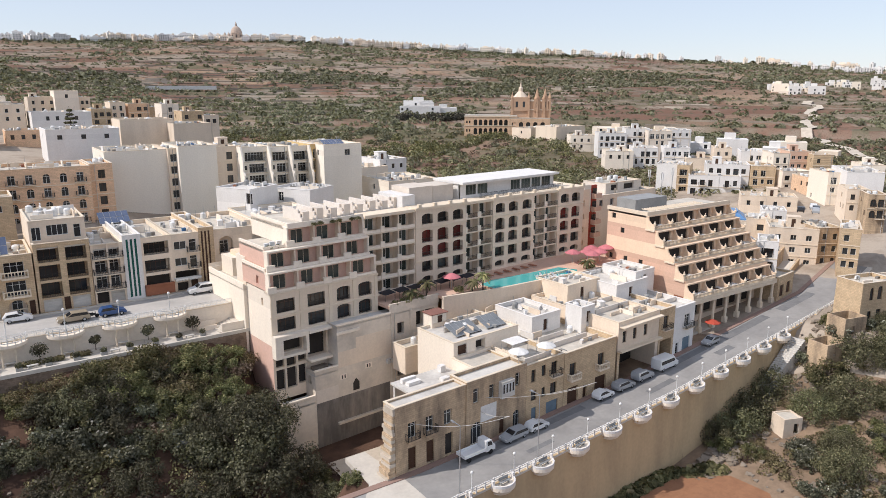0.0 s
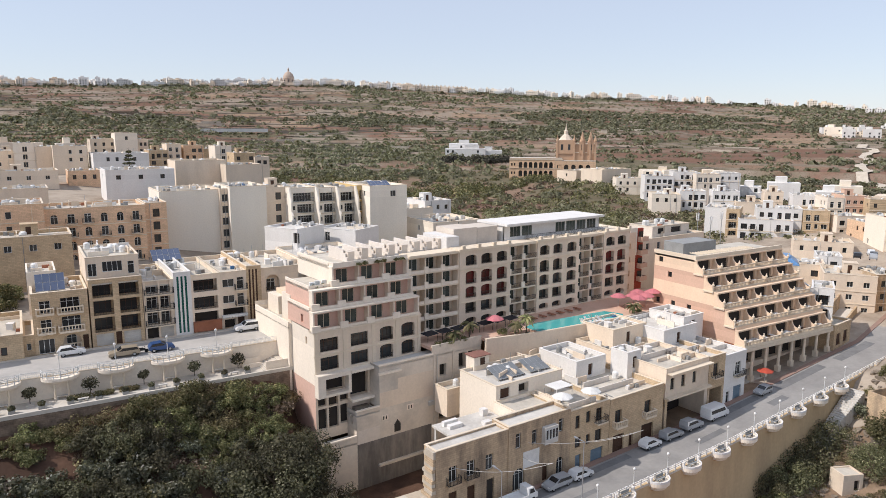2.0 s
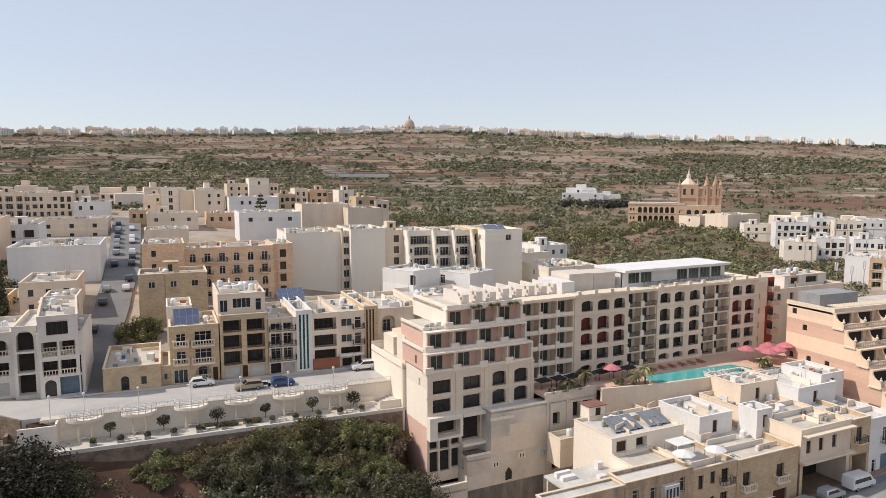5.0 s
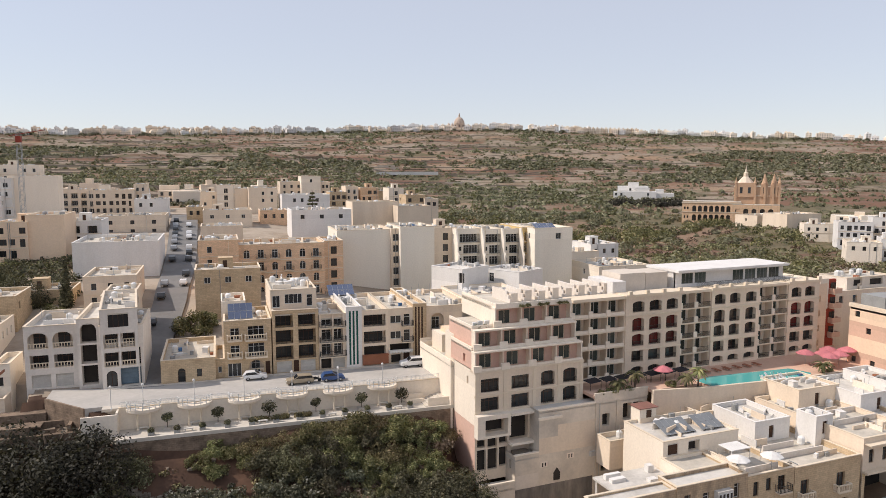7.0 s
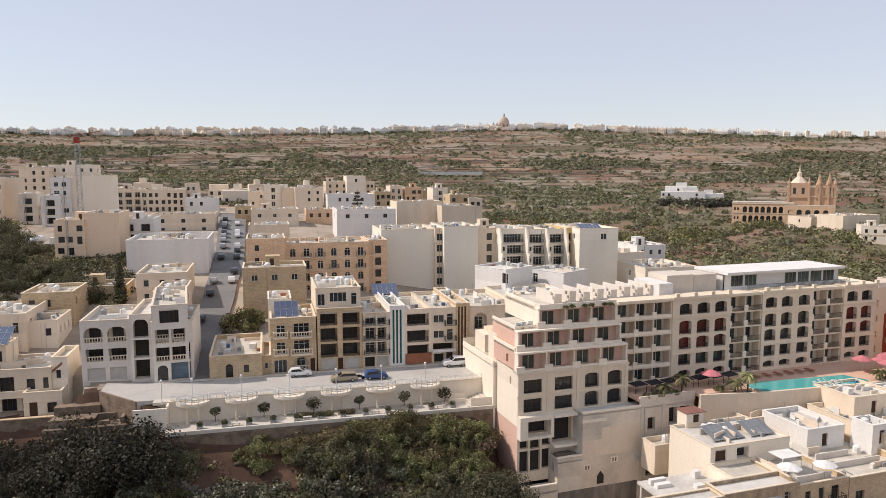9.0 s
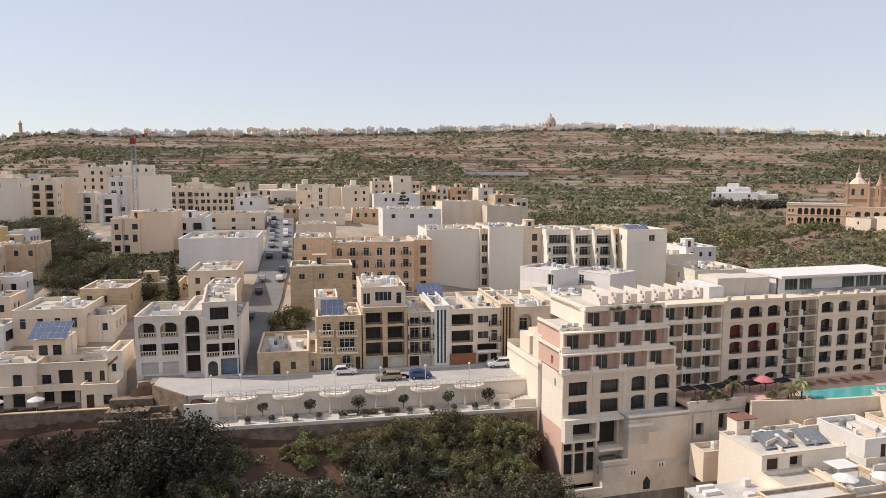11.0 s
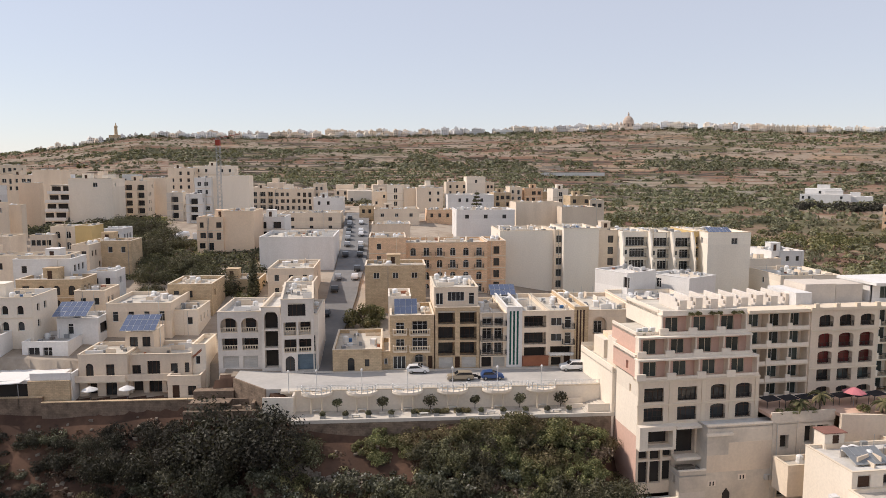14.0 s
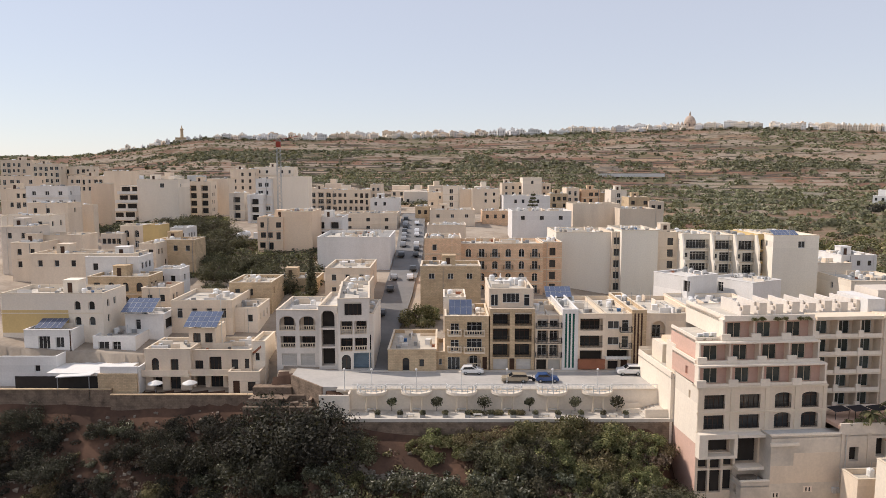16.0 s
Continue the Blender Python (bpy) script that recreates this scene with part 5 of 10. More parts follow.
# front kerb, steps at the hotel end and wall under the terrace
edge = part("promenade_edge", boxes((-15.0, 105.9, 11.4, 35.6, 106.25, 11.95)), PAVE)
tagged(edge, "pale stone edge of the promenade terrace", "kerb", kind="structure")
rub = part("rubble_wall", boxes((-15.0, 105.95, 4.0, 35.9, 106.2, 11.4)), RUBBLE)
tagged(rub, "old rubble stone wall below the promenade", "retaining wall", kind="structure")
steps = thing("steps", pose(31.0, 106.6, 11.7), "pale stone ramp and steps beside the hotel", "steps", kind="structure")
for k in range(6):
    part("step", boxes((k * 0.55, 0.2, 0, 5.2, 4.2, 0.16 * (k + 1))), PAVE, steps)
part("parapet", boxes((0.4, 0.0, 0.0, 5.2, 0.2, 1.5)), PALE, steps)
for k in range(2):
    part("planter_wall", boxes((28.5 - 31, 2.6 + k, 0, 0.4, 2.8 + k, 0.7 + 0.6 * k)), PALE, steps)
low_steps = thing("steps", pose(-20.0, 109.2, 11.7), "pale stone stair down to the promenade", "steps", kind="structure")
for k in range(10):
    part("step", boxes((0.3, 0.2 + k * 0.33, 0, 3.0, 3.6, 0.17 * (k + 1))), PAVE, low_steps)

# ---- lower road: old houses along it, seen from the road ----
ROADYAW = math.degrees(math.atan(0.072))


def row_house(x, w, d, z1, mat, label, F=(), L=(), R=(), **kw):
    return house(x, float(road_y(x)), ROADYAW, w, d, -2.0, z1, mat, label, F=F, L=L, R=R, group="old road houses", **kw)


rz0 = 0.6
# long derelict stone house: two rooms deep, half of it roofless
F = []
for u in (2.0, 4.9, 8.0):
    F.append((u, u + 1.3, 5.3, 7.5, "win", 0.35))
for u, k in ((2.0, "wood"), (5.0, "wood"), (8.2, "dark")):
    F.append((u, u + 1.3, rz0 + 0.2, 4.0, k, 0.35))
h = row_house(41.7, 11.8, 2.6, 10.2, OLDSTONE, "derelict weathered stone house with broken shutters", F=F, tanks=0, roof=WHITEROOF, parapet=0.25, frame_mat=WHITEFRAME)
for u in (1.9, 4.8):
    balcony(h, pose(u - 0.3, 0, 5.2), 2.0, 0.7, "iron", OLDSTONE)
F = [(0.8, 3.0, rz0 + 0.1, 4.1, "arch", 0.5), (1.2, 2.2, 7.0, 9.2, "win", 0.35), (4.2, 5.2, 6.9, 9.0, "win", 0.35), (9.3, 10.2, 7.4, 9.4, "win", 0.35), (6.2, 8.3, 6.8, 9.0, "win", 0.3), (6.3, 7.3, rz0 + 0.2, 3.4, "wood", 0.3), (9.0, 10.3, rz0 + 0.2, 3.6, "arch", 0.3)]
h = row_house(53.5, 11.6, 3.6, 10.5, OLDSTONE, "weathered stone house with an enclosed timber balcony", F=F, tanks=0, parapet=0.5, roof=CONCRETE)
gal = part("enclosed_balcony", boxes((6.0, -0.75, 6.6, 8.5, -0.01, 9.1)), CONCRETE, h, "enclosed glazed grey-painted balcony")
for k in range(4):
    window(gal, pose(6.1 + 0.6 * k, -0.8, 7.3), 0.52, 1.5, "big", WHITEFRAME)
part("sheet", boxes((2.6, -0.05, 3.8, 5.6, -0.012, 6.2)), CLOTHWHITE, h, "plain pale panel fixed to the wall")
# whitewashed roof terrace block with parasols
house(57.8, float(road_y(57.8)) + 3.6, ROADYAW, 8.2, 5.2, -8, 10.2, PALE, "whitewashed roof terrace with parasols", tanks=0, parapet=0.5, group="old road houses")
house(57.8, float(road_y(57.8)) + 8.8, ROADYAW, 13.5, 9.0, -8, 12.4, PALE, "whitewashed roof house with solar panels", F=[(0.8, 2.6, 10.3, 12.0, "wood", 0.3), (4.4, 6.4, 10.3, 12.0, "dark", 1.0)], tanks=5, parapet=0.4, group="old road houses", roof=WHITEROOF)
F = [(1.0, 1.9, 7.0, 9.0, "win", 0.3), (3.2, 4.1, 7.4, 9.2, "win", 0.3), (5.3, 6.6, 7.1, 9.2, "balc", 0.3), (1.0, 2.2, 4.0, 5.6, "win", 0.3), (3.3, 4.1, 4.0, 5.6, "win", 0.3), (5.2, 6.6, 3.9, 5.8, "win", 0.3), (1.2, 2.3, rz0 + 0.2, 2.9, "blue", 0.3), (4.4, 7.0, rz0 + 0.2, 2.9, "blue", 0.3)]
row_house(65.1, 8.2, 15, 10.0, STONE, "honey stone house with blue doors and an iron balcony", F=F, tanks=1, frame_mat=BROWNFRAME)
F = [(0.9, 3.4, rz0 + 0.2, 3.8, "wood", 0.4), (4.6, 5.6, rz0 + 0.2, 3.3, "wood", 0.4), (7.5, 10.4, rz0 + 0.4, 3.9, "wood", 0.4), (1.2, 2.7, 5.3, 7.8, "balc", 0.4), (8.0, 9.6, 5.3, 7.8, "balc", 0.4)]
row_house(73.4, 12.6, 17, 9.8, STONE, "old stone house with broad timber garage doors", F=F, tanks=2, frame_mat=BROWNFRAME, rail="stone", parapet=0.9)
F = [(1.2, 2.2, 8.2, 10.2, "win", 0.3), (4.0, 5.0, 8.2, 10.2, "win", 0.3), (7.0, 8.0, 8.2, 10.2, "win", 0.3), (0.6, 10.6, 1.0, 6.4, "dark", 5.0)]
h = row_house(86.4, 11.4, 20, 12.0, CREAM, "cream house over an open deep garage bay", F=F, tanks=4, frame_mat=BROWNFRAME)
part("canopy", boxes((0.2, -1.1, 11.1, 11.2, 0, 11.3), (0.0, -0.9, 6.9, 11.4, 0, 7.2)), TRIM, h)
part("pier", boxes((0.0, -0.05, 1.0, 0.6, 0.6, 6.9)), STONE, h)
F = [(1.2, 2.6, 8.1, 10.4, "balc", 0.3), (0.5, 4.0, 1.4, 6.0, "dark", 3.0)]
row_house(97.9, 4.6, 18, 11.8, STONE, "narrow stone house over an open shop", F=F, tanks=2, frame_mat=BROWNFRAME, roof=WHITEROOF)
F = [(3.2, 4.9, 7.0, 9.4, "balc", 0.3), (3.0, 5.4, 1.9, 5.0, "blue", 0.3), (0.9, 1.9, 1.9, 4.4, "win", 0.3)]
row_house(102.5, 6.4, 17, 11.2, WHITE, "white house with a blue garage door", F=F, L=[(3, 4, 8, 9.6, "win")], tanks=3, roof=WHITEROOF)
for x, y, w, d, z1, mat, lab in ((88.5, 88.0, 9.0, 8.0, 14.6, CREAM, "cream roof room with machine units"), (97.0, 84.0, 9.5, 10.0, 14.2, WHITE, "white roof rooms stepping up"), (104.5, 86.0, 6.0, 8.0, 15.2, WHITE, "white roof room with a dark window"),
                              (76.0, 83.5, 7.0, 9.0, 12.2, WHITE, "white roof room with a small door"), (84.0, 80.0, 3.4, 3.6, 13.4, WHITE, "white roof stair hut"), (72.5, 92.0, 13.0, 7.0, 11.2, CREAM, "cream walled yard rooms"),
                              (56.0, 91.5, 14.0, 3.5, 8.6, CREAM, "low cream rooms below the pool wall")):
    house(x, y, ROADYAW, w, d, 4.0, z1, mat, lab, F=[(w * 0.4, w * 0.4 + 1.0, z1 - 2.9, z1 - 0.9, "wood", 0.3)], tanks=2, roof=WHITEROOF if mat is WHITE else ROOF, group="roof rooms")
shed = thing("yard_roof", pose(47.6, 75.0, 0, 0, 0, ROADYAW), "broken white concrete roof slab on posts behind a derelict house", "roof slab", "old road houses")
part("slab", boxes((0, 0, 8.3, 10.0, 6.2, 8.6)), WHITEROOF, shed)
for px, py in ((0.3, 5.6), (0.3, 0.4), (5.0, 5.6), (9.4, 5.6)):
    part("post", boxes((px, py, -7.0, px + 0.35, py + 0.35, 8.3)), CONCRETE, shed)
for px, py, w, d, h in ((1.2, 3.4, 2.2, 0.8, 0.5), (1.0, 4.6, 2.4, 0.6, 0.7), (6.0, 1.6, 1.2, 0.9, 0.5), (7.8, 4.4, 0.9, 0.9, 1.0)):
    part("upstand", boxes((px, py, 8.6, px + w, py + d, 8.6 + h)), WHITE, shed)
for k, (x, y, z) in enumerate(((64.0, 73.0, 10.0), (70.3, 73.9, 9.3))):
    p = thing("parasol", pose(x, y, z), "open white parasol on a roof terrace", "parasol", "parasols")
    bm = bmesh.new()
    lathe(bm, [(1.55, 2.2), (1.5, 2.28), (0.8, 2.6), (0.05, 2.85)], 8)
    part("canopy", bm, CLOTHWHITE, p)
    bm = bmesh.new()
    tube(bm, 0, 0, 0, 2.7, 0.03)
    tube(bm, 0, 0, 0, 0.1, 0.3)
    part("pole", bm, METAL, p)
solar_array(60.0, 83.0, 12.0, ROADYAW, 5, 2, 20, "grey solar heater panels on a cluttered flat roof", GREYSOLAR)
solar_array(66.4, 83.4, 12.0, ROADYAW, 4, 2, 20, "grey solar heater panels on a cluttered flat roof", GREYSOLAR)
for x, y in ((66.0, 76.6),):
    aw = part("awning", boxes((0, 0, 2.3, 3.4, 2.6, 2.4), (0.05, 0.05, 0, 0.12, 0.12, 2.3), (3.28, 0.05, 0, 3.35, 0.12, 2.3)), CLOTHWHITE)
    aw.matrix_world = pose(x, y, 9.3, 0, 0, ROADYAW)
    tagged(aw, "pale cloth awning on a roof terrace", "awning")

SHEETRED = material("faded_brick_red_roof_sheet", (0.27, 0.13, 0.10), 0.8, (0.19, 0.10, 0.08), 0.6, 3.0, 0.7)
for x, y, w, d, z, h in ((59.5, 89.0, 3.0, 2.2, 12.0, 2.2), (64.0, 90.4, 5.5, 3.0, 8.2, 2.6)):
    sh = thing("roof_shed", pose(x, y, z, 0, 0, ROADYAW), "small shed under a faded red roof sheet", "shed", "roof rooms")
    part("wall", boxes((0, 0, -0.4, w, d, h)), PALE, sh)
    part("roof_sheet", boxes((-0.2, -0.3, h, w + 0.2, d + 0.2, h + 0.12)), SHEETRED, sh)
    plate_door(sh, pose(w * 0.4, -0.06, 0), 0.9, 1.9, BROWNFRAME)
for x, y, w, z in ((66.3, 74.2, 5.8, 9.3), (74.6, 77.5, 9.0, 8.9), (75.0, 80.6, 6.0, 8.9), (88.0, 80.5, 9.2, 11.3), (88.0, 84.2, 9.2, 11.3), (60.0, 86.2, 8.0, 12.0), (98.6, 80.0, 3.4, 11.1), (103.2, 79.0, 5.0, 10.5)):
    dv = part("roof_divider", boxes((0, 0, -0.05, w, 0.2, 0.85)), OFFWHITE)
    dv.matrix_world = pose(x, y, z, 0, 0, ROADYAW)
    tagged(dv, "low whitewashed wall between two roofs", "wall", "roof dividers")
# ragged broken end of the derelict house: a stepped stack of loose stones
rag = thing("broken_wall", pose(41.55, float(road_y(41.7)), 0, 0, 0, ROADYAW), "ragged broken pale stone end of a derelict house", "ruined wall", "old road houses")
rr = random.Random(9)
for k in range(24):
    z = -1.0 + k * 0.47
    w = 2.4 * (1 - k / 26) + rr.uniform(-0.3, 0.3)
    q = part("stone", boxes((-max(0.35, w * 0.55), -0.15 + rr.uniform(-0.08, 0.08), z, -0.01, 2.2 + rr.uniform(-0.5, 0.4) - k * 0.02, z + 0.455)), SAND if rr.random() < 0.6 else OLDSTONE, rag)
# street wires
def wire(p, q, sag, label="thin dark wire slung over the road"):
    cu = bpy.data.curves.new("wire", "CURVE")
    cu.dimensions = "3D"
    cu.bevel_depth = 0.03
    sp = cu.splines.new("POLY")
    sp.points.add(12)
    for i in range(13):
        t = i / 12
        sp.points[i].co = (*(Vector(p).lerp(Vector(q), t) - Vector((0, 0, 4 * sag * t * (1 - t)))), 1)
    cu.materials.append(CONCRETE)
    return tagged(new("wire", cu), label, "wire", "street wires")


wire((44.0, 70.7, 7.6), (54.5, 63.5, 8.6), 0.9)
wire((54.5, 63.5, 8.6), (56.0, 71.5, 5.6), 0.4)
wire((72.0, 65.0, 8.4), (57.0, 71.7, 7.4), 0.8)
wire((72.0, 65.0, 8.4), (66.0, 72.4, 5.0), 0.5)
# darker asphalt patches, most of them along the kerb
for x, w, v, d in ((52, 9, -2.9, 1.6), (64, 12, -2.6, 1.3), (79, 16, -3.0, 1.7), (98, 12, -2.8, 1.5), (116, 16, -3.2, 1.9), (137, 14, -3.6, 2.0), (88, 7, -6.2, 1.2), (109, 5, -6.0, 1.5), (60, 5, -6.4, 0.9)):
    m = 5
    L1 = [(x + w * i / m, float(road_y(x + w * i / m)) + v + d) for i in range(m + 1)]
    L2 = [(x + w * i / m, float(road_y(x + w * i / m)) + v) for i in range(m + 1)]
    strip("road_patch", L1, L2, rz1, ASPHALTPATCH, "darker asphalt patch along the road", 0.012, 0.05)

# ---- peach terraced hotel with a colonnade on the road ----
ph = thing("terraced_hotel", pose(112.5, 78.5, 0), "peach stepped hotel with planted balconies over a colonnade", "hotel")


def ph_wall(m, width, z0, z1, ops, mat, label=""):
    bm = bmesh.new()
    panel(bm, m, width, z0, z1, ops, 0.4)
    ob = part("wall", bm, mat, ph, label)
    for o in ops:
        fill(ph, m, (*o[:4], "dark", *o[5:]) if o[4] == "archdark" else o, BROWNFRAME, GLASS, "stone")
    return ob


PW = 27.8
LEVELS = ((10.2, 2.1, 3.2), (13.4, 4.6, 3.0), (16.4, 7.1, 2.8), (19.2, 9.8, 2.8), (22.0, 12.3, 2.6))
for k, (z, v, sh) in enumerate(LEVELS):
    w = PW - 0.2 * k
    bw = w / 5
    # shallow balcony openings, their deep shade painted on the backing sheets
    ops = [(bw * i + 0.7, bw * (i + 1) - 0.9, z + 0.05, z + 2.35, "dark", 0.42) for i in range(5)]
    ph_wall(pose(0, v, 0), w, z, z + sh, ops, PEACH)
    part("slab", boxes((-0.3, v - 2.3, z - 0.3, w + 0.2, v, z)), TRIM, ph)
    part("canopy", boxes((-0.2, v - 0.7, z + 2.45, w + 0.1, v - 0.004, z + 2.7)), PEACH, ph)
    shared("railing", rail_mesh(w, 0.85, "stone", TRIM), ph, pose(-0.1, v - 2.2, z))
    for i in range(6):
        # party wall with a hollowed front edge
        bm = bmesh.new()
        top, cut = z + 2.44, 1.35
        prism(bm, [(-2.05, z), (-0.01, z), (-0.01, top), (-0.55, top)] + [(-0.55 - cut + cut * math.cos(q * 0.157), top - cut * math.sin(q * 0.157)) for q in range(1, 10)] + [(-2.05, z + 1.05)], -0.15, 0.15)
        part("party_wall", bm, PEACH, ph).matrix_local = pose(w * i / 5, v, 0, 0, 0, 90)
        bm = bmesh.new()
        lathe(bm, [(0.16, z + 0.9), (0.2, z + 1.0), (0.3, z + 1.25), (0.1, z + 1.5), (0.14, z + 1.65), (0.03, z + 1.85)], 8, w * i / 5, v - 2.1)
        part("finial", bm, TRIM, ph)
    for i in range(5):
        part("planter", boxes((bw * i + 1.0, v - 2.0, z, bw * i + 1.5, v - 1.6, z + 0.45)), TERRACOTTA, ph)
        part("table", boxes((bw * i + 2.4, v - 1.5, z + 0.02, bw * i + 3.2, v - 0.9, z + 0.7)), BROWNFRAME if i % 2 else PLASTIC, ph)
    # flank, in bands of salmon and peach
    side_ops = [] if k == 2 else [(20 - v - 6.5 - 4 * j, 20 - v - 5.5 - 4 * j, z + 0.9, z + 2.0, "win", 0.3) for j in range(3) if 20 - v - 6.5 - 4 * j > 0.5]
    ph_wall(pose(0, v, 0) @ SIDES["L"](0, 22.5 - v), 22.5 - v, z, z + sh, side_ops, SALMON if k in (0, 1, 3) else PEACH)
    ph_wall(pose(0, v, 0) @ SIDES["R"](w, 22.5 - v), 22.5 - v, z, z + sh, [], PEACH)
    part("floor", boxes((0.02, v, z - 0.25, w, 22, z - 0.02)), TERRACOTTA, ph)
part("roof", boxes((0, 12.4, 24.2, 27, 22.4, 24.6)), ROOF, ph)
part("parapet", boxes((-0.3, 11.9, 24.5, 27.2, 12.35, 25.4), (-0.3, 12.35, 24.62, 0.0, 22.5, 25.4)), TRIM, ph)
part("plant_room", boxes((2.0, 17.0, 24.6, 12.0, 22.0, 27.0)), GREYUNIT, ph)
part("lattice", boxes(*[(2.0 + i * 0.8, 12.8, 25.3, 2.2 + i * 0.8, 15.4, 25.45) for i in range(22)]), TRIM, ph)
ph_wall(pose(0, 22.5, 0) @ SIDES["B"](27, 0), 27, 5, 24.6, [], PEACH)
ph_wall(pose(0, 4.5, 0) @ SIDES["L"](0, 18.0), 18.0, 2, 10.2, [], PEACH)
# colonnade
part("beam", boxes((-0.3, -0.35, 9.2, PW + 0.3, 0.45, 9.88)), TRIM, ph)
part("ceiling", boxes((0, 0.46, 9.4, PW, 4.4, 9.85)), TRIM, ph)
for i in range(7):
    x = 2.8 + i * (PW - 3.2) / 6
    zb = float(road_z(112.5 + x)) - 0.1
    bm = bmesh.new()
    box(bm, x - 0.45, -0.2, zb, x + 0.45, 0.6, zb + 1.2)
    lathe(bm, [(0.36, zb + 1.2), (0.3, zb + 1.5), (0.27, 8.7), (0.42, 9.1), (0.45, 9.3)], 10, x, 0.2)
    part("column", bm, TRIM, ph)
ops = [(1.0 + i * 4.4, 4.6 + i * 4.4, 4.6, 8.6, "dark", 1.0) for i in range(6)]
ph_wall(pose(0, 4.4, 0), PW, 0, 10.0, ops, CREAM)
ph_wall(pose(0, 0.5, 0) @ SIDES["L"](0, 4), 4, 0, 9.5, [(1, 3, 4, 8, "dark", 0.5)], CREAM)
part("floor", boxes((0, 0, 0, PW, 4.4, 3.3)), PAVE, ph)
for i in range(9):
    part("sunbed", boxes((2.2 + i * 2.5, 0.5, 10.42, 2.9 + i * 2.5, 2.0, 10.75)), PLASTIC, ph)

# ---- balustrade, bench bays and retaining wall on the valley side of the road ----
def road_edge(x):
    return float(road_y(x)) - 9.25


wall = thing("road_retaining_wall", pose(0, 0, 0), "tall ochre rendered retaining wall below the road", "retaining wall", kind="structure")
bm = bmesh.new()
prev = None
for i in range(51):
    x = 27 + i * 2.5
    y = road_edge(x)
    z = float(road_z(x)) + 0.15
    row4 = [bm.verts.new(p) for p in ((x, y, z), (x, y - 0.9, -13.0), (x, y + 0.5, -13.0), (x, y + 0.4, z))]
    if prev:
        for a in range(4):
            bm.faces.new((prev[a], prev[(a + 1) % 4], row4[(a + 1) % 4], row4[a]))
    prev = row4
YWALL = material("ochre_render_wall", (0.52, 0.385, 0.225), 0.9, (0.33, 0.25, 0.155), 0.15, 2.0, 0.8, 0.2, streak=True)
part("wall", bm, YWALL, wall)
bal = thing("balustrade", pose(0, 0, 0), "white painted concrete post and rail balustrade", "balustrade", kind="structure")
post = boxes((-0.09, -0.09, 0, 0.09, 0.09, 0.95))
pm = bpy.data.meshes.new("post")
post.to_mesh(pm)
pm.materials.append(WHITE)
rails = []
for dz in (0.45, 0.80):
    rails.append(boxes((0, -0.05, dz, 1.55, 0.05, dz + 0.1)))
rm = []
for b in rails:
    me = bpy.data.meshes.new("rail")
    b.to_mesh(me)
    me.materials.append(WHITE)
    rm.append(me)
x = 30.0
while x < 150:
    y, z = road_edge(x) + 0.15, float(road_z(x)) + 0.14
    shared("post", pm, bal, pose(x, y, z))
    tilt = math.degrees(math.atan2(float(road_z(x + 1.5)) - float(road_z(x)), 1.5))
    for me in rm:
        shared("rail", me, bal, pose(x, y, z, 0, -tilt, ROADYAW))
    x += 1.5
x = 45.0
i = 0
while x < 128:
    y, z = road_edge(x), float(road_z(x)) + 0.1
    bay = thing("bench_bay", pose(x, y, z, 0, 0, ROADYAW), "half-round white stone bay with a bench", "bench bay", "road bench bays")
    bm = bmesh.new()
    half_round(bm, 0, 0, 1.9, -0.5, 0.0, squash=0.85)
    part("floor", bm, PALE, bay)
    bm = bmesh.new()
    half_round(bm, 0, 0, 1.5, -1.1, -0.5, squash=0.8)
    part("corbel", bm, TRIM, bay)
    bm = bmesh.new()
    ring_rail(bm, 0, 0, 1.9, 0, 0.32, 0.18, squash=0.85)
    part("parapet", bm, WHITE, bay)
    seat = part("seat", boxes((-0.8, -0.75, 0.38, 0.8, -0.3, 0.46), (-0.8, -0.3, 0.5, 0.8, -0.22, 0.95)), GREYUNIT, bay, "dark slatted bench seat")
    for sx in (-0.7, 0.6):
        part("leg", boxes((sx, -0.7, 0, sx + 0.1, -0.3, 0.38)), GREYUNIT, bay)
    for sx in (-1.85, 1.6):
        part("pier", boxes((sx, -0.35, 0, sx + 0.3, 0.0, 0.85)), WHITE, bay)
    lamp_post(x + 2.3, y + 0.35, z, 3.2, "dark lamp post with a white globe beside the balustrade")
    x += 7.25
    i += 1
# tall mast lamps on the road
for x, off, hgt in ((46.5, -7.6, 9.0), (60.4, -7.6, 9.0)):
    m = thing("mast_lamp", pose(x, float(road_y(x)) + off, float(road_z(x)) + 0.1), "tall thin grey road lamp mast", "street lamp")
    bm = bmesh.new()
    tube(bm, 0, 0, 0, hgt, 0.09, 0.05)
    part("pole", bm, METAL, m)
    part("arm", boxes((-0.04, 0, hgt - 0.08, 0.04, 1.4, hgt)), METAL, m)
    part("lamp_head", boxes((-0.12, 1.2, hgt - 0.15, 0.12, 1.9, hgt)), METAL, m)

house(122.0, 114.0, 4, 24.0, 12.0, 4, 24.6, CREAM, "cream flat-roofed block behind the peach hotel crowded with units", F=[(2.0, 3.2, 22.0, 23.6, "win", 0.3), (6.0, 7.2, 22.0, 23.6, "win", 0.3)], tanks=9, parapet=0.4, roof=CONCRETE)
house(129.0, 117.0, 4, 14.0, 7.0, 20, 26.8, GREYBLOCK, "brown-grey plant room on a flat roof", F=[(2.0, 4.6, 24.9, 26.8, "dark", 0.5), (7.0, 11.0, 24.9, 26.6, "dark", 0.5)], tanks=5, parapet=0.3)
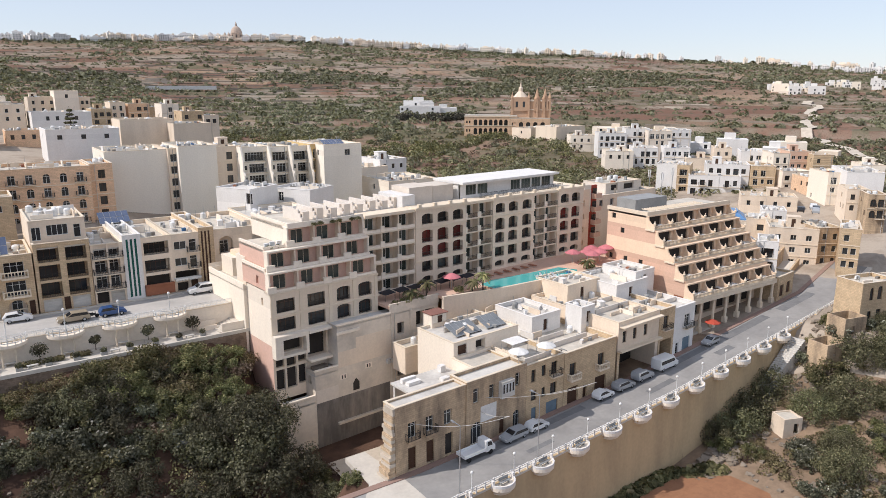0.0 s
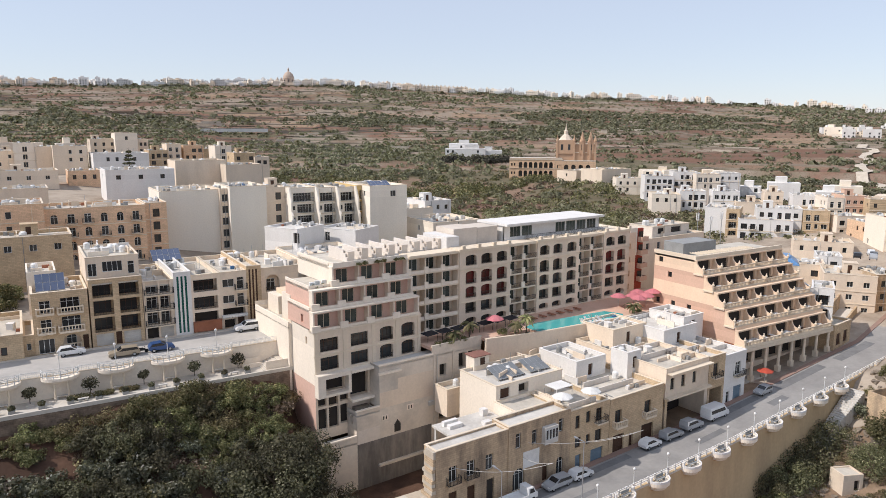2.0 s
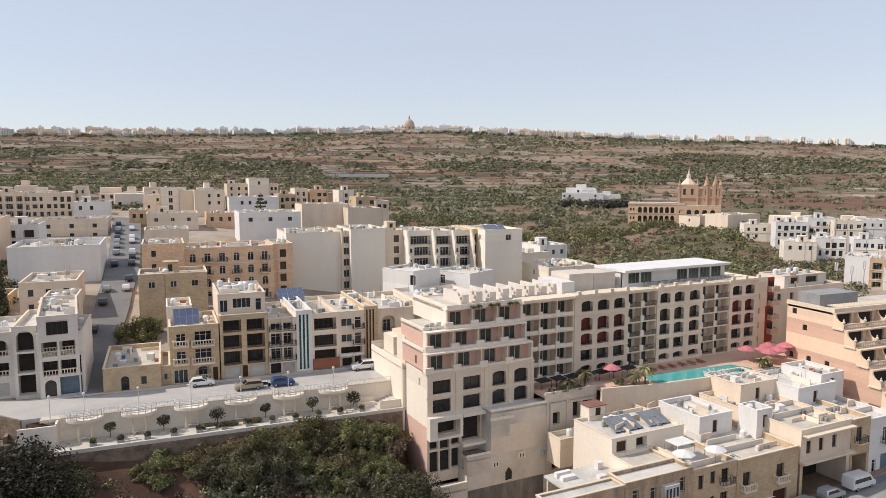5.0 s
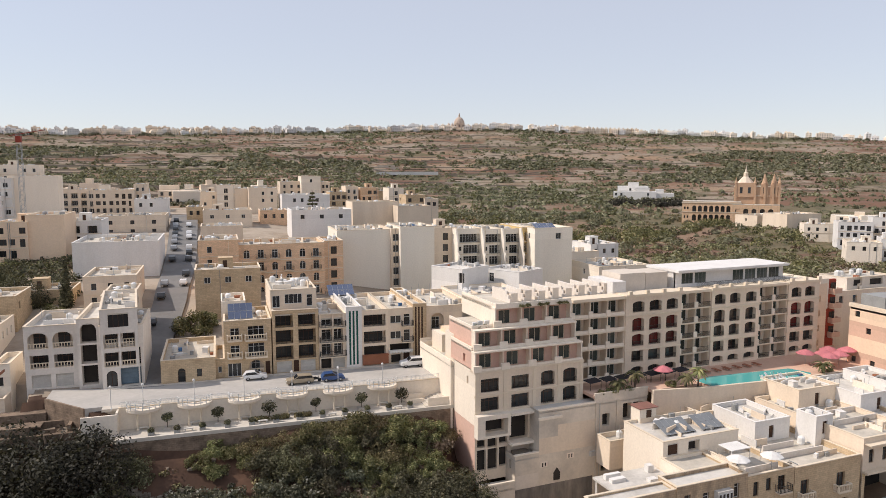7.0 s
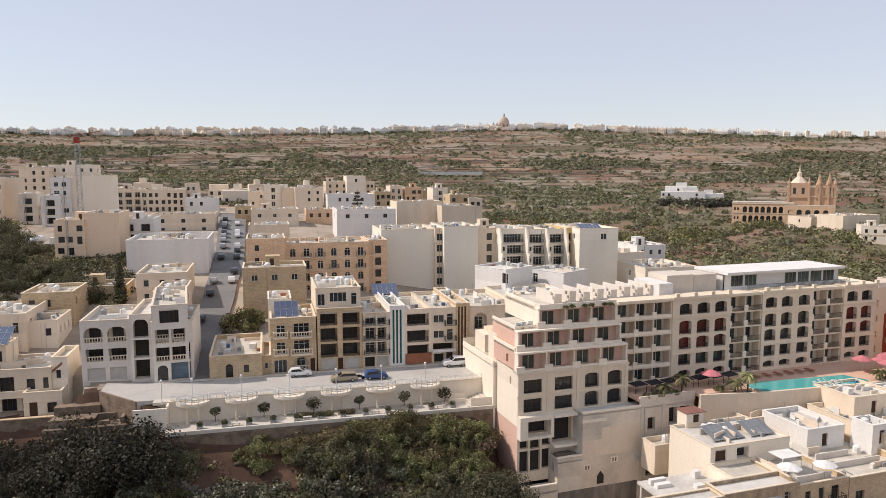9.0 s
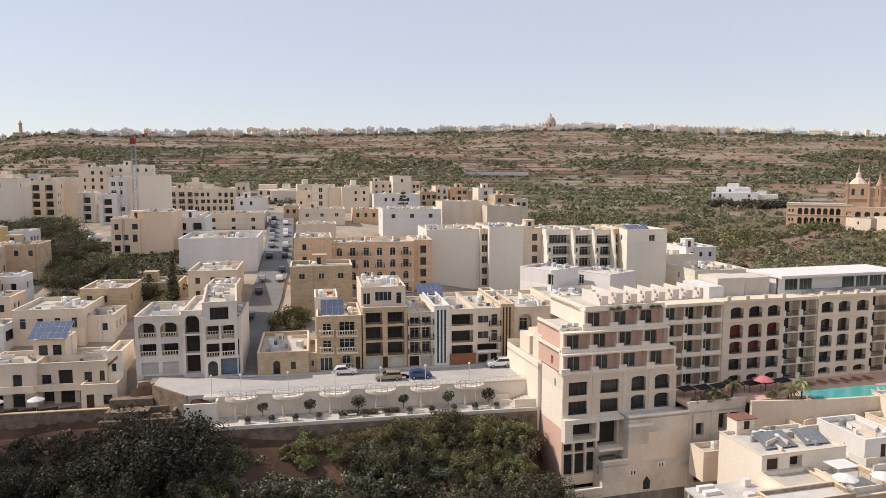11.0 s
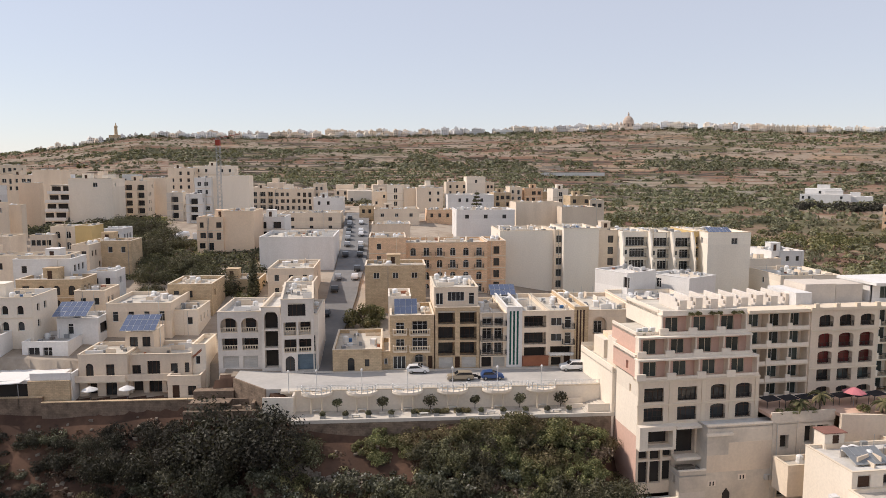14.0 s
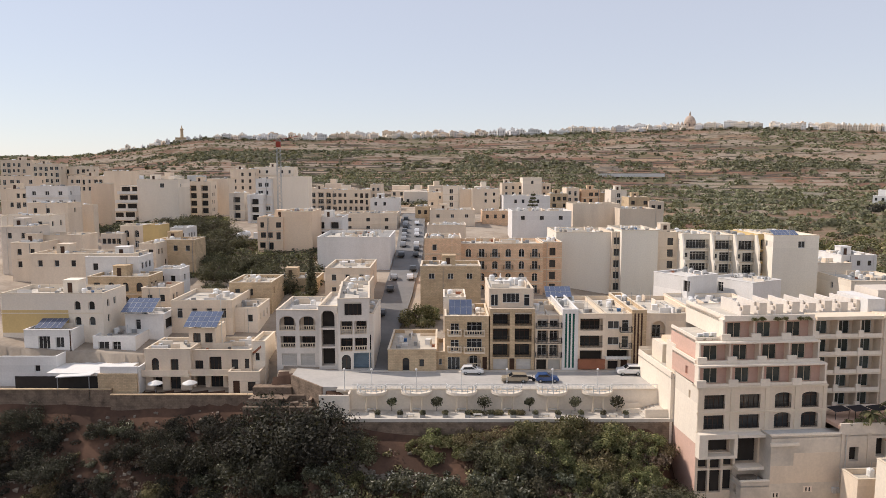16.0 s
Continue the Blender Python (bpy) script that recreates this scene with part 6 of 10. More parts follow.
# stone store, ramp and garden walls where the lane leaves the road
house(141.2, float(road_y(141.2)) + 0.4, 8, 8.0, 6.0, 2.0, 10.2, STONE, "honey stone roadside store with two closed doors", F=[(1.2, 3.2, 5.6, 8.2, "wood", 0.3), (4.6, 6.6, 5.8, 8.4, "wood", 0.3)], tanks=0, parapet=0.5, group="old road houses")
ramp = thing("ramp", pose(150.0, 79.6, 0, 0, 0, 14), "sloping walled ramp of pale stone beside the lane", "ramp", kind="structure")
bm = bmesh.new()
prism(bm, [(0, 4.0), (16, 4.0), (16, 9.4), (0, 5.9)], 3.2, 3.6)
part("parapet", bm, STONE, ramp)
bm = bmesh.new()
prism(bm, [(0, 4.0), (18, 4.0), (18, 12.4), (0, 8.2)], 6.8, 7.3)
part("retaining_wall", bm, OLDSTONE, ramp)
bm = bmesh.new()
prism(bm, [(0, 4.0), (16, 4.0), (16, 8.5), (0, 5.0)], 3.6, 6.8)
part("surface", bm, PAVE, ramp)
red = thing("parasol", pose(116.5, 76.6, float(road_z(116)) + 0.1), "open red parasol before the colonnade", "parasol", "parasols")
bm = bmesh.new()
lathe(bm, [(1.5, 2.2), (1.45, 2.28), (0.8, 2.6), (0.05, 2.85)], 8)
part("canopy", bm, RED, red)
bm = bmesh.new()
tube(bm, 0, 0, 0, 2.7, 0.03)
part("pole", bm, METAL, red)

# ---- villas and garden walls west of the corner ----
gw = thing("garden_wall", pose(0, 0, 0), "old stone garden terrace wall above the bank", "garden wall", kind="structure")
part("wall", boxes((-110, 119.0, 2.0, -58.0, 119.5, 12.4)), RUBBLE, gw)
part("wall", boxes((-58.0, 118.6, 2.0, -33.0, 119.1, 11.6)), RUBBLE, gw)
part("wall", boxes((-33.0, 112.0, 3.0, -32.5, 119.1, 11.4), (-20.4, 109.0, 3.0, -19.9, 112.0, 13.0)), RUBBLE, gw)
part("coping", boxes((-58.0, 118.5, 11.6, -33.0, 119.2, 11.75), (-110, 118.9, 12.4, -58.0, 119.6, 12.55)), STONE, gw)
terr = part("garden_terrace", boxes((-110, 119.4, 9.5, -33.0, 127.0, 11.0)), PAVE)
tagged(terr, "pale paved villa garden terrace above the bank", "terrace", kind="structure")
G0 = 11.0
# cream villa with terraces on two storeys
F = [(1.2, 2.5, G0 + 3.7, G0 + 6.0, "arch", 0.3), (4.6, 6.0, G0 + 3.5, G0 + 5.8, "door", 0.4), (4.4, 6.3, G0 + 0.1, G0 + 2.6, "big", 0.5), (1.4, 3.0, G0 + 0.1, G0 + 2.5, "dark", 1.2)]
v1 = house(-53.6, 123.0, 0, 8.2, 9, 9, 18.6, CREAM, "cream two-storey villa with a rounded balcony", F=F, frame_mat=BROWNFRAME, tanks=1)
part("balcony_slab", boxes((-0.2, -1.4, G0 + 3.0, 8.3, 0, G0 + 3.3)), TRIM, v1)
shared("railing", rail_mesh(8.4, 0.9, "solid", CREAM), v1, pose(-0.2, -1.4, G0 + 3.3))
F = [(0.4, 1.9, G0 + 3.7, G0 + 5.3, "big", 0.4), (3.0, 5.2, G0 + 3.5, G0 + 6.0, "big", 0.5), (7.0, 8.2, G0 + 3.7, G0 + 5.5, "win", 0.3), (9.4, 10.2, G0 + 3.8, G0 + 5.6, "win", 0.3), (0.4, 2.2, G0 + 0.1, G0 + 2.4, "dark", 1.0), (3.2, 5.4, G0 + 0.1, G0 + 2.6, "big", 0.4), (6.2, 7.6, G0 + 0.6, G0 + 2.3, "win", 0.3), (8.0, 9.6, G0 + 0.6, G0 + 2.3, "win", 0.3)]
v2 = house(-45.4, 124.0, 0, 10.6, 10, 9, 18.2, CREAM, "cream villa with a long terrace and dark shutters", F=F, frame_mat=BROWNFRAME, tanks=2)
part("balcony_slab", boxes((-0.1, -1.6, G0 + 2.9, 9.2, 0, G0 + 3.2)), TRIM, v2)
shared("railing", rail_mesh(9.2, 0.9, "solid", CREAM), v2, pose(-0.1, -1.6, G0 + 3.2))
F = [(0.8, 2.0, G0 + 0.1, G0 + 2.4, "wood", 0.3), (3.4, 4.8, G0 + 0.5, G0 + 2.2, "win", 0.3)]
v3 = house(-38.2, 121.2, 0, 5.6, 6.5, 9, 15.0, CREAM, "cream lower annexe with a terrace roof", F=F, frame_mat=BROWNFRAME, tanks=0)
v4 = house(-34.9, 124.8, 0, 2.4, 8, 9, 19.6, PALE, "pale stair flank wall beside a villa", F=[(0.6, 1.4, 16, 17.5, "win", 0.3)], tanks=0)
bm = bmesh.new()
prism(bm, [(0, 14.4), (4.6, 18.4), (4.6, 18.9), (0, 14.9)], -0.6, -0.3)
st = part("stair_rail", bm, TERRACOTTA, v3)
st.matrix_local = pose(0.4, 4.2, 0)
house(-47.4, 128.0, 0, 5.0, 6, 17, 21.3, CREAM, "cream roof room below solar panels", F=[(0.8, 2.2, 18.6, 20.4, "win", 0.3), (3.0, 4.4, 18.6, 20.4, "big", 0.3)], tanks=0, frame_mat=BROWNFRAME)
solar_array(-47.8, 126.6, 21.6, 0, 6, 3, 24)
# white villa complex with canopies
F = [(2.6, 4.8, 17.4, 19.8, "big", 0.4), (5.8, 7.4, 17.6, 19.6, "big", 0.4)]
v5 = house(-78.0, 128.0, 0, 9.0, 9, 9, 21.0, WHITE, "white two-storey villa with wide glazed doors", F=F, tanks=2, roof=CONCRETE)
F = [(1.4, 2.4, 14.0, 15.4, "win", 0.3)]
v6 = house(-86.0, 124.0, 0, 16.0, 6, 9, 17.0, WHITE, "white low villa wing with a small window", F=[(12.0, 13.0, 14.2, 15.4, "win", 0.3), (13.5, 15.4, 11.8, 13.0, "dark", 0.5)], tanks=0, roof=CONCRETE)
F = [(1.0, 3.0, 16.2, 18.4, "big", 0.4), (3.6, 5.2, 15.8, 18.4, "door", 0.4)]
v7 = house(-66.0, 129.5, 0, 8.0, 9, 9, 19.4, WHITE, "white villa with an upper roof terrace", F=F, tanks=2, roof=WHITEROOF)
v8 = house(-62.5, 135.5, 0, 7.5, 7, 9, 22.4, WHITE, "white roof house under solar panels", F=[(2.0, 3.0, 19.4, 21.4, "win", 0.3)], R=[(1, 5, 19.2, 21.2, "dark", 0.5)], tanks=1, roof=WHITEROOF)
v9 = house(-71.5, 136.0, 0, 5.5, 7, 9, 23.2, GREYBLOCK, "grey roof tower with a shuttered window", F=[(3.2, 4.6, 20.6, 22.4, "big", 0.3)], tanks=1)
solar_array(-62.8, 134.3, 22.8, 0, 6, 3, 24)
solar_array(-76.5, 128.8, 20.9, 0, 5, 2, 22)
solar_array(-71.3, 136.0, 23.3, 0, 4, 2, 22)
vt = part("terrace_block", boxes((-70.0, 120.6, 9.0, -56.6, 129.5, 15.0)), WHITE)
tagged(vt, "white villa terrace block with a flat roof", "terrace")
vp = part("terrace_parapet", boxes((-60.4, 120.3, 15.0, -53.8, 120.6, 16.2), (-54.0, 120.6, 11.0, -53.7, 129.0, 16.0)), WHITE)
tagged(vp, "white terrace parapet beside a villa", "parapet")
vs = part("sandstone_screen", boxes((-60.6, 119.8, 11.0, -53.8, 120.28, 15.0)), STONE)
tagged(vs, "bare honey stone wall below a white terrace", "wall")
cn = thing("canopy", pose(-67.5, 118.9, 11.0), "pale sloping canopy over a shaded terrace", "canopy")
bm = bmesh.new()
prism(bm, [(0, 3.6), (6.0, 3.9), (6.0, 4.05), (0, 3.75)], 0, 3.6)
part("roof_sheet", bm, CLOTHWHITE, cn)
for x in (0.2, 5.7):
    part("post", boxes((x, 0.1, 0, x + 0.1, 0.2, 3.7)), METAL, cn)
# thin dark sheet in front of the terrace block, painted porch shade
dk = part("shaded_porch", boxes((-75.5, 120.5, 11.0, -60.8, 120.58, 14.4)), SHADEROOM)
tagged(dk, "flat dark sheet painted as villa porch shade", "porch")
bm = bmesh.new()
tube(bm, 0, 0, 0, 9.0, 0.14, 0.10)
pole = tagged(part("utility_pole", bm, BROWNFRAME), "dark timber utility pole beside white villas", "utility pole")
pole.matrix_world = pose(-69.2, 127.6, 12.0)
for x, y in ((-50.8, 120.4), (-44.8, 120.6)):
    p = thing("parasol", pose(x, y, G0), "open white garden parasol on a terrace", "parasol", "parasols")
    bm = bmesh.new()
    lathe(bm, [(1.35, 2.1), (1.3, 2.2), (0.7, 2.5), (0.05, 2.75)], 8)
    part("canopy", bm, CLOTHWHITE, p)
    bm = bmesh.new()
    tube(bm, 0, 0, 0, 2.6, 0.03)
    part("pole", bm, METAL, p)
# flag pole
bm = bmesh.new()
tube(bm, 0, 0, 0, 11.5, 0.09, 0.05)
fp = tagged(part("flag_pole", bm, WHITEFRAME), "tall thin pale mast behind the villas", "mast")
fp.matrix_world = pose(-42.2, 131.0, 15.0)

# ---- upper street: terrace of town houses, facades along one line ----
YF = 122.6
S0 = 14.9


def storeys(x0, x1, z0, n, sh, *cols):
    """cols: (x0, x1, height, sill, kind, depth) repeated on each storey."""
    out = []
    for k in range(n):
        for a, b, h, sill, kind, deep in cols:
            out.append((x0 + a, x0 + b, z0 + k * sh + sill, z0 + k * sh + sill + h, kind, deep))
    return out


# white corner house with arcaded loggias
F = [(0.8, 3.6, S0 + 0.2, S0 + 2.4, "garage", 0.4), (4.3, 6.9, S0 + 0.2, S0 + 2.4, "garage", 0.4)]
F += storeys(0, 0, S0 + 3.0, 1, 3, (0.7, 3.4, 2.2, 0.4, "loggia", 1.6), (4.2, 7.0, 2.2, 0.4, "loggia", 1.6))
F += storeys(0, 0, S0 + 6.1, 1, 3, (0.5, 3.5, 2.7, 0.5, "archl", 1.6), (4.1, 7.1, 2.7, 0.5, "archl", 1.6))
house(-30.4, YF + 2.5, 0, 7.8, 14, 11, 25.3, OFFWHITE, "white corner house with arched loggias and garages", F=F, rail="stone", frame_mat=BROWNFRAME, tanks=2, roof=WHITEROOF, parapet=0.9)
F = [(0.5, 2.9, S0 + 0.3, S0 + 3.6, "dark", 1.8), (0.5, 2.9, S0 + 3.9, S0 + 7.0, "dark", 1.8), (0.5, 2.9, S0 + 7.3, S0 + 10.6, "archdark", 1.6)]
house(-22.6, YF + 1.6, 0, 3.4, 15, 11, 26.2, OFFWHITE, "white stairwell tower with a tall arched window", F=F, tanks=0, roof=WHITEROOF)
F = [(0.5, 6.1, S0 + 3.4, S0 + 6.3, "big", 0.5), (0.5, 6.1, S0 + 0.2, S0 + 3.0, "blue", 0.3), (0.9, 3.1, S0 + 6.9, S0 + 9.4, "archl", 1.5), (3.5, 5.9, S0 + 6.9, S0 + 9.4, "archl", 1.5)]
house(-19.2, YF + 0.8, 0, 6.6, 14, 11, 25.0, OFFWHITE, "white house with arched loggias over a pale blue garage", F=F, rail="stone", frame_mat=BROWNFRAME, tanks=1, roof=CONCRETE)
F = [(0.6, 2.2, S0 + 0.2, S0 + 2.9, "arch", 0.5), (2.7, 5.4, S0 + 0.2, S0 + 3.2, "dark", 2.0)]
F += storeys(0, 0, S0 + 3.2, 2, 3.05, (0.4, 2.6, 2.4, 0.3, "loggia", 1.4), (2.9, 5.1, 2.4, 0.3, "loggia", 1.4))
F += [(1.2, 4.2, S0 + 10.0, S0 + 12.3, "big", 0.4)]
R = grid(1, 19, S0, 3, 3.1, 6, 1.1, 1.6, "win")
house(-14.4 - 5.6 + 1.2, YF - 0.5, 6, 5.6, 20, 11, 27.9, OFFWHITE, "tall white corner house with balustraded loggias", F=F, R=R, rail="stone", frame_mat=BROWNFRAME, tanks=1, hut=None)
# low old stone house with an arched door
house(-10.0, YF - 0.8, 0, 8.6, 16, 12, 18.9, STONE, "low old honey stone house with an arched door", F=[(2.6, 3.8, S0 + 0.1, S0 + 2.5, "arch", 0.4), (5.6, 6.4, S0 + 0.9, S0 + 2.2, "win", 0.3)], frame_mat=BROWNFRAME, tanks=2, L=[(10, 11, S0 + 0.9, S0 + 2.2, "win")])
house(-1.4, YF + 0.3, 0, 1.5, 10, 12, 18.2, STONE, "narrow stone lobby with a small window", F=[(0.4, 1.0, S0 + 0.9, S0 + 2.0, "win", 0.3)], tanks=0)
# three-storey house with arched windows and balustrades
F = [(0.5, 2.7, S0 + 0.1, S0 + 2.4, "big", 0.3), (3.9, 6.4, S0 + 0.3, S0 + 2.7, "archl", 1.2), (6.7, 7.5, S0 + 0.1, S0 + 2.4, "wood", 0.3)]
for z in (S0 + 3.3, S0 + 6.3):
    F += [(1.0, 2.5, z + 0.2, z + 2.2, "balcarch", 0.3), (3.9, 6.6, z + 0.1, z + 2.4, "balc", 0.5)]
house(0.1, YF, 0, 7.8, 12, 12, 24.7, STONE, "honey stone three-storey house with arched windows", F=F, rail="stone", tanks=3)
house(-0.2, YF + 6.5, 0, 4.2, 9, 20, 27.0, PALE, "cream rooftop block behind solar panels", tanks=1, band=False)
solar_array(0.9, YF + 1.6, 24.4, 0, 4, 2, 45)
# four-storey house with deep dark loggias and a penthouse
F = []
for z in (S0 + 2.3, S0 + 5.1, S0 + 8.0):
    F += [(0.5, 3.5, z + 0.1, z + 2.5, "loggia", 1.8), (4.4, 7.4, z + 0.1, z + 2.5, "loggia", 1.8)]
F += [(0.6, 3.2, S0 + 0.1, S0 + 2.1, "garage", 0.3), (4.7, 7.3, S0 + 0.1, S0 + 2.1, "garage", 0.3), (3.5, 4.4, S0 + 0.1, S0 + 2.2, "wood", 0.3)]
house(8.1, YF - 0.1, 0, 7.9, 16, 12, 26.0, STONE, "four-storey ochre house with deep dark loggias", F=F, frame_mat=BROWNFRAME, tanks=0)
F = [(0.3, 1.6, 26.3, 28.4, "big", 0.2), (2.4, 5.4, 26.9, 28.6, "big", 0.2), (6.2, 7.2, 26.3, 28.4, "win", 0.2)]
house(8.0, YF + 1.2, 0, 7.9, 13.5, 25.2, 29.4, CREAM, "cream penthouse with a cluttered flat roof", F=F, tanks=9, roof=ROOF, parapet=0.3)
# narrower houses to the hotel
F = []
for z in (S0 + 2.4, S0 + 5.0, S0 + 7.7):
    F += [(0.4, 2.3, z + 0.1, z + 2.2, "loggia", 1.0), (2.6, 4.2, z + 0.1, z + 2.2, "loggia", 1.0)]
F += [(0.3, 2.1, S0 + 0.1, S0 + 2.1, "dark", 0.6), (2.4, 4.5, S0 + 0.1, S0 + 2.1, "garage", 0.3)]
h5 = house(16.1, YF, 0, 4.8, 16, 12, 24.8, CREAM, "narrow cream house with three iron balconies", F=F, tanks=3)
for z in (S0 + 2.4, S0 + 5.0, S0 + 7.7):
    balcony(h5, pose(0.1, 0, z), 4.6, 0.9)
h6 = house(20.9, YF - 0.2, 0, 2.8, 18, 12, 25.9, WHITE, "white stair bay with green vertical glass strips", F=[(0.5, 0.85, S0 + 0.5, S0 + 10.3, "dark", 0.15), (1.15, 1.5, S0 + 0.5, S0 + 10.3, "dark", 0.15), (1.8, 2.15, S0 + 0.5, S0 + 10.3, "dark", 0.15)], tanks=4, roof=WHITEROOF)
GREENSTRIP = material("green_tinted_glass", (0.02, 0.10, 0.08), 0.2)
for x in (0.5, 1.15, 1.8):
    part("glass_strip", boxes((x, 0.03, S0 + 0.5, x + 0.35, 0.1, S0 + 10.3)), GREENSTRIP, h6)
solar_array(20.0, YF + 14, 25.4, 0, 5, 2, 30)
F = []
for z in (S0 + 4.0, S0 + 7.1):
    F += [(0.4, 4.4, z + 0.1, z + 2.3, "loggia", 1.5)]
F += [(0.4, 4.4, S0 + 1.6, S0 + 3.6, "dark", 1.2), (0.6, 2.6, S0 + 0.1, S0 + 1.3, "dark", 0.8)]
h7 = house(23.7, YF, 0, 4.9, 18, 12, 25.1, CREAM, "cream house with wide glazed loggias", F=F, frame_mat=BROWNFRAME, tanks=3)
part("shop_front", boxes((0.1, -0.5, S0 + 0.3, 4.8, -0.01, S0 + 1.9), (0.1, -0.7, S0 + 1.9, 4.8, -0.01, S0 + 2.1)), TERRACOTTA, h7, "reddish brick shop front with a terrace rail")
F = []
for z in (S0 + 4.0, S0 + 6.9):
    F += [(0.4, 2.4, z + 0.6, z + 2.0, "win", 0.3), (2.9, 4.1, z + 0.1, z + 2.2, "balc", 0.3)]
F += [(0.3, 4.2, S0 + 1.9, S0 + 3.7, "dark", 1.5), (0.5, 2.4, S0 + 0.1, S0 + 1.7, "dark", 0.8), (2.8, 4.0, S0 + 0.1, S0 + 1.9, "wood", 0.3)]
h8 = house(28.6, YF, 0, 4.6, 18, 12, 25.1, CREAM, "cream house with a scalloped white awning over a shop", F=F, tanks=3)
bm = bmesh.new()
line = [(4.4, S0 + 2.6), (0, S0 + 2.6)] + [q for i in range(8) for q in ((i * 0.55, S0 + 2.4), (i * 0.55 + 0.14, S0 + 2.15), (i * 0.55 + 0.41, S0 + 2.15))] + [(4.4, S0 + 2.4)]
prism(bm, line[::-1], -0.9, -0.02)
part("awning", bm, CLOTHWHITE, h8, "scalloped white awning")
h9 = house(33.2, YF - 0.1, 0, 2.6, 18, 12, 25.8, STONE, "stone stair bay with vertical brown strips", tanks=2)
for x in (0.4, 1.0, 1.6):
    part("glass_strip", boxes((x, -0.02, S0 + 0.5, x + 0.3, 0.05, S0 + 10.3)), BROWNFRAME, h9)
house(35.8, YF + 0.6, 0, 9.0, 18, 12, 25.0, CREAM, "cream house with an arched loggia beside the hotel", F=[(1.0, 3.6, S0 + 5.6, S0 + 8.8, "archl", 1.3), (1.0, 3.6, S0 + 1.5, S0 + 4.4, "archl", 1.3)], tanks=3)
house(44.8, YF + 1.5, 0, 14.0, 18, 12, 25.4, PALE, "pale flat-roofed house behind the hotel", tanks=5, roof=WHITEROOF)


def town(x, y, yaw, w, d, z1, n, mat, style, label):
    """A house of the town, of n storeys that show, its roof at z1 and its foot in the ground."""
    z0 = min(gz(x, y), gz(x + w, y)) - 2.0
    rnd = random.Random(int(x * 31 + y * 17))
    sh = 3.0
    low = z1 - 0.8 - n * sh
    F, R, L, rail = [], [], [], "iron"
    if style == "win":
        F = grid(0.4, w - 0.4, low, n, sh, max(2, round(w / 2.7)), 1.15, 1.6, "win", 0.75)
    elif style == "winb":
        F = [(*o[:4], "balc" if (k % 3) == 1 else o[4], o[5]) for k, o in enumerate(grid(0.4, w - 0.4, low, n, sh, max(2, round(w / 3.0)), 1.3, 1.8, "win", 0.5))]
    elif style == "few":
        F = [o for o in grid(0.4, w - 0.4, low, max(n, 1), sh, max(2, round(w / 3.6)), 1.1, 1.5, "win", 0.85) if rnd.random() < 0.82]
    elif style == "row3":
        F = grid(0.4, w - 0.4, low, n, sh, 3, 1.3, 1.3, "win", 0.9)
    elif style == "one":
        F = [(w * 0.55, w * 0.55 + 1.6, z1 - 3.0, z1 - 1.4, "win", 0.3)]
    elif style == "col":
        F = grid(w / 2 - 1.0, w / 2 + 1.0, low, n, sh, 1, min(1.5, w * 0.6), 1.9, "win", 0.5)
    elif style == "balc":
        F = grid(0.2, w - 0.2, low, n, sh, max(1, round(w / 4.0)), min(2.6, w - 0.9), 2.1, "loggia", 0.15, 1.0)
    elif style == "balcp":
        F = [(1.9 if w > 5 and k < n - 1 else 0.8, w - 0.9, low + k * sh + 0.15, low + k * sh + 2.45, "loggia", 1.1) for k in range(n)]
        if w > 5:
            F += [(0.6, 1.4, low + k * sh + 0.9, low + k * sh + 2.1, "win", 0.3) for k in range(n - 1)]
    elif style == "balw":
        F = grid(0.2, w - 0.2, low, n, sh, 4, 1.1, 2.0, "win", 0.2)
    elif style == "porch":
        F = grid(0.2, w - 0.2, low, 1, sh, 4, 1.2, 1.6, "big", 0.9)
    elif style == "endarch":
        F = [(w * f, w * f + 1.2, low + k * sh + 0.6, low + k * sh + 2.3, "arch", 0.4) for f in (0.72, 0.86) for k in range(2)]
    elif style in ("archy", "fewarch"):
        F = grid(0.4, w - 0.4, low, n, sh, max(2, round(w / (3.4 if style == "archy" else 6))), 1.4, 2.0, "arch", 0.5)
        if style == "archy":
            F = [(*o[:4], "balc" if rnd.random() < 0.25 else o[4], 0.3) for o in F]
    if style in ("win", "winb") and math.hypot(x, y) > 200:
        F = [(o[0] - rnd.uniform(-0.15, 0.3), o[1] + rnd.uniform(-0.15, 0.5), o[2] - rnd.choice((0, 0, 0.5)), o[3], *o[4:]) for o in F if rnd.random() < 0.88]
    if style not in ("blank",):
        R = [o for o in grid(1, d - 1, low, n, sh, 3, 1.0, 1.4, "win", 0.9) if rnd.random() < 0.5]
        L = [o for o in grid(1, d - 1, low, n, sh, 3, 1.0, 1.4, "win", 0.9) if rnd.random() < 0.3]
    hut = (w * rnd.uniform(0.1, 0.5), d * 0.5, min(3.0, w * 0.4), 3.0, 2.4) if rnd.random() < 0.5 and w > 6 and style != "blank" else None
    ob = house(x, y, yaw, w, d, z0, z1, mat, label, F=F, R=R, L=L, rail=rail, tanks=rnd.randint(3, 7), hut=hut, frame_mat=BROWNFRAME if rnd.random() < 0.5 else WHITEFRAME)
    if n > 1 and style not in ("blank", "one"):
        for k in range(1, n):
            part("string_course", boxes((-0.03, -0.12, low + k * sh - 0.1, w + 0.03, -0.002, low + k * sh + 0.08)), TRIM, ob)
